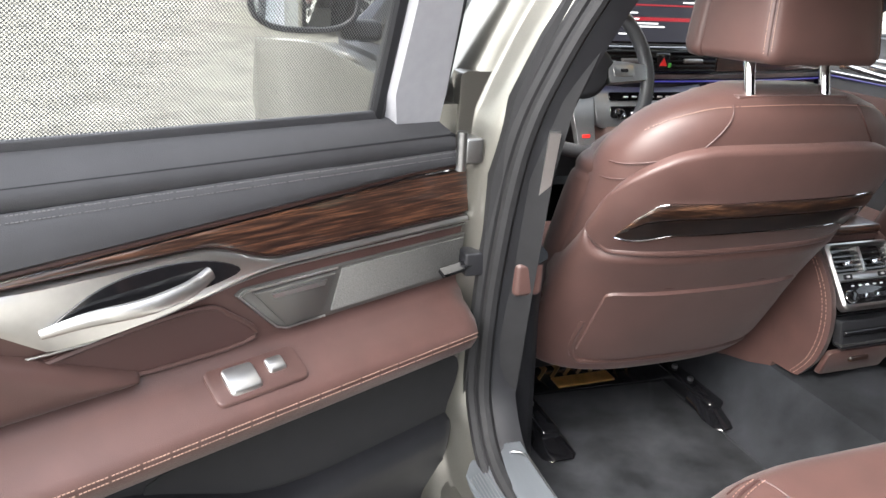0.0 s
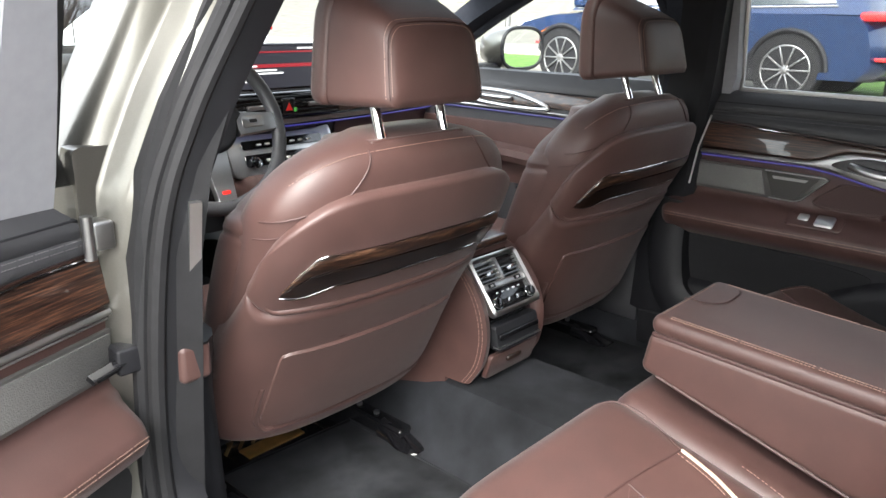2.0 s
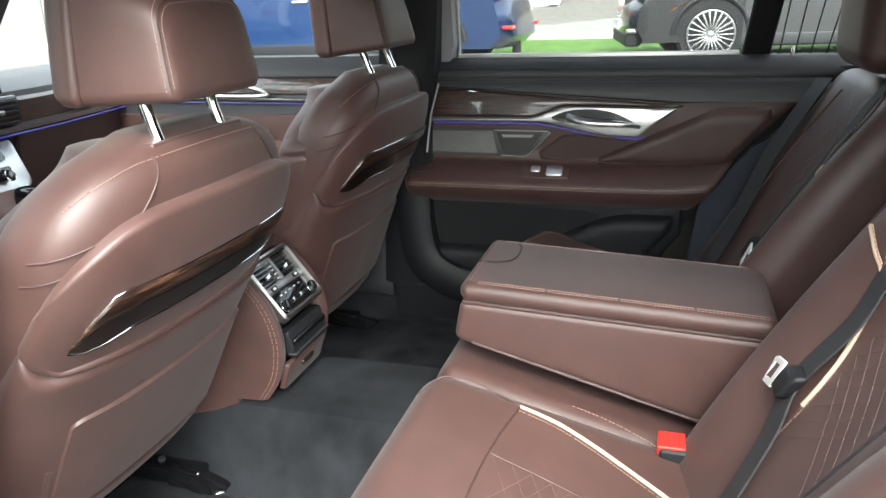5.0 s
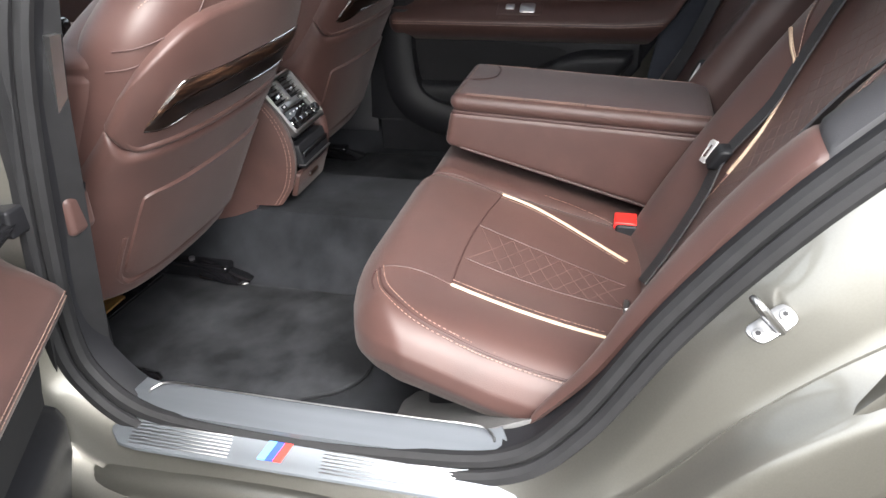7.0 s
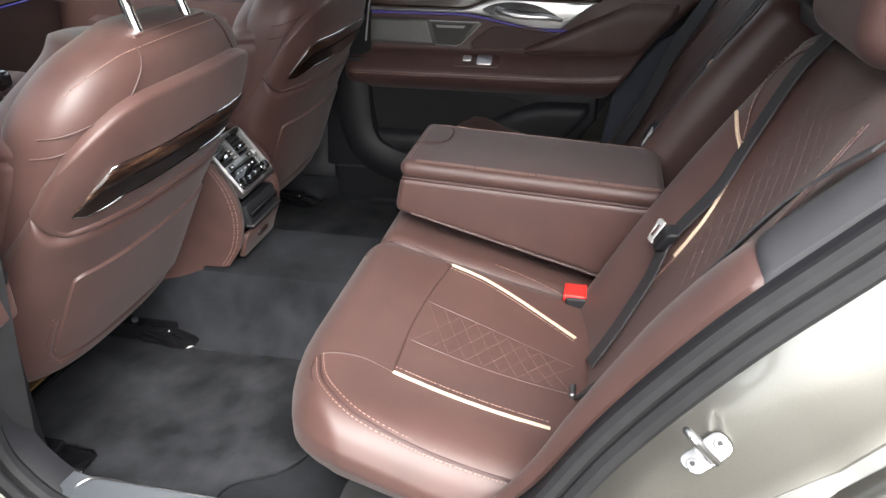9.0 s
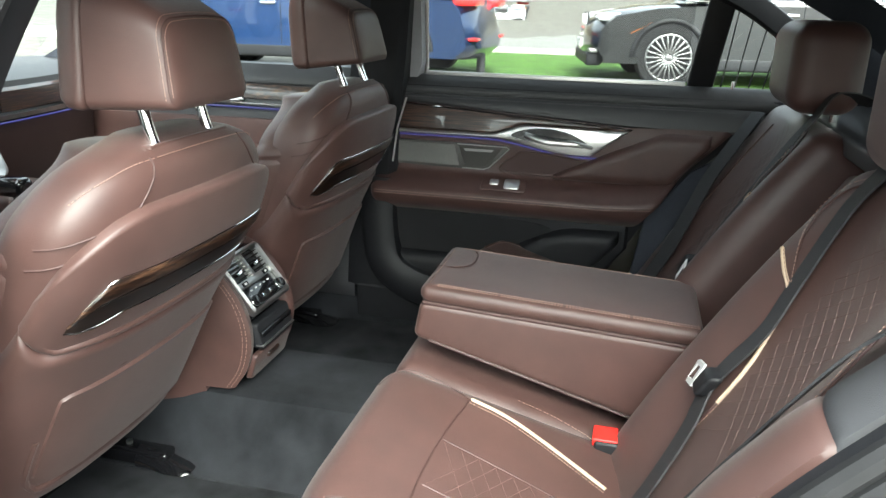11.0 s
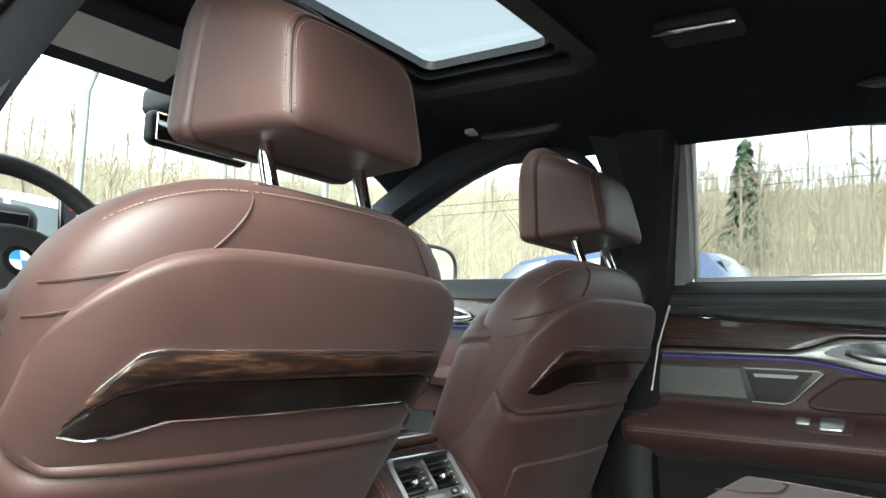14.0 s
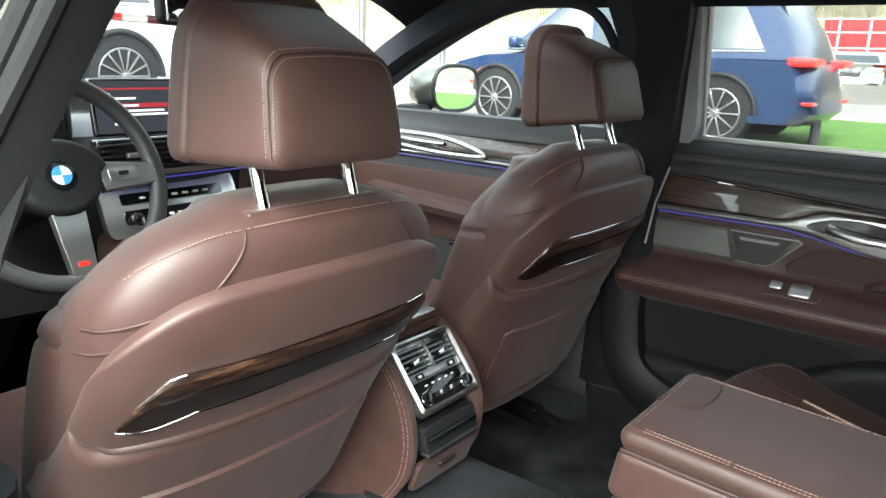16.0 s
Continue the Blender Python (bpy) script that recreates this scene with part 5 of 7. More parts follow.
door_l = rear_door(False, "open rear door with brown leather, wood and mesh blind")
door_l.matrix_world = Matrix.Translation((-1.092, 0.927, 0.805)) @ Euler((0, radians(2.0), 0)).to_matrix().to_4x4() @ Matrix.Rotation(radians(-64.5), 4, "Z") @ Matrix.Translation((0.70, -0.70, -0.86))
door_r = rear_door(True, "shut rear door with brown leather, wood and mesh blind")
door_r.location.x = 0.025

chk = thing("door_check", "dark metal door check strap on the pillar", "door check")
part("bracket", rbox(-0.862, -0.826, 0.985, 1.02, 0.735, 0.775, 0.005, 2), BLACK_PLASTIC, chk)
part("strap", strap([Vector((-0.845, 0.995, 0.755)), Vector((-0.875, 0.985, 0.752)), Vector((-0.905, 0.975, 0.75))], 0.014, (0.3, -0.4, 0.9), 0.004), GLOSS_BLACK, chk)
part("hinge_leaf", rbox(-0.868, -0.838, 1.0, 1.035, 0.915, 0.955, 0.005, 2), STEEL, car)
part("hinge_pin", tube([Vector((-0.872, 1.005, 0.905)), Vector((-0.872, 1.005, 0.965))], 0.008, 10, up=(0, 1, 0)), STEEL, car)


# ---- right wall of the cabin, front door, pillars ----
cab = thing("cabin_side", "charcoal trim of the far side of the cabin", "car trim", kind="structure")
part("middle_pillar", loft([[Vector((x0 + dx, y0 + dy, z)) for dx, dy in ((0, 0), (-0.02, 0.02), (-0.022, 0.11), (0, 0.16), (0.08, 0.16), (0.08, 0))] for x0, y0, z in
     ((0.70, 0.89, 0.40), (0.70, 0.885, 0.70), (0.695, 0.87, 0.95), (0.68, 0.85, 1.10), (0.64, 0.825, 1.28), (0.60, 0.81, 1.38), (0.56, 0.80, 1.44))]), BLACK_PLASTIC, cab, "dark pillar trim")
part("pillar_strip", tube([Vector((0.672, 0.885, 0.80)), Vector((0.676, 0.872, 0.90)), Vector((0.672, 0.845, 0.985))], 0.0028, 8, up=(1, 0, 0)), ALU, cab)
part("door_bottom_trim", loft([[Vector((x, y, z)) for x, z in ((0.76, 0.30), (0.68, 0.30), (0.675, 0.40), (0.70, 0.435), (0.80, 0.435))] for y in (0.20, 0.5, 0.8, 1.0)]), BLACK_PLASTIC, cab)
part("pillar_sweep", sweep(smooth_path([(0.69, 0.93, 0.75), (0.685, 0.93, 0.60), (0.68, 0.90, 0.48), (0.675, 0.80, 0.42), (0.672, 0.65, 0.405)], 6), [(-0.05, -0.03), (0.05, -0.03), (0.05, 0.02), (0.03, 0.035), (-0.03, 0.035), (-0.05, 0.02)], up=(-1, 0, 0)), BLACK_PLASTIC, cab, "charcoal trim sweeping from pillar to sill")
part("far_tread_plate", rbox(0.70, 0.76, 0.40, 0.93, 0.436, 0.446, 0.004, 2), SILL_ALU, cab, "brushed aluminium tread plate")
part("outer_side", slab([(3.3, 0.3), (3.3, 0.85), (2.2, 0.98), (1.0, 1.0), (-0.3, 1.03), (-1.2, 1.02), (-1.2, 0.3)], 0.05, lambda a, b, t: Vector((0.86 + t, a, b)), 0.01), PAINT, cab)
for sx in (-1, 1):
    part("roof_rail", sweep(smooth_path([(sx * 0.60, 0.78, 1.415), (sx * 0.595, 1.05, 1.41), (sx * 0.60, 1.30, 1.36), (sx * 0.645, 1.60, 1.245), (sx * 0.71, 1.90, 1.09), (sx * 0.75, 2.15, 0.97)], 6), [(-0.045, -0.03), (0.03, -0.045), (0.06, 0.0), (0.03, 0.04), (-0.045, 0.03)], up=(0, 0.3, 1)), HEADLINER, cab, "dark windscreen pillar trim")
    part("rear_rail", sweep(smooth_path([(sx * 0.60, 0.80, 1.43), (sx * 0.60, 0.40, 1.43), (sx * 0.61, 0.05, 1.385), (sx * 0.63, -0.20, 1.28), (sx * 0.66, -0.45, 1.12), (sx * 0.68, -0.65, 1.0)], 6), [(-0.05, -0.02), (0.05, -0.05), (0.06, 0.03), (-0.04, 0.03)] if sx > 0 else [(0.05, -0.02), (-0.05, -0.05), (-0.06, 0.03), (0.04, 0.03)], up=(0, 0.2, 1)), HEADLINER, cab)
part("far_rear_quarter", slab([(-0.24, 1.0), (-0.17, 1.06), (-0.30, 1.20), (-0.50, 1.16), (-0.80, 0.95), (-0.8, 0.4), (0.2, 0.4), (0.16, 0.68), (0.05, 0.82)], 0.05, lambda a, b, t: Vector((0.70 - t * 0.3 + 0.03, a, b)), 0.01), HEADLINER, cab)

fd = thing("front_door", "shut front passenger door with wood strip and blue light line", "car door")
ff = lambda y, z: Vector((lerp([(0.4, 0.70), (0.75, 0.685), (0.9, 0.69), (0.98, 0.70), (1.05, 0.745)], z) - 0.03 * max(0, (y - 1.3)) , y, z))
part("door_panel", pad(ff, 1.02, 2.05, lambda u: 0.35, lambda u: 1.04, 0.008, 0.02, 20, 20, out=(-1, 0, 0)), GREY_LEATHER, fd, "charcoal door panel")
part("leather_panel", pad(ff, 1.03, 1.98, lambda u: 0.70, lambda u: 0.905, 0.014, 0.02, 30, 12, out=(-1, 0, 0)), LEATHER, fd, "brown leather middle panel")
part("armrest", sweep(smooth_path([ff(1.04, 0.775), ff(1.25, 0.79), ff(1.5, 0.805), ff(1.75, 0.82)], 5), [(-0.03, 0.0), (-0.02, 0.055), (0.0, 0.065), (0.02, 0.06), (0.03, 0.0)], up=(-1, 0, 0)), LEATHER, fd)
part("wood_strip", pad(ff, 1.04, 1.80, lambda u: 0.955 - 0.01 * (1.8 - u), lambda u: 0.99 + 0.02 * (u - 1.04), 0.016, 0.006, 30, 6, out=(-1, 0, 0)), WOOD_SEAT, fd, "glossy wood strip")
part("ambient_strip", tube([ff(y, 0.935 - 0.012 * (1.8 - y)) + Vector((-0.016, 0, 0)) for y in [1.04 + 0.8 * i / 10 for i in range(11)]], 0.0025, 6), BLUE_GLOW, fd, "blue light line")
part("chrome_line", tube([ff(y, 0.946 - 0.012 * (1.8 - y)) + Vector((-0.017, 0, 0)) for y in [1.04 + 0.8 * i / 10 for i in range(11)]], 0.004, 6), ALU, fd)
hb = part("handle_bezel", sweep(smooth_path([ff(1.36, 0.955) + Vector((-0.02, 0, 0)), ff(1.46, 0.985) + Vector((-0.022, 0, 0)), ff(1.56, 0.995) + Vector((-0.022, 0, 0)), ff(1.72, 0.995) + Vector((-0.02, 0, 0)), ff(1.76, 0.975) + Vector((-0.018, 0, 0)), ff(1.62, 0.958) + Vector((-0.02, 0, 0)), ff(1.48, 0.95) + Vector((-0.02, 0, 0))], 5, closed=True), circle(0.007, 8), up=(-1, 0, 0), closed=True), ALU, fd, "satin handle surround")
part("door_handle", tube(smooth_path([ff(1.50, 0.975) + Vector((-0.02, 0, 0)), ff(1.58, 0.978) + Vector((-0.036, 0, 0)), ff(1.68, 0.982) + Vector((-0.02, 0, 0))], 5), 0.006, 8), ALU, hb)
part("switch", rbox(0.63, 0.66, 1.36, 1.44, 0.70, 0.715, 0.004, 2), GLOSS_BLACK, fd)
part("top_rail", pad(ff, 1.0, 2.0, lambda u: 0.99, lambda u: 1.06, 0.02, 0.02, 20, 8, out=(-1, 0, 0)), GREY_LEATHER, fd)
g = part("window_glass", loft([[Vector((0.745 - 0.30 * (z - 1.03), y, z)) for y in (0.98, 2.1)] for z in (1.03, 1.2, 1.42)], cap=False, closed=False), GLASS, fd)
g.visible_shadow = False
part("window_edge", tube(smooth_path([(0.66, 0.965, 1.10), (0.635, 0.985, 1.24), (0.61, 1.04, 1.325), (0.605, 1.15, 1.345), (0.62, 1.32, 1.315), (0.66, 1.60, 1.19), (0.71, 1.84, 1.06)], 6), 0.012, 8, up=(1, 0, 0.2)), HEADLINER, fd)
part("window_pillar", loft([[Vector((x0, y0, z)), Vector((x0 - 0.02, y0 + 0.06, z)), Vector((x0 + 0.05, y0 + 0.08, z)), Vector((x0 + 0.05, y0, z))] for x0, y0, z in ((0.70, 0.93, 0.98), (0.665, 0.915, 1.12), (0.63, 0.91, 1.26), (0.60, 0.94, 1.36), (0.585, 0.96, 1.42))]), HEADLINER, fd)


def door_mirror(sx, front):
    """The outside mirror: shell, cap, glass and arm."""
    m = thing("door_mirror", "champagne door mirror with black lower shell", "car mirror", "door mirrors")
    shell = lambda y0, k: [Vector((sx * (0.985 + 0.125 * k * math.copysign(abs(math.cos(a)) ** 0.7, math.cos(a))), y0, 1.115 + 0.075 * k * math.copysign(abs(math.sin(a)) ** 0.7, math.sin(a)))) for a in [2 * math.pi * i / 24 for i in range(24)]]
    part("shell", loft([shell(front, 0.96), shell(front + 0.02, 1.0), shell(front + 0.07, 0.95), shell(front + 0.12, 0.75), shell(front + 0.15, 0.4)]), PAINT, m, flip=False)
    part("rim", sweep(shell(front - 0.002, 0.95), circle(0.007, 6), up=(0, 1, 0), closed=True), BLACK_PLASTIC, m)
    part("mirror_glass", loft([shell(front - 0.003, 0.92), shell(front - 0.001, 0.92)]), mat("mirror_silver", (0.86, 0.88, 0.87), 0.02, 1.0) if "mirror_silver" not in bpy.data.materials else bpy.data.materials["mirror_silver"], m, "mirror glass")
    part("arm", rbox(min(sx * 0.80, sx * 0.90), max(sx * 0.80, sx * 0.90), front + 0.02, front + 0.10, 1.02, 1.065, 0.015, 3), BLACK_PLASTIC, m)
    return m


door_mirror(1, 1.70)
door_mirror(-1, 1.70)
fl = thing("front_door", "shut front driver's door, champagne paint outside", "car door")
part("door_skin", slab([(1.04, 0.30), (1.04, 1.0), (2.0, 0.985), (3.4, 0.86), (3.5, 0.6), (3.4, 0.3)], 0.05, lambda a, b, t: Vector((-0.85 - t - 0.02 * math.sin(math.pi * (b - 0.3) / 0.7), a, b)), 0.012), PAINT, fl)
part("inner_panel", slab([(1.04, 0.35), (1.04, 1.0), (2.05, 0.985), (2.05, 0.35)], 0.10, lambda a, b, t: Vector((-0.82 + t, a, b)), 0.012), GREY_LEATHER, fl)
g = part("window_glass", loft([[Vector((-0.765 + 0.30 * (z - 1.03), y, z)) for y in (1.02, 2.1 - 1.6 * (z - 1.0))] for z in (1.0, 1.2, 1.38)], cap=False, closed=False), GLASS, fl)
g.visible_shadow = False
part("window_frame", sweep(smooth_path([(-0.765, 1.03, 1.0), (-0.70, 1.0, 1.2), (-0.655, 1.0, 1.36), (-0.645, 1.15, 1.40), (-0.66, 1.35, 1.36), (-0.70, 1.65, 1.21), (-0.76, 2.0, 1.01)], 6), [(-0.02, -0.01), (0.02, -0.01), (0.02, 0.015), (-0.02, 0.015)], up=(-1, 0, -0.2)), BLACK_PLASTIC, fl)
part("cheek", slab([(1.0, 0.30), (1.0, 1.05), (1.04, 1.05), (1.04, 0.30)], 0.07, lambda a, b, t: Vector((-0.80 - t, a + 0.03, b)), 0.01), PAINT, fl)

# ---- roof ----
def lining(x, y):
    return 1.455 - 0.10 * (abs(x) / 0.60) ** 3 - 0.10 * max(0, (y - 1.25) / 0.45) ** 2 - 0.16 * max(0, (-0.0 - y) / 0.6) ** 2


SUN_X, SUN_Y0, SUN_Y1 = 0.335, 0.885, 1.30
bm = bmesh.new()
xs = sorted(set([-0.64 + 1.28 * i / 32 for i in range(33)] + [-SUN_X, SUN_X]))
ys = sorted(set([-0.75 + 2.35 * i / 47 for i in range(48)] + [SUN_Y0, SUN_Y1]))
vv = {(i, j): bm.verts.new((x, y, lining(x, y))) for i, x in enumerate(xs) for j, y in enumerate(ys)}
for i in range(len(xs) - 1):
    for j in range(len(ys) - 1):
        cx, cy = (xs[i] + xs[i + 1]) / 2, (ys[j] + ys[j + 1]) / 2
        if abs(cx) < SUN_X and SUN_Y0 < cy < SUN_Y1:
            continue
        bm.faces.new((vv[i, j], vv[i + 1, j], vv[i + 1, j + 1], vv[i, j + 1]))
bmesh.ops.solidify(bm, geom=bm.faces, thickness=-0.02)
tagged(part("ceiling", bm, HEADLINER), "anthracite cloth roof lining with a sunroof opening", "ceiling", kind="structure")
bm = bmesh.new()
q = {(i, j): bm.verts.new((x, y, lining(x, y) + 0.055)) for i, x in enumerate(xs) for j, y in enumerate(ys)}
for i in range(len(xs) - 1):
    for j in range(len(ys) - 1):
        cx, cy = (xs[i] + xs[i + 1]) / 2, (ys[j] + ys[j + 1]) / 2
        if abs(cx) < SUN_X and SUN_Y0 < cy < SUN_Y1:
            continue
        bm.faces.new((q[i, j], q[i + 1, j], q[i + 1, j + 1], q[i, j + 1]))
part("roof_skin", bm, PAINT, car, "painted roof panel")
sr = thing("sunroof", "glass sunroof in a black frame", "sunroof")
mid = (SUN_Y0 + SUN_Y1) / 2
ring = round_rect(2 * SUN_X, SUN_Y1 - SUN_Y0, 0.05, 6)
for off, z0, w, m_ in ((0.0, -0.004, 0.022, RUBBER), (-0.03, 0.014, 0.016, BLACK_PLASTIC), (-0.05, 0.028, 0.012, GLOSS_BLACK)):
    path = [Vector((a * (1 + off / 0.335), mid + b * (1 + off / 0.21), lining(a, mid + b) + z0)) for a, b in ring]
    part("frame", sweep(path, [(-w, -0.006), (w, -0.006), (w, 0.012), (-w, 0.012)], up=(0, 0, 1), closed=True), m_, sr)
g = part("sunroof_glass", loft([[Vector((x, y, 1.495 - 0.04 * (x / 0.4) ** 2)) for x in (-0.36, -0.18, 0, 0.18, 0.36)] for y in (SUN_Y0 - 0.03, mid, SUN_Y1 + 0.03)], cap=False, closed=False), glass_mat("sunroof_tint", (0.22, 0.235, 0.235), 2.0), sr, "lightly tinted glass")
g.visible_shadow = False


def grab(sx, y0):
    h = thing("grab_handle", "black grab handle on the roof rail", "grab handle", "grab handles")
    ln = smooth_path([(sx * 0.555, y0 - 0.10, 1.405), (sx * 0.535, y0 - 0.085, 1.385), (sx * 0.53, y0, 1.38), (sx * 0.535, y0 + 0.085, 1.38), (sx * 0.555, y0 + 0.10, 1.395)], 5)
    part("grip", sweep(ln, [(-0.012, -0.007), (0.012, -0.007), (0.014, 0.0), (0.010, 0.008), (-0.010, 0.008), (-0.014, 0.0)], up=(0, 0, 1)), GREY_LEATHER, h)
    for k in (-0.1, 0.1):
        part("mount", rbox(sx * 0.555 - 0.016, sx * 0.555 + 0.016, y0 + k - 0.02, y0 + k + 0.02, 1.395, 1.42, 0.006, 2), BLACK_PLASTIC, h)


grab(1, 1.15)
grab(1, 0.35)
lamp = thing("roof_lamp", "slim chrome reading lamp set in the roof lining", "lamp")
part("housing", rbox(0.235, 0.325, 0.60, 0.735, 1.425, 1.448, 0.01, 3), HEADLINER, lamp)
part("chrome_edge", tube([Vector((0.235, 0.735, 1.423)), Vector((0.24, 0.60, 1.421))], 0.005, 8, up=(0, 0, 1)), CHROME, lamp)
hook = thing("coat_hook", "small white coat hook", "hook")
part("hook", rbox(0.50, 0.53, 1.26, 1.285, 1.385, 1.402, 0.004, 2), WHITE_P, hook)
vis = thing("sun_visor", "charcoal sun visor with a white label", "sun visor", "sun visors")
part("board", rbox(0.08, 0.48, 1.40, 1.56, -0.01, 0.01, 0.008, 3, (4, 2, 1), lambda p: Vector((p.x, p.y, 1.405 - 0.35 * (p.y - 1.40) + p.z))), HEADLINER, vis)
part("label_plate", rbox(0.14, 0.40, 1.43, 1.52, -0.013, -0.011, 0.001, 1, fn=lambda p: Vector((p.x, p.y, 1.405 - 0.35 * (p.y - 1.40) + p.z))), WHITE_P, vis, "white warning label")
vis2 = copy_thing(vis, pose(-0.56, 0, 0))
mir = thing("interior_mirror", "black interior mirror below the windscreen header", "mirror")
part("housing", rbox(-0.125, 0.125, 1.60, 1.635, 1.255, 1.325, 0.016, 4, (3, 1, 2)), BLACK_PLASTIC, mir)
part("mirror_glass", rbox(-0.115, 0.115, 1.594, 1.602, 1.262, 1.318, 0.003, 2), bpy.data.materials["mirror_silver"], mir)
part("stem", rbox(-0.03, 0.03, 1.62, 1.70, 1.31, 1.40, 0.02, 3), BLACK_PLASTIC, mir)
part("camera_box", rbox(-0.06, 0.06, 1.62, 1.75, 1.345, 1.41, 0.02, 3), BLACK_PLASTIC, mir)
ov = thing("overhead_console", "black overhead console with two lit amber lamps", "lamp")
part("housing", rbox(-0.11, 0.11, 1.34, 1.55, 1.40, 1.428, 0.012, 3), GLOSS_BLACK, ov)
part("chrome_edge", tube(smooth_path([(-0.10, 1.50, 1.397), (-0.09, 1.36, 1.399), (0.09, 1.36, 1.399), (0.10, 1.50, 1.397)], 5), 0.005, 8), CHROME, ov)
for sx in (-1, 1):
    part("lamp_lens", rbox(sx * 0.075 - 0.03, sx * 0.075 + 0.03, 1.47, 1.545, 1.392, 1.40, 0.004, 2), glow_mat("amber_lens", (1.0, 0.62, 0.22), 2.2) if sx < 0 else bpy.data.materials["amber_lens"], ov, "lit amber lens")


# ---- dashboard ----
dash = thing("dashboard", "charcoal dashboard with aluminium trim and air vents", "dashboard")
prof = [(2.35, 1.02), (2.0, 1.05), (1.86, 1.045), (1.80, 1.02), (1.785, 0.97), (1.80, 0.90), (1.84, 0.78), (1.90, 0.62), (2.35, 0.60)]
part("upper_body", loft([[Vector((x, y + 0.10 * (x / 0.75) ** 2, z)) for y, z in prof] for x in [-0.75 + 1.5 * i / 20 for i in range(21)]]), GREY_LEATHER, dash, "charcoal leather top")
fx_ = lambda x: 0.10 * (x / 0.75) ** 2
part("alu_band", loft([[Vector((x, 1.782 + fx_(x) - o, z)) for o, z in ((0, 0.925), (0.012, 0.928), (0.014, 0.94), (0.004, 0.945))] for x in [-0.70 + 1.4 * i / 24 for i in range(25)]]), ALU, dash, "satin aluminium band")
part("ambient_strip", tube([Vector((x, 1.770 + fx_(x), 0.921)) for x in [-0.70 + 1.4 * i / 24 for i in range(25)]], 0.0025, 6), BLUE_GLOW, dash, "blue light line")
part("wood_band", loft([[Vector((x, 1.778 + fx_(x) - o, z)) for o, z in ((0, 0.947), (0.010, 0.95), (0.010, 1.0), (0, 1.008))] for x in [0.20 + 0.5 * i / 10 for i in range(11)]]), WOOD, dash)
vent = part("centre_vent", rbox(-0.19, 0.19, 1.765, 1.80, 0.945, 1.015, 0.008, 2), GLOSS_BLACK, dash)
for i in range(5):
    part("vent_slat", rbox(-0.18, 0.18, 1.756, 1.77, 0.951 + 0.0125 * i, 0.955 + 0.0125 * i, 0.0015, 1), BLACK_PLASTIC, vent)
for x in (-0.10, 0.10):
    part("vent_tab", rbox(x - 0.03, x + 0.03, 1.748, 1.762, 0.974, 0.985, 0.003, 2), ALU, vent)
part("hazard_button", rbox(-0.022, 0.022, 1.75, 1.766, 0.955, 1.0, 0.004, 2), GLOSS_BLACK, vent)
part("hazard_mark", slab([(-0.012, 0.966), (0.012, 0.966), (0.0, 0.988)], 0.002, lambda a, b, d: Vector((a, 1.7505 - d, b)), 0.0004, 1), RED, vent, "red triangle")
part("green_mark", rbox(0.016, 0.026, 1.748, 1.752, 0.962, 0.974, 0.001, 1), mat("green_mark", (0.08, 0.4, 0.06), 0.5), vent)
cp = part("climate_panel", slab(round_rect(0.36, 0.12, 0.02, 4, 0, 0), 0.02, lambda a, b, d: Vector((a, 1.80 - d + 0.45 * b, 0.855 + b)), 0.006), ALU, dash, "satin aluminium climate panel")
part("climate_display", slab(round_rect(0.27, 0.030, 0.006, 3, 0, -0.018), 0.003, lambda a, b, d: Vector((a, 1.779 - d + 0.45 * b, 0.855 + b)), 0.001, 1), GLOSS_BLACK, cp)
part("radio_bar", slab(round_rect(0.27, 0.022, 0.006, 3, 0, 0.022), 0.003, lambda a, b, d: Vector((a, 1.779 - d + 0.45 * b, 0.855 + b)), 0.001, 1), GLOSS_BLACK, cp)
for x in (-0.11, 0.11):
    part("dial", slab([(x + 0.013 * math.cos(t), -0.02 + 0.013 * math.sin(t)) for t in [2 * math.pi * i / 18 for i in range(18)]], 0.016, lambda a, b, d: Vector((a, 1.777 - d + 0.45 * b, 0.855 + b)), 0.003), GLOSS_BLACK, cp)
    part("dial_ring", tube([Vector((x + 0.0135 * math.cos(t), 1.762 + 0.45 * (-0.02 + 0.0135 * math.sin(t)), 0.835 + 0.0135 * math.sin(t))) for t in [2 * math.pi * i / 18 for i in range(18)]], 0.0015, 6, closed=True), CHROME, cp)
for i in range(7):
    part("button_mark", rbox(-0.07 + 0.022 * i, -0.06 + 0.022 * i, 1.760, 1.768, 0.832, 0.838, 0.0005, 1), WHITE_P, cp)
    part("button_mark", rbox(-0.09 + 0.028 * i, -0.078 + 0.028 * i, 1.778, 1.786, 0.875, 0.879, 0.0005, 1), WHITE_P, cp)
part("centre_panel", rbox(-0.17, 0.17, 1.60, 1.86, 0.58, 0.80, 0.03, 3), LEATHER, dash)
part("glove_panel", loft([[Vector((x, 1.79 + fx_(x), 0.915)), Vector((x, 1.80 + fx_(x), 0.80)), Vector((x, 1.86 + fx_(x), 0.66)), Vector((x, 1.95, 0.66)), Vector((x, 1.95, 0.915))] for x in (0.20, 0.35, 0.5, 0.68)]), LEATHER, dash, "brown leather lower panel")

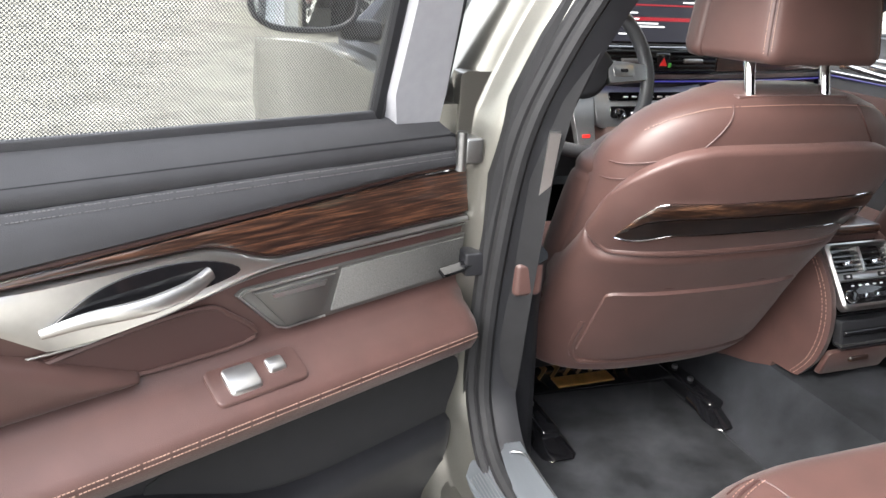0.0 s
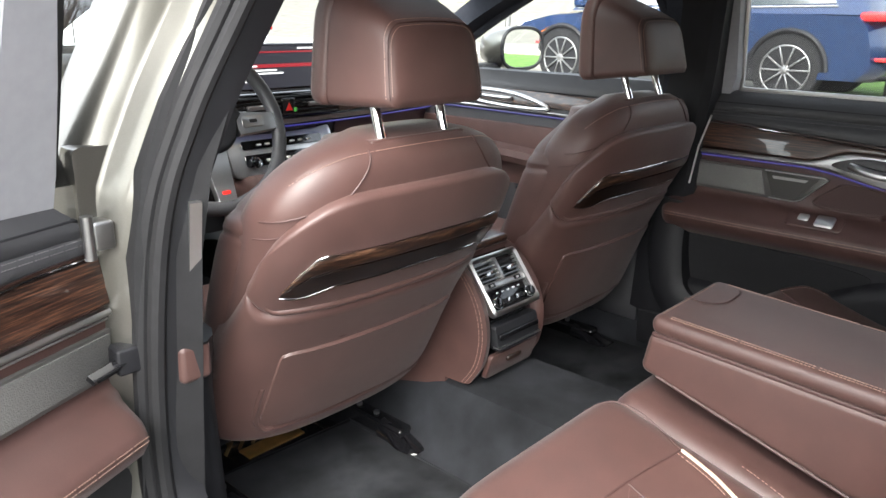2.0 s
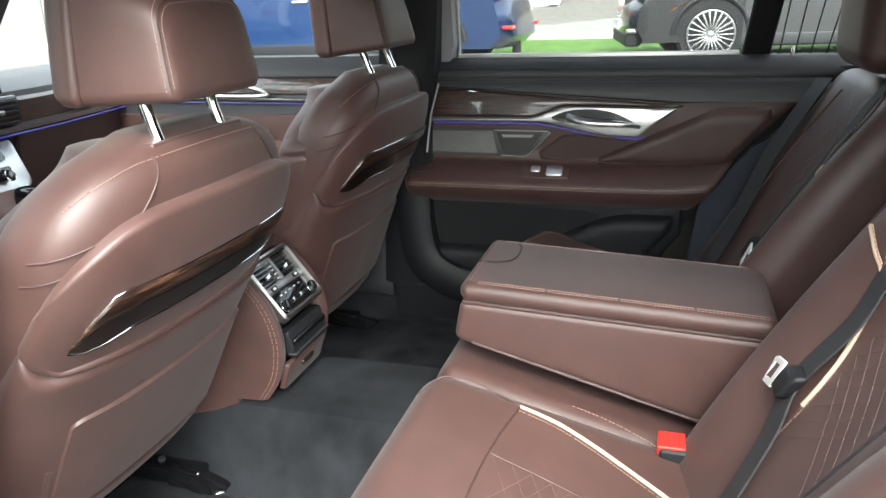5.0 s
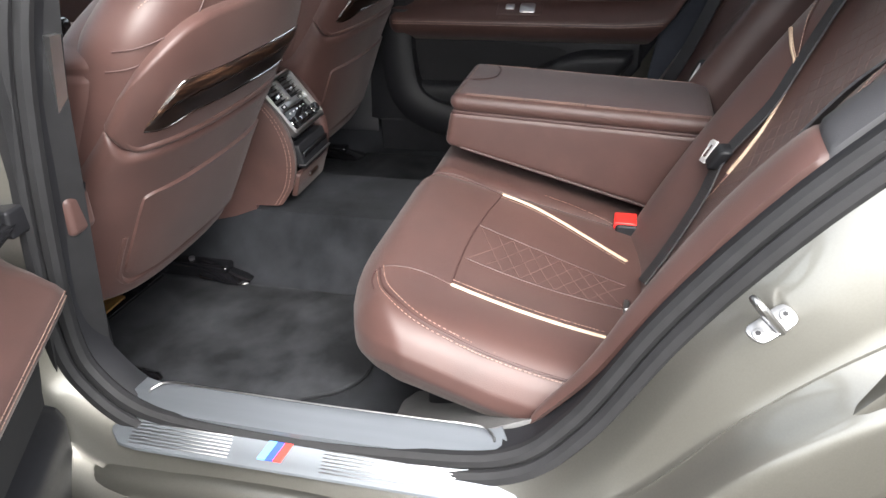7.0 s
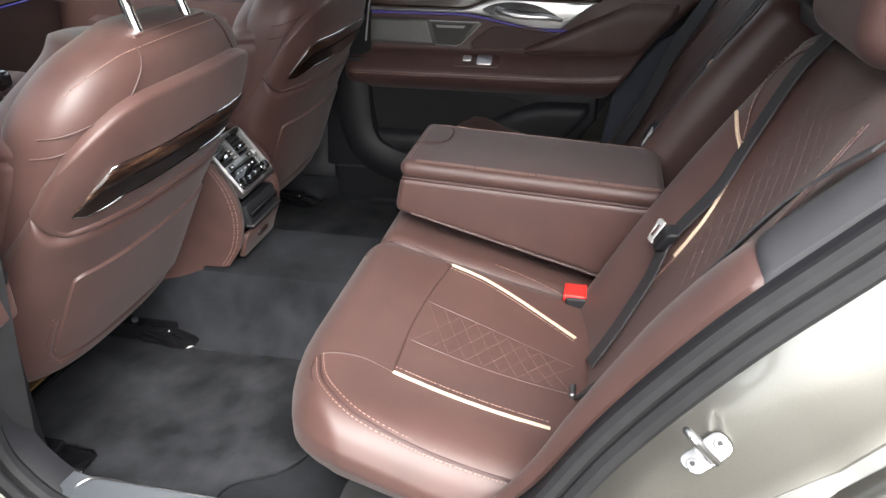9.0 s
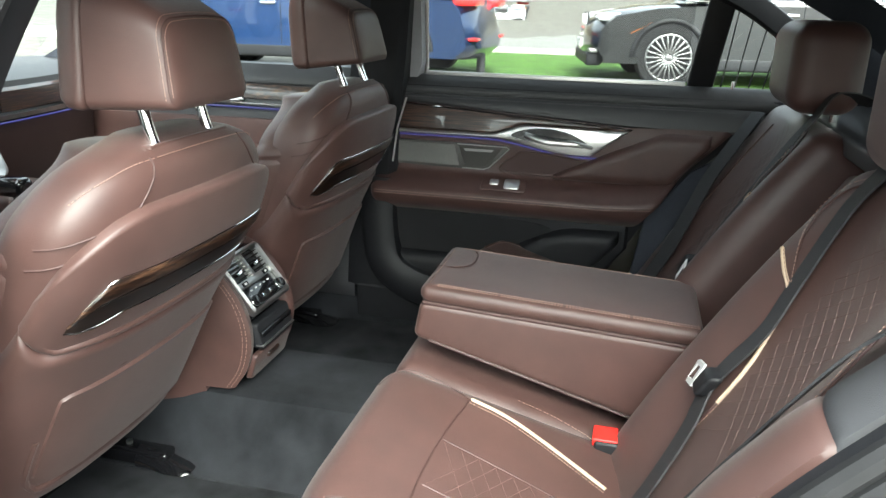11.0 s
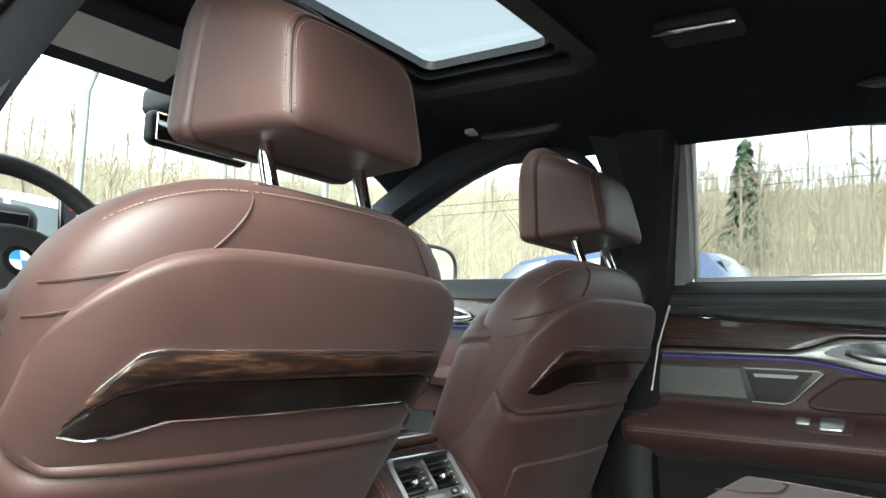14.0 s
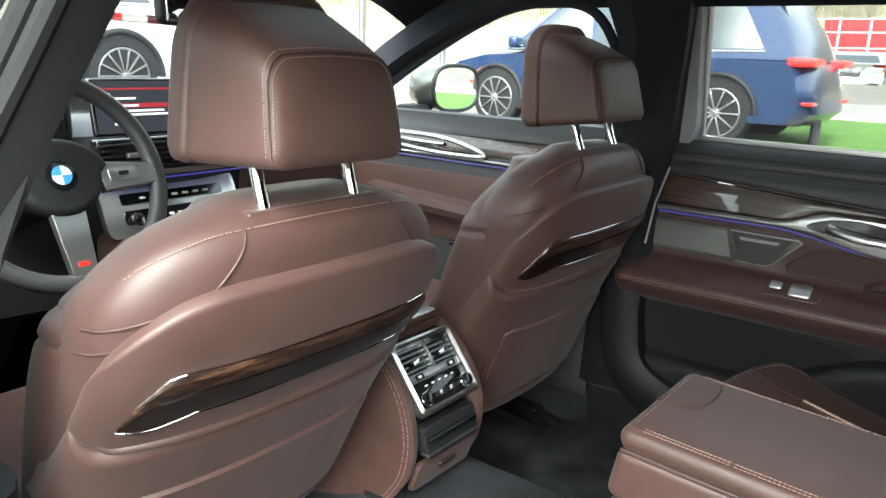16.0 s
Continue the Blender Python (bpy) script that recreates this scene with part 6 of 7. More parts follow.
scr = thing("display_screen", "wide lit display showing dark menu with red lines", "screen")
part("bezel", rbox(-0.205, 0.125, 1.745, 1.76, 1.025, 1.145, 0.006, 3, fn=lambda p: p + Vector((0, 0.15 * (p.z - 1.08), 0))), GLOSS_BLACK, scr)
sface = lambda a, b, d: Vector((a, 1.7445 - d + 0.15 * (b - 1.08), b))
part("panel", slab(round_rect(0.315, 0.108, 0.003, 2, -0.04, 1.085), 0.0006, sface, 0.0), glow_mat("screen_dark", (0.01, 0.01, 0.016), 0.3), scr)
red = glow_mat("screen_red", (0.20, 0.006, 0.012), 0.30)
wht = glow_mat("screen_white", (0.6, 0.6, 0.6), 0.35)
part("menu_band", slab(round_rect(0.30, 0.004, 0.001, 2, -0.04, 1.123), 0.0012, sface, 0.0), red, scr)
part("menu_band", slab(round_rect(0.26, 0.009, 0.001, 2, -0.05, 1.088), 0.0012, sface, 0.0), red, scr)
for k, (w, x, z) in enumerate(((0.05, -0.14, 1.103), (0.06, -0.14, 1.088), (0.12, -0.11, 1.077), (0.14, -0.10, 1.069), (0.05, -0.145, 1.050), (0.07, 0.06, 1.132), (0.012, -0.178, 1.112))):
    part("text_bar", slab(round_rect(w, 0.004, 0.0008, 2, x + 0.01, z), 0.0017, sface, 0.0), wht, scr)

wh = thing("steering_wheel", "black leather steering wheel with silver spokes", "steering wheel")
wm = pose(-0.395, 1.52, 0.985, 90 - 24, 0, 0)
wp = lambda a, b, d: wm @ Vector((a, b, d))
part("rim", sweep([wp(0.187 * math.cos(t), 0.187 * math.sin(t), 0) for t in [2 * math.pi * i / 48 for i in range(48)]], circle(0.0165, 10), up=wm.to_3x3() @ Vector((0, 0, 1)), closed=True), GREY_LEATHER, wh)
part("hub", slab([(0.085 * math.cos(t) * (1.1 if math.sin(t) > 0 else 0.9), 0.07 * math.sin(t)) for t in [2 * math.pi * i / 28 for i in range(28)]], 0.03, lambda a, b, d: wp(a, b, d - 0.01), 0.015, 4), BLACK_PLASTIC, wh)
for sx in (-1, 1):
    part("spoke", slab([(sx * 0.07, 0.022), (sx * 0.178, 0.012), (sx * 0.178, -0.026), (sx * 0.075, -0.034)], 0.018, lambda a, b, d: wp(a, b, d - 0.006), 0.004), ALU, wh, "silver spoke with buttons")
    part("spoke_buttons", slab(round_rect(0.055, 0.026, 0.006, 3, sx * 0.115, -0.005), 0.004, lambda a, b, d: wp(a, b, d + 0.011), 0.001), GLOSS_BLACK if sx < 0 else ALU, wh)
    part("spoke_mark", slab(round_rect(0.02, 0.008, 0.002, 3, sx * 0.115, -0.004), 0.0055, lambda a, b, d: wp(a, b, d + 0.011), 0.001), BLACK_PLASTIC, wh)
part("lower_spoke", slab([(-0.030, -0.06), (0.030, -0.06), (0.022, -0.178), (-0.022, -0.178)], 0.016, lambda a, b, d: wp(a, b, d - 0.006), 0.003), ALU, wh)
part("spoke_tag", slab(round_rect(0.02, 0.008, 0.001, 2, 0.0, -0.155), 0.002, lambda a, b, d: wp(a, b, d + 0.010), 0.0005, 1), RED, wh)
badge = part("badge_ring", slab([(0.026 * math.cos(t), 0.026 * math.sin(t)) for t in [2 * math.pi * i / 28 for i in range(28)]], 0.004, lambda a, b, d: wp(a, b, d + 0.019), 0.001), GLOSS_BLACK, wh)
for i in range(4):
    a0 = math.pi / 2 * i
    part("badge_quarter", slab([(0, 0)] + [(0.017 * math.cos(a0 + math.pi / 2 * k / 6), 0.017 * math.sin(a0 + math.pi / 2 * k / 6)) for k in range(7)], 0.0012, lambda a, b, d: wp(a, b, d + 0.0232), 0.0001, 1), WHITE_P if i % 2 == 0 else mat("badge_blue", (0.05, 0.25, 0.65), 0.3) if i == 1 else bpy.data.materials["badge_blue"], badge)
part("column", tube([wp(0, 0, -0.01), wp(0, 0.01, -0.30)], 0.05, 14), BLACK_PLASTIC, wh)
cl = thing("instrument_cluster", "black instrument hood behind the steering wheel", "instruments")
part("hood", rbox(-0.56, -0.22, 1.78, 1.90, 1.0, 1.125, 0.03, 4), BLACK_PLASTIC, cl)
part("cluster_screen", rbox(-0.53, -0.25, 1.772, 1.785, 1.02, 1.105, 0.004, 2), GLOSS_BLACK, cl)
gs = thing("gear_selector", "black and chrome gear selector on the console", "gear lever")
part("knob", rbox(-0.045, 0.0, 1.52, 1.60, 0.80, 0.845, 0.016, 4), GLOSS_BLACK, gs)
part("stem", rbox(-0.035, -0.01, 1.545, 1.575, 0.74, 0.81, 0.01, 3), CHROME, gs)

ws = thing("windscreen", "clear windscreen", "windscreen", kind="structure")
g = part("glass", loft([[Vector((x, y0 + 0.10 * (1 - (x / 0.75) ** 2), z)) for x in [-0.75 * k + 1.5 * k * i / 12 for i in range(13)]] for k, y0, z in ((1.0, 2.20, 1.0), (0.9, 1.90, 1.2), (0.80, 1.55, 1.41))], cap=False, closed=False), GLASS, ws)
g.visible_shadow = False
rw = thing("rear_window", "rear window glass", "rear window", kind="structure")
g = part("glass", loft([[Vector((x, -0.72 - 0.35 * t, 1.30 - 0.32 * t)) for x in (-0.6, 0, 0.6)] for t in (0, 1)], cap=False, closed=False), GLASS_DARK, rw)
g.visible_shadow = False
part("bonnet", loft([[Vector((x, y, z - 0.06 * (x / 0.85) ** 2)) for x in [-0.88 + 1.76 * i / 10 for i in range(11)]] for y, z in ((2.25, 0.99), (2.7, 0.95), (3.2, 0.88), (3.55, 0.74))], cap=False, closed=False), PAINT, car)
part("boot_wall", rbox(-0.75, 0.75, -1.15, -0.85, 0.3, 1.0, 0.03, 2), HEADLINER, car)
part("underbody", rbox(-0.85, 0.85, -1.15, 3.4, 0.15, 0.26, 0.02, 2), BLACK_PLASTIC, car)
part("quarter_skin", slab([(-0.20, 0.98), (-0.05, 0.86), (0.08, 0.72), (0.18, 0.58), (0.28, 0.42), (0.36, 0.34), (0.1, 0.30), (-1.2, 0.30), (-1.2, 1.02), (-0.4, 1.06)], 0.03, lambda a, b, t: Vector((-0.865 - t, a - 0.13, b - 0.03)), 0.01), PAINT, car, "painted quarter panel")
part("boot", rbox(-0.88, 0.88, -1.62, -1.08, 0.30, 1.00, 0.11, 5, (4, 2, 3)), PAINT, car, "painted boot and rear bumper")
part("nose", rbox(-0.88, 0.88, 3.40, 3.80, 0.24, 0.78, 0.13, 5, (4, 2, 3)), PAINT, car, "painted front bumper")
for sx in (-1, 1):
    for y in (-0.42, 2.72):
        ring = [2 * math.pi * i / 36 for i in range(36)]
        tyre = part("tyre", loft([[Vector((sx * o, y + r * math.cos(t), 0.36 + r * math.sin(t))) for t in ring] for o, r in ((0.62, 0.27), (0.625, 0.34), (0.65, 0.36), (0.83, 0.36), (0.852, 0.345), (0.858, 0.27))]), RUBBER, car, "black tyre")
        part("rim", loft([[Vector((sx * o, y + r * math.cos(t), 0.36 + r * math.sin(t))) for t in ring] for o, r in ((0.80, 0.26), (0.856, 0.26), (0.850, 0.06))]), STEEL, tyre, "alloy rim")

# ---- outside ----
ASPHALT = mat("grey_asphalt", (0.125, 0.119, 0.104), 0.9, grain=0.22, bump=0.3, scale=2.5, spec=0.2, bump_scale=120)
GRASS = mat("spring_grass", (0.07, 0.135, 0.03), 0.9, grain=0.35, bump=0.5, scale=6, spec=0.15, bump_scale=60)
CONCRETE = mat("pale_concrete", (0.45, 0.43, 0.38), 0.85, grain=0.12, bump=0.2, scale=8)
def lot(x, y):
    """Height of the ground: level under the car, rising gently to the right and ahead."""
    return min(0.42, 0.035 * max(0.0, x - 0.5)) + min(0.75, 0.075 * max(0.0, y - 1.5)) * (1 - min(1.0, max(0.0, (x - 3.5) / 5.0))) + min(1.75, 0.11 * max(0.0, math.hypot(x, y) - 25))


bm = bmesh.new()
gx = [-400, -120, -40, -15, -6, -2, 0, 1, 2, 3, 4, 5, 6, 7, 8, 9, 10, 12, 14, 17, 25, 40, 80, 160, 400]
gy = [-400, -120, -40, -12, -4, 0, 1, 2, 3, 4, 5, 6, 7, 8, 9, 10, 11, 12, 13, 16, 22, 40, 90, 200, 400]
vv = [[bm.verts.new((x, y, lot(x, y))) for y in gy] for x in gx]
for i in range(len(gx) - 1):
    for j in range(len(gy) - 1):
        bm.faces.new((vv[i][j], vv[i + 1][j], vv[i + 1][j + 1], vv[i][j + 1]))
tagged(part("ground", bm, ASPHALT), "pale grey asphalt of the car park", "ground", kind="structure")
tagged(part("grass_strip", rbox(9.15, 12.5, -30, 3.4, 0.2, 0.44, 0.03, 2, (4, 8, 1), lambda p: Vector((p.x, p.y, p.z + lot(p.x, p.y) - 0.42 + 0.01))), GRASS), "bright green grass verge beside the car park", "grass", kind="structure")
tagged(part("kerb", rbox(12.5, 12.75, -40, 60, 0.2, 0.53, 0.03, 2), CONCRETE), "pale concrete kerb along the road", "kerb", kind="structure")
tagged(part("road", rbox(12.75, 24, -120, 150, 0.2, 0.432, 0.005, 1), mat("road_asphalt", (0.17, 0.166, 0.155), 0.9, grain=0.15, scale=1.5)), "grey road beyond the verge", "road", kind="structure")


def vehicle(label, paint, place, L=5.0, W=1.95, H=1.78, spokes=20):
    """A parked sport utility vehicle, nose towards +y of its own frame."""
    v = thing("parked_car", label, "car", "parked cars")
    half = W / 2
    # body side profile, lower hull
    lower = [(-0.50, 0.42), (-0.495, 0.62), (-0.48, 0.92), (-0.46, 1.02), (-0.10, 1.06), (0.20, 1.05), (0.36, 1.00), (0.46, 0.90), (0.495, 0.70), (0.50, 0.45), (0.48, 0.28), (-0.47, 0.28)]
    rings = []
    for s in [-1 + 2 * i / 14 for i in range(15)]:
        k = 1 - 0.055 * abs(s) ** 4
        tuck = 0.04 * abs(s) ** 6
        rings.append([Vector((s * half, yy * L * k, zz * H / 1.78 - (0.05 * abs(s) ** 3 if zz > 0.8 else 0) + tuck * (0.5 if zz < 0.5 else 0))) for yy, zz in lower])
    body = part("body", loft(rings), paint, v, sharp=50)
    # cabin with glass
    hz = H
    roofl = [(-0.47, 1.00), (-0.44, 1.35), (-0.38, hz - 0.06), (-0.20, hz), (0.02, hz - 0.01), (0.12, hz - 0.08), (0.29, 1.03)]
    rings = []
    for s in [-1 + 2 * i / 10 for i in range(11)]:
        rings.append([Vector((s * (half * (0.965 - 0.20 * max(0, (zz - 1.0) / 0.78))), yy * L * (1 - 0.03 * abs(s) ** 3), zz - (0.03 * abs(s) ** 3 if zz > 1.5 else 0))) for yy, zz in roofl])
    part("cabin", loft(rings), paint, v, sharp=40)
    tint = bpy.data.materials.get("car_window") or mat("car_window", (0.035, 0.045, 0.05), 0.05, coat=0.5)
    side = lambda sx, y, z: Vector((sx * (half * (0.965 - 0.20 * max(0, (z - 1.0) / 0.78)) + 0.006), y * L * 0.972, z))
    for sx in (-1, 1):
        for o in ([(0.255, 1.09), (0.125, hz - 0.17), (0.045, hz - 0.11), (0.03, 1.09)], [(0.02, 1.09), (0.035, hz - 0.11), (-0.14, hz - 0.11), (-0.155, 1.09)], [(-0.17, 1.09), (-0.155, hz - 0.11), (-0.33, hz - 0.15), (-0.395, 1.12)]):
            w = part("side_window", slab([(a, b) for a, b in o], 0.01, lambda a, b, d: side(sx, a, b) + Vector((sx * (d - 0.006), 0, 0)), 0.002, 1), tint, v)
        part("window_line", tube([side(sx, a, b) for a, b in ((0.27, 1.06), (0.0, 1.06), (-0.40, 1.09))], 0.012, 6), CHROME, v)
        part("sill_cladding", rbox(min(sx * half * 0.9, sx * (half + 0.005)), max(sx * half * 0.9, sx * (half + 0.005)), -0.27 * L, 0.27 * L, 0.24, 0.40, 0.03, 2), BLACK_PLASTIC, v)
        part("crease", tube([Vector((sx * (half * 0.985), y, z)) for y, z in ((-0.42 * L, 0.90), (0, 0.88), (0.40 * L, 0.86))], 0.012, 6), paint, v)
        for y in (0.04, -0.17):
            part("door_handle", rbox(min(sx * (half - 0.01), sx * (half + 0.03)), max(sx * (half - 0.01), sx * (half + 0.03)), y * L - 0.11, y * L + 0.11, 0.90, 0.935, 0.012, 2), CHROME, v)
            part("door_gap", tube([Vector((sx * half * 1.0, y * L - 0.17, z)) for z in (0.40, 1.05)], 0.006, 5, up=(0, 1, 0)), BLACK_PLASTIC, v)
        mr = part("door_mirror", rbox(min(sx * (half - 0.02), sx * (half + 0.22)), max(sx * (half - 0.02), sx * (half + 0.22)), 0.22 * L, 0.22 * L + 0.14, 1.06, 1.22, 0.05, 3), paint, v)
        tail = bpy.data.materials.get("tail_lamp_red") or mat("tail_lamp_red", (0.75, 0.02, 0.02), 0.15, coat=0.6)
        part("tail_light", rbox(min(sx * half * 0.45, sx * (half * 0.985)), max(sx * half * 0.45, sx * (half * 0.985)), -0.492 * L, -0.435 * L, 0.93, 1.03, 0.03, 3), tail, v, "red tail light")
        part("reflector", rbox(min(sx * half * 0.7, sx * (half * 0.94)), max(sx * half * 0.7, sx * (half * 0.94)), -0.497 * L, -0.47 * L, 0.52, 0.56, 0.01, 2), tail, v)
        part("headlight", rbox(min(sx * half * 0.45, sx * half * 0.93), max(sx * half * 0.45, sx * half * 0.93), 0.42 * L, 0.475 * L, 0.80, 0.90, 0.03, 3), bpy.data.materials.get("headlamp_lens") or mat("headlamp_lens", (0.6, 0.62, 0.63), 0.1, coat=0.8), v)
        part("marker_light", rbox(min(sx * half * 0.955, sx * half * 1.0), max(sx * half * 0.955, sx * half * 1.0), 0.345 * L, 0.40 * L, 0.72, 0.76, 0.01, 2, fn=lambda p: p + Vector((0, 0, 0.5 * (0.37 * L - p.y)))), bpy.data.materials.get("amber_plastic") or mat("amber_plastic", (0.8, 0.2, 0.02), 0.3), v)
        part("bumper_strip", rbox(min(sx * half * 0.5, sx * half * 0.95), max(sx * half * 0.5, sx * half * 0.95), 0.455 * L, 0.492 * L, 0.42, 0.47, 0.015, 2), ALU, v)
        for y in (-0.30, 0.305):
            cx, cz, R = sx * (half - 0.10), 0.385, 0.385
            ty = part("tyre", loft([[Vector((cx + sx * o, y * L + r * math.cos(t), cz + r * math.sin(t))) for t in [2 * math.pi * i / 40 for i in range(40)]] for o, r in ((-0.12, 0.28), (-0.13, 0.36), (-0.10, 0.385), (0.08, 0.385), (0.105, 0.365), (0.11, 0.30), (0.085, 0.275))]), RUBBER, v, "black tyre")
            part("arch", tube([Vector((sx * (half * 0.995), y * L + 0.44 * math.cos(t), cz + 0.44 * math.sin(t))) for t in [math.pi * i / 16 for i in range(17)]], 0.035, 8, up=(1, 0, 0)), BLACK_PLASTIC, v)
            part("arch_shadow", loft([[Vector((cx + sx * o, y * L + 0.43 * math.cos(t), cz + 0.43 * math.sin(t))) for t in [math.pi * i / 16 for i in range(17)]] for o in (0.099, 0.1015)]), BLACK_PLASTIC, v)
            rim = part("rim", sweep([Vector((cx + sx * 0.10, y * L + 0.275 * math.cos(t), cz + 0.275 * math.sin(t))) for t in [2 * math.pi * i / 36 for i in range(36)]], circle(0.014, 8), up=(1, 0, 0), closed=True), STEEL, ty, "bright alloy rim")
            part("brake_shadow", loft([[Vector((cx + sx * o, y * L + 0.27 * math.cos(t), cz + 0.27 * math.sin(t))) for t in [2 * math.pi * i / 30 for i in range(30)]] for o in (0.098, 0.1035)]), BLACK_PLASTIC, ty)
            bm = bmesh.new()
            for k in range(spokes):
                t = 2 * math.pi * k / spokes
                c, s_ = math.cos(t), math.sin(t)
                sp = rbox(-0.015, 0.015, 0.04, 0.27, -0.010, 0.010, 0.004, 1)
                bmesh.ops.transform(sp, matrix=Matrix.Translation((cx + sx * 0.112, y * L, cz)) @ Matrix(((1, 0, 0, 0), (0, c, -s_, 0), (0, s_, c, 0), (0, 0, 0, 1))), verts=sp.verts)
                bm = join(bm, sp)
            part("spokes", bm, STEEL, ty)
            part("hub_cap", loft([[Vector((cx + sx * o, y * L + r * math.cos(t), cz + r * math.sin(t))) for t in [2 * math.pi * i / 16 for i in range(16)]] for o, r in ((0.06, 0.06), (0.118, 0.06), (0.13, 0.03))]), STEEL, ty)
    part("rear_window", slab([(-0.80 * half * 0.9, 1.12), (0.80 * half * 0.9, 1.12), (0.66 * half, hz - 0.14), (-0.66 * half, hz - 0.14)], 0.01, lambda a, b, d: Vector((a, -0.462 * L + (b - 1.0) * 0.10 * L / 0.9 * 0.95 - d, b)), 0.002, 1), tint, v)
    part("windscreen", slab([(-0.82 * half, 1.08), (0.82 * half, 1.08), (0.68 * half, hz - 0.13), (-0.68 * half, hz - 0.13)], 0.01, lambda a, b, d: Vector((a, 0.285 * L - (b - 1.05) * 0.17 * L / 0.65 + d, b)), 0.002, 1), tint, v)
    gr = part("grille", slab(round_rect(0.62, 0.36, 0.08, 4, 0, 0.72), 0.03, lambda a, b, d: Vector((a, 0.485 * L + d, b)), 0.01), BLACK_PLASTIC, v)
    for k in range(15):
        x = -0.28 + 0.04 * k
        if abs(x) > 0.015:
            part("grille_bar", rbox(x - 0.007, x + 0.007, 0.485 * L + 0.025, 0.485 * L + 0.045, 0.56, 0.88, 0.004, 1), CHROME, gr)
    part("front_bumper", rbox(-half * 0.9, half * 0.9, 0.46 * L, 0.497 * L, 0.26, 0.42, 0.03, 2), BLACK_PLASTIC, v)
    part("plate_holder", rbox(-0.26, 0.26, 0.495 * L, 0.503 * L, 0.46, 0.57, 0.003, 1), WHITE_P, v)
    v.matrix_world = place
    return v


vehicle("dark blue sport utility car parked beyond the lane", mat("deep_blue_paint", (0.007, 0.026, 0.085), 0.25, 0.4, coat=0.9, grain=0.05, scale=200), pose(8.95, 4.68, 0.30, 0, 0, -1), L=5.15, H=1.80, spokes=10)
vehicle("black sport utility car parked on the far verge", mat("black_paint", (0.012, 0.013, 0.015), 0.25, 0.2, coat=0.9, grain=0.05, scale=200), pose(9.75, -1.55, 0.30, 0, 0, 9), L=5.15, H=1.80, spokes=22)
vehicle("white sport utility car parked across the lane ahead", mat("white_paint", (0.72, 0.73, 0.74), 0.3, 0.0, coat=0.9, grain=0.02, scale=200), pose(1.8, 8.5, 0.52, 0, 0, 91), L=4.6, H=1.66, spokes=14)
vehicle("silver car far off by the building", mat("silver_paint", (0.55, 0.56, 0.57), 0.3, 0.6, coat=0.8, grain=0.03, scale=200), pose(30, 5.6, 0.42, 0, 0, 96), L=4.6, H=1.46, spokes=10)
vehicle("white car far off by the building", bpy.data.materials["white_paint"], pose(36, 12.5, 0.42, 0, 0, 75), L=4.6, H=1.5, spokes=10)

bo = thing("bollard", "dark grey bollard at the edge of the grass", "bollard")
part("post", loft([[Vector((9.1 + r * c[0], 2.30 + r * c[1], 0.29 + z)) for c in circle(1, 14)] for r, z in ((0.06, 0.0), (0.06, 0.70), (0.055, 0.73), (0.03, 0.75))]), mat("bollard_grey", (0.05, 0.05, 0.055), 0.6), bo)

TRUNK = mat("bare_bark", (0.16, 0.13, 0.10), 0.9, grain=0.3, bump=0.4, scale=8)
TWIGS = mat("bare_twigs", (0.17, 0.15, 0.11), 0.9, grain=0.25, scale=3)
NEEDLES = mat("dark_needles", (0.035, 0.06, 0.03), 0.9, grain=0.4, scale=6)
rng = random.Random(4)


def bare_tree(x, y, h, spread):
    """A leafless tree: trunk, limbs and many fine twigs."""
    t = thing("tree", "bare leafless tree on the far slope", "tree", "bare trees", at=(x, y, 0))
    bm = tube(smooth_path([(0, 0, -0.2), (0.1, 0.05, h * 0.35), (-0.1, 0.1, h * 0.7), (0, 0, h)], 3), 0.009 * h, 6, up=(0, 1, 0))
    part("trunk", bm, TRUNK, t)
    tw = bmesh.new()
    for i in range(34):
        z = h * (0.25 + 0.7 * rng.random())
        a = rng.random() * 6.28
        ln = spread * (0.4 + 0.6 * rng.random()) * (1.15 - z / h)
        e = Vector((math.cos(a) * ln, math.sin(a) * ln, z + ln * (0.6 + 0.5 * rng.random())))
        tw = join(tw, tube([Vector((0, 0, z)), Vector((0, 0, z)).lerp(e, 0.5) + Vector((0, 0, 0.1 * ln)), e], 0.006 * h * 0.5, 4, up=(0.3, 0.2, 0.9)))
        for j in range(5):
            s = Vector((0, 0, z)).lerp(e, 0.4 + 0.6 * rng.random())
            q = s + Vector((rng.uniform(-1, 1), rng.uniform(-1, 1), rng.uniform(0.1, 1.2))) * 0.35 * ln
            tw = join(tw, tube([s, s.lerp(q, 0.5) + Vector((0.04, 0, 0.05)), q], 0.0022 * h * 0.5, 3, up=(0.3, 0.2, 0.9)))
    part("crown", tw, TWIGS, t)
    return t


def hill(r):
    return 2.1 + 21.0 * max(0.0, min(1.0, (r - 52) / 60)) ** 0.9


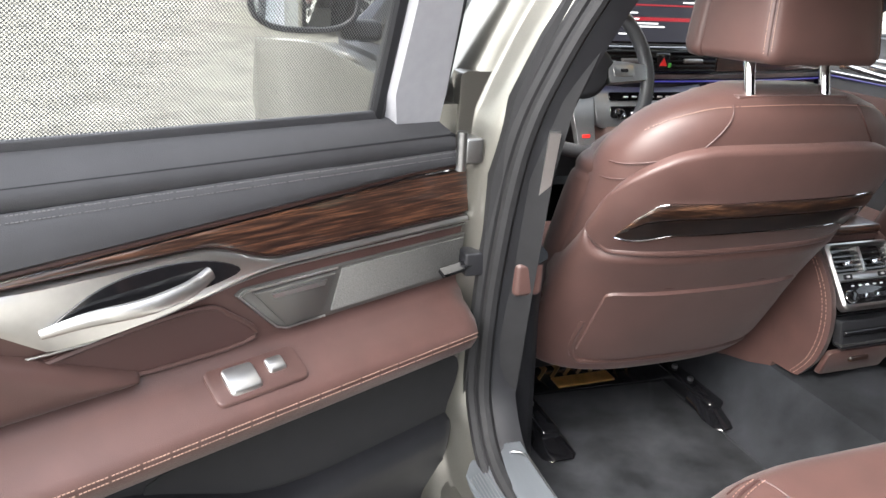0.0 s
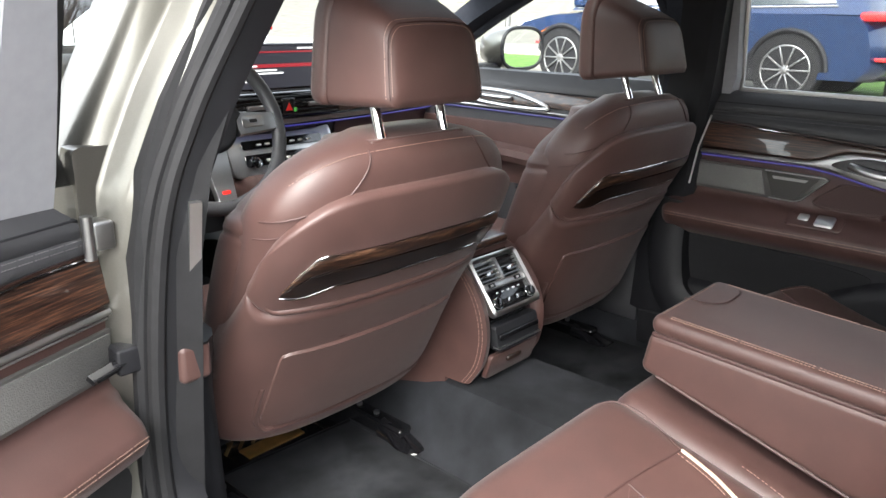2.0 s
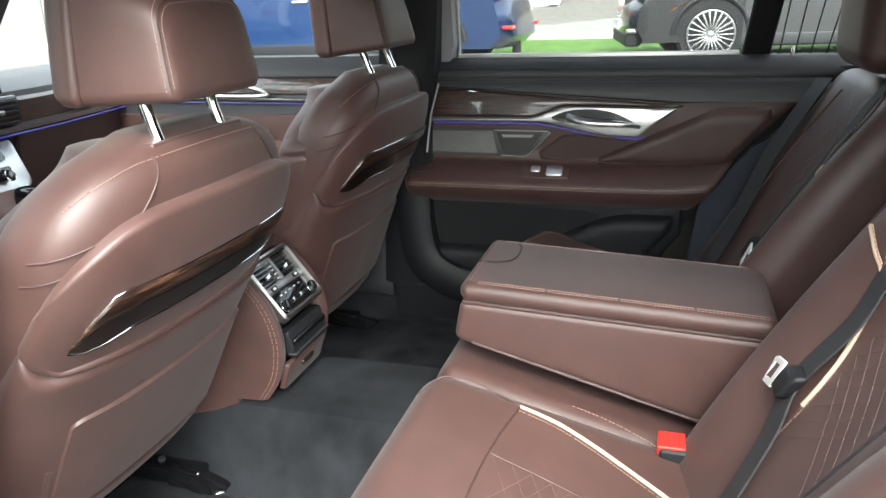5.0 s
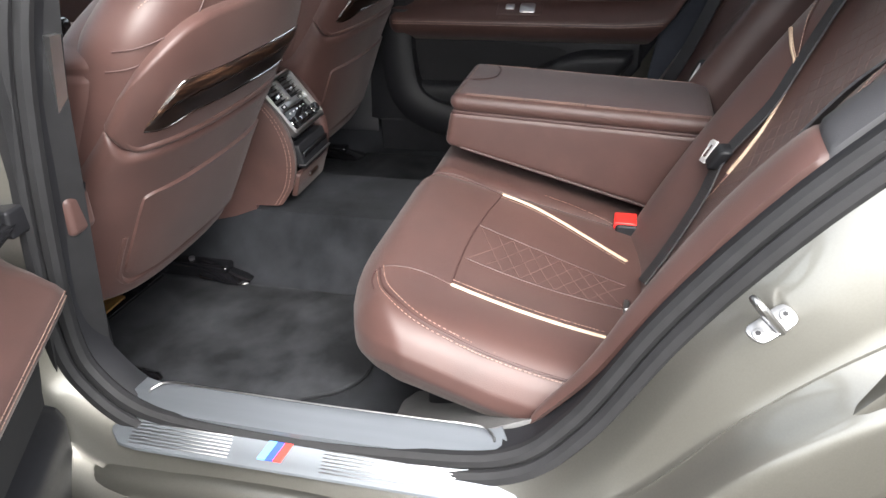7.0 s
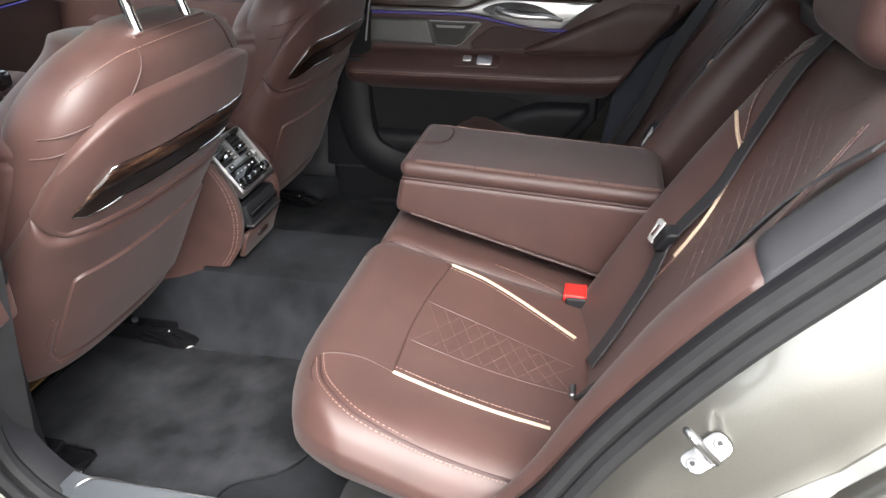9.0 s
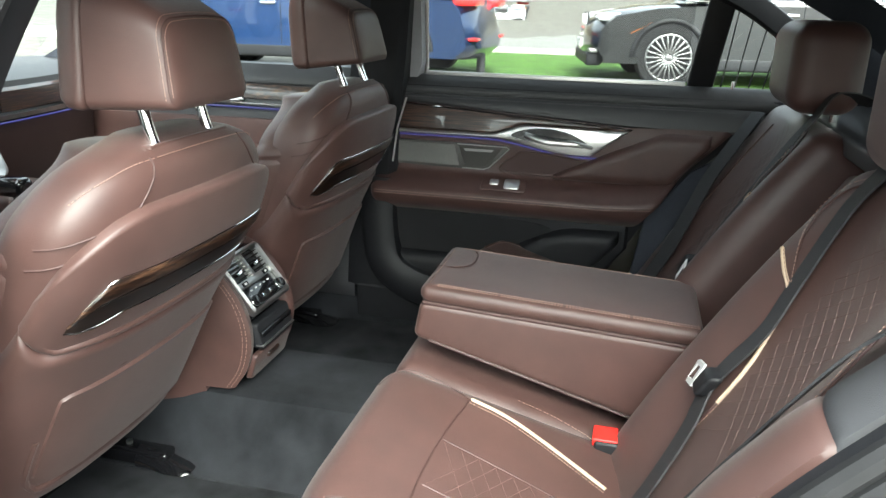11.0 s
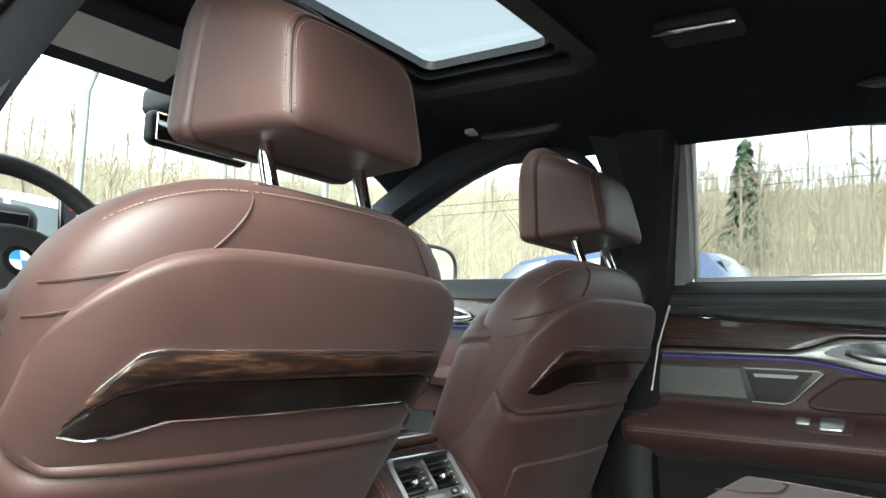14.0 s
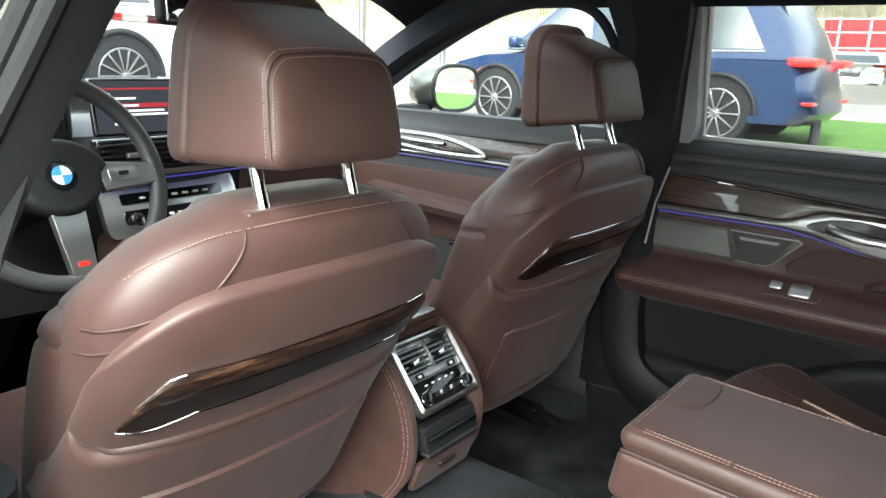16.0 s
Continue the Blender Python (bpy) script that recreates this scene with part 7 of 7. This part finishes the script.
kinds = [bare_tree(58, 18, 10, 4.0), bare_tree(62, 34, 11, 4.5), bare_tree(60, -12, 9, 3.6)]
for o in kinds:
    o.location.z = hill(60)
place = random.Random(9)
for k in range(118):
    ang = radians(-25 + 146 * (k + place.random()) / 118)
    r = 54 + 40 * place.random() ** 1.3
    c = copy_thing(kinds[k % 3], Matrix.Translation((r * math.cos(ang), r * math.sin(ang), hill(r) - 0.2)) @ Matrix.Rotation(place.random() * 6.28, 4, "Z"))
    c.scale = [0.7 + 0.55 * place.random()] * 3
brush = bmesh.new()
for k in range(5200):
    ang = radians(-28 + 150 * place.random())
    r = 53 + 52 * place.random()
    x, y, h = r * math.cos(ang), r * math.sin(ang), 2.0 + 5.0 * place.random() ** 1.5
    w, dx, dy = 0.03 + 0.035 * place.random(), place.uniform(-0.5, 0.5), place.uniform(-0.5, 0.5)
    q = [brush.verts.new(v) for v in ((x - w * math.sin(ang), y + w * math.cos(ang), hill(r) - 0.3), (x + w * math.sin(ang), y - w * math.cos(ang), hill(r) - 0.3), (x + dx, y + dy, hill(r) + h))]
    brush.faces.new(q)
for k in range(15000):
    ang = radians(-28 + 150 * place.random())
    r = 56 + 45 * place.random()
    x, y, h = r * math.cos(ang), r * math.sin(ang), 2.5 + 6.5 * place.random() ** 1.6
    w, dx, dy = 0.03 + 0.045 * place.random(), place.uniform(-2.0, 2.0), place.uniform(-2.0, 2.0)
    q = [brush.verts.new(v) for v in ((x - w * math.sin(ang), y + w * math.cos(ang), hill(r) - 0.3), (x + w * math.sin(ang), y - w * math.cos(ang), hill(r) - 0.3), (x + dx, y + dy, hill(r) + h))]
    brush.faces.new(q)
tagged(part("winter_brush", brush, TWIGS, fix=False), "thicket of bare grey-brown stems on the hillside", "brush", kind="stuff")
fir = thing("tree", "dark green fir among bare trees", "tree", at=(63.5, 14.6, 4.4))
part("trunk", tube([Vector((0, 0, 0)), Vector((0, 0, 6)), Vector((0, 0, 13))], 0.2, 6, up=(0, 1, 0)), TRUNK, fir)
bm = bmesh.new()
for i in range(420):
    z = 1.5 + 12 * rng.random() ** 0.8
    rr = (14 - z) * 0.24 * (0.35 + 0.65 * rng.random())
    a = rng.random() * 6.28
    c, s_ = math.cos(a), math.sin(a)
    p = Vector((rr * c, rr * s_, z - 0.3 * rr))
    d = 0.5 + 0.3 * rng.random()
    v3 = [bm.verts.new(p + o) for o in (Vector((c * d, s_ * d, -0.3)), Vector((-s_ * d * 0.6, c * d * 0.6, 0.1)), Vector((s_ * d * 0.6, -c * d * 0.6, 0.1)), Vector((0, 0, 0.45 * d)))]
    for t in ((0, 1, 3), (0, 3, 2), (0, 2, 1)):
        bm.faces.new([v3[i] for i in t])
part("crown", bm, NEEDLES, fir)
# the wooded slope behind everything
WOODS = mat("winter_woodland", (0.19, 0.175, 0.125), 1.0, grain=0.35, bump=0.0, scale=0.35, spec=0.0)
bm = bmesh.new()
rows = []
for j in range(10):
    rows.append([Vector((r * math.cos(a), r * math.sin(a), hill(r) - (0.4 if j == 0 else 0) + 0.5 * noise.noise((i * 0.35, j * 0.5, 1)))) for i, a, r in [(i, radians(-60 + 180 * i / 89), 50 + 7 * j) for i in range(90)]])
tagged(part("wooded_slope", loft(rows, cap=False, closed=False), WOODS), "brown winter hillside behind the road", "hillside", kind="structure")

# buildings, skips, pole, wires
wb = thing("white_building", "white flat-roofed building with small windows", "building")
part("wall", rbox(53.6, 60, 3.6, 8.1, 1.6, 5.7, 0.05, 1), mat("white_cladding", (0.72, 0.73, 0.74), 0.7, grain=0.05, bump=0.2, scale=1.5), wb)
part("roof", rbox(53.4, 60.2, 3.4, 8.3, 5.6, 5.85, 0.05, 1), CONCRETE, wb)
for y in (4.5, 6.3):
    wd = part("window", rbox(53.53, 53.65, y, y + 0.7, 3.9, 4.7, 0.02, 1), BLACK_PLASTIC, wb)
    part("frame", rbox(53.5, 53.56, y - 0.06, y + 0.76, 3.84, 3.9, 0.01, 1), WHITE_P, wd)
hs = thing("house", "pale yellow house with gabled roof among trees", "house")
part("wall", loft([[Vector((x, 7.9, 3)), Vector((x, 12.7, 3)), Vector((x, 12.7, 7.5)), Vector((x, 10.3, 9.8)), Vector((x, 7.9, 7.5))] for x in (70, 78)]), mat("yellow_siding", (0.66, 0.55, 0.30), 0.8, grain=0.08, bump=0.3, scale=2), hs)
part("roof", loft([[Vector((x, 7.5, 7.3)), Vector((x, 10.3, 9.9)), Vector((x, 13.1, 7.3)), Vector((x, 13.1, 7.5)), Vector((x, 10.3, 10.2)), Vector((x, 7.5, 7.5))] for x in (69.5, 78.5)]), mat("brown_shingles", (0.30, 0.24, 0.18), 0.9, grain=0.2, scale=3), hs)
for y in (9.0, 10.7):
    part("window", rbox(69.9, 70.05, y, y + 0.8, 6.0, 7.2, 0.02, 1), BLACK_PLASTIC, hs)
REDM = mat("red_painted_steel", (0.50, 0.025, 0.03), 0.5, grain=0.12, scale=3, bump=0.1)
sk = thing("skip", "red steel skip behind white rails", "skip")
part("bin", loft([[Vector((40.9 + dx, 7.1 + dy * k, z)) for dx, dy in ((-1.0, -1.9), (-1.0, 1.9), (1.0, 1.9), (1.0, -1.9))] for k, z in ((0.9, 1.9), (1.0, 3.5), (1.02, 3.55))]), REDM, sk)
for k in range(5):
    part("rib", rbox(39.78, 39.92, 5.45 + 0.80 * k, 5.57 + 0.80 * k, 1.95, 3.45, 0.02, 1), REDM, sk)
rl = thing("rail_fence", "white wire rail fence before the skip", "fence")
for k in range(9):
    part("post", rbox(39.0, 39.08, 1.6 + 1.3 * k, 1.68 + 1.3 * k, 1.5, 3.6, 0.01, 1), WHITE_P, rl)
for z in (2.2, 2.9, 3.5):
    part("rail", rbox(39.02, 39.06, 1.6, 12.1, z, z + 0.05, 0.01, 1), WHITE_P, rl)
pl = thing("utility_pole", "leaning wooden utility pole with wires", "pole")
part("pole", tube([Vector((43.9, 3.85, 1.5)), Vector((43.9, 3.4, 5.5)), Vector((43.9, 2.7, 11.5))], 0.13, 8, up=(0, 1, 0)), mat("pale_pole_wood", (0.42, 0.38, 0.30), 0.85, grain=0.2, scale=4, stretch=(1, 1, 0.1)), pl)
for z in (10.2, 10.9):
    part("wire", tube(smooth_path([(43.9, -60, z + 1.5), (43.9, -25, z - 0.2), (43.9, 2.8, z), (43.9, 35, z - 0.4), (43.9, 80, z + 1.0)], 6), 0.02, 4), BLACK_PLASTIC, pl)
fen = thing("security_fence", "tall fence posts with barbed wire ahead of the cars", "fence")
for i in range(8):
    x, y = -6.1 + 3.0 * i, 12.6
    part("post", tube([Vector((x, y, 0.5)), Vector((x, y, 4.9)), Vector((x + 0.12, y - 0.25, 5.7))], 0.075, 8, up=(0, 1, 0)), STEEL, fen)
for z in (4.9, 5.2, 5.5):
    part("wire", tube([Vector((-6.1 + 3.0 * i + 0.1, 12.6 - 0.3 * (z - 4.9), z)) for i in range(8)], 0.012, 4), STEEL, fen)
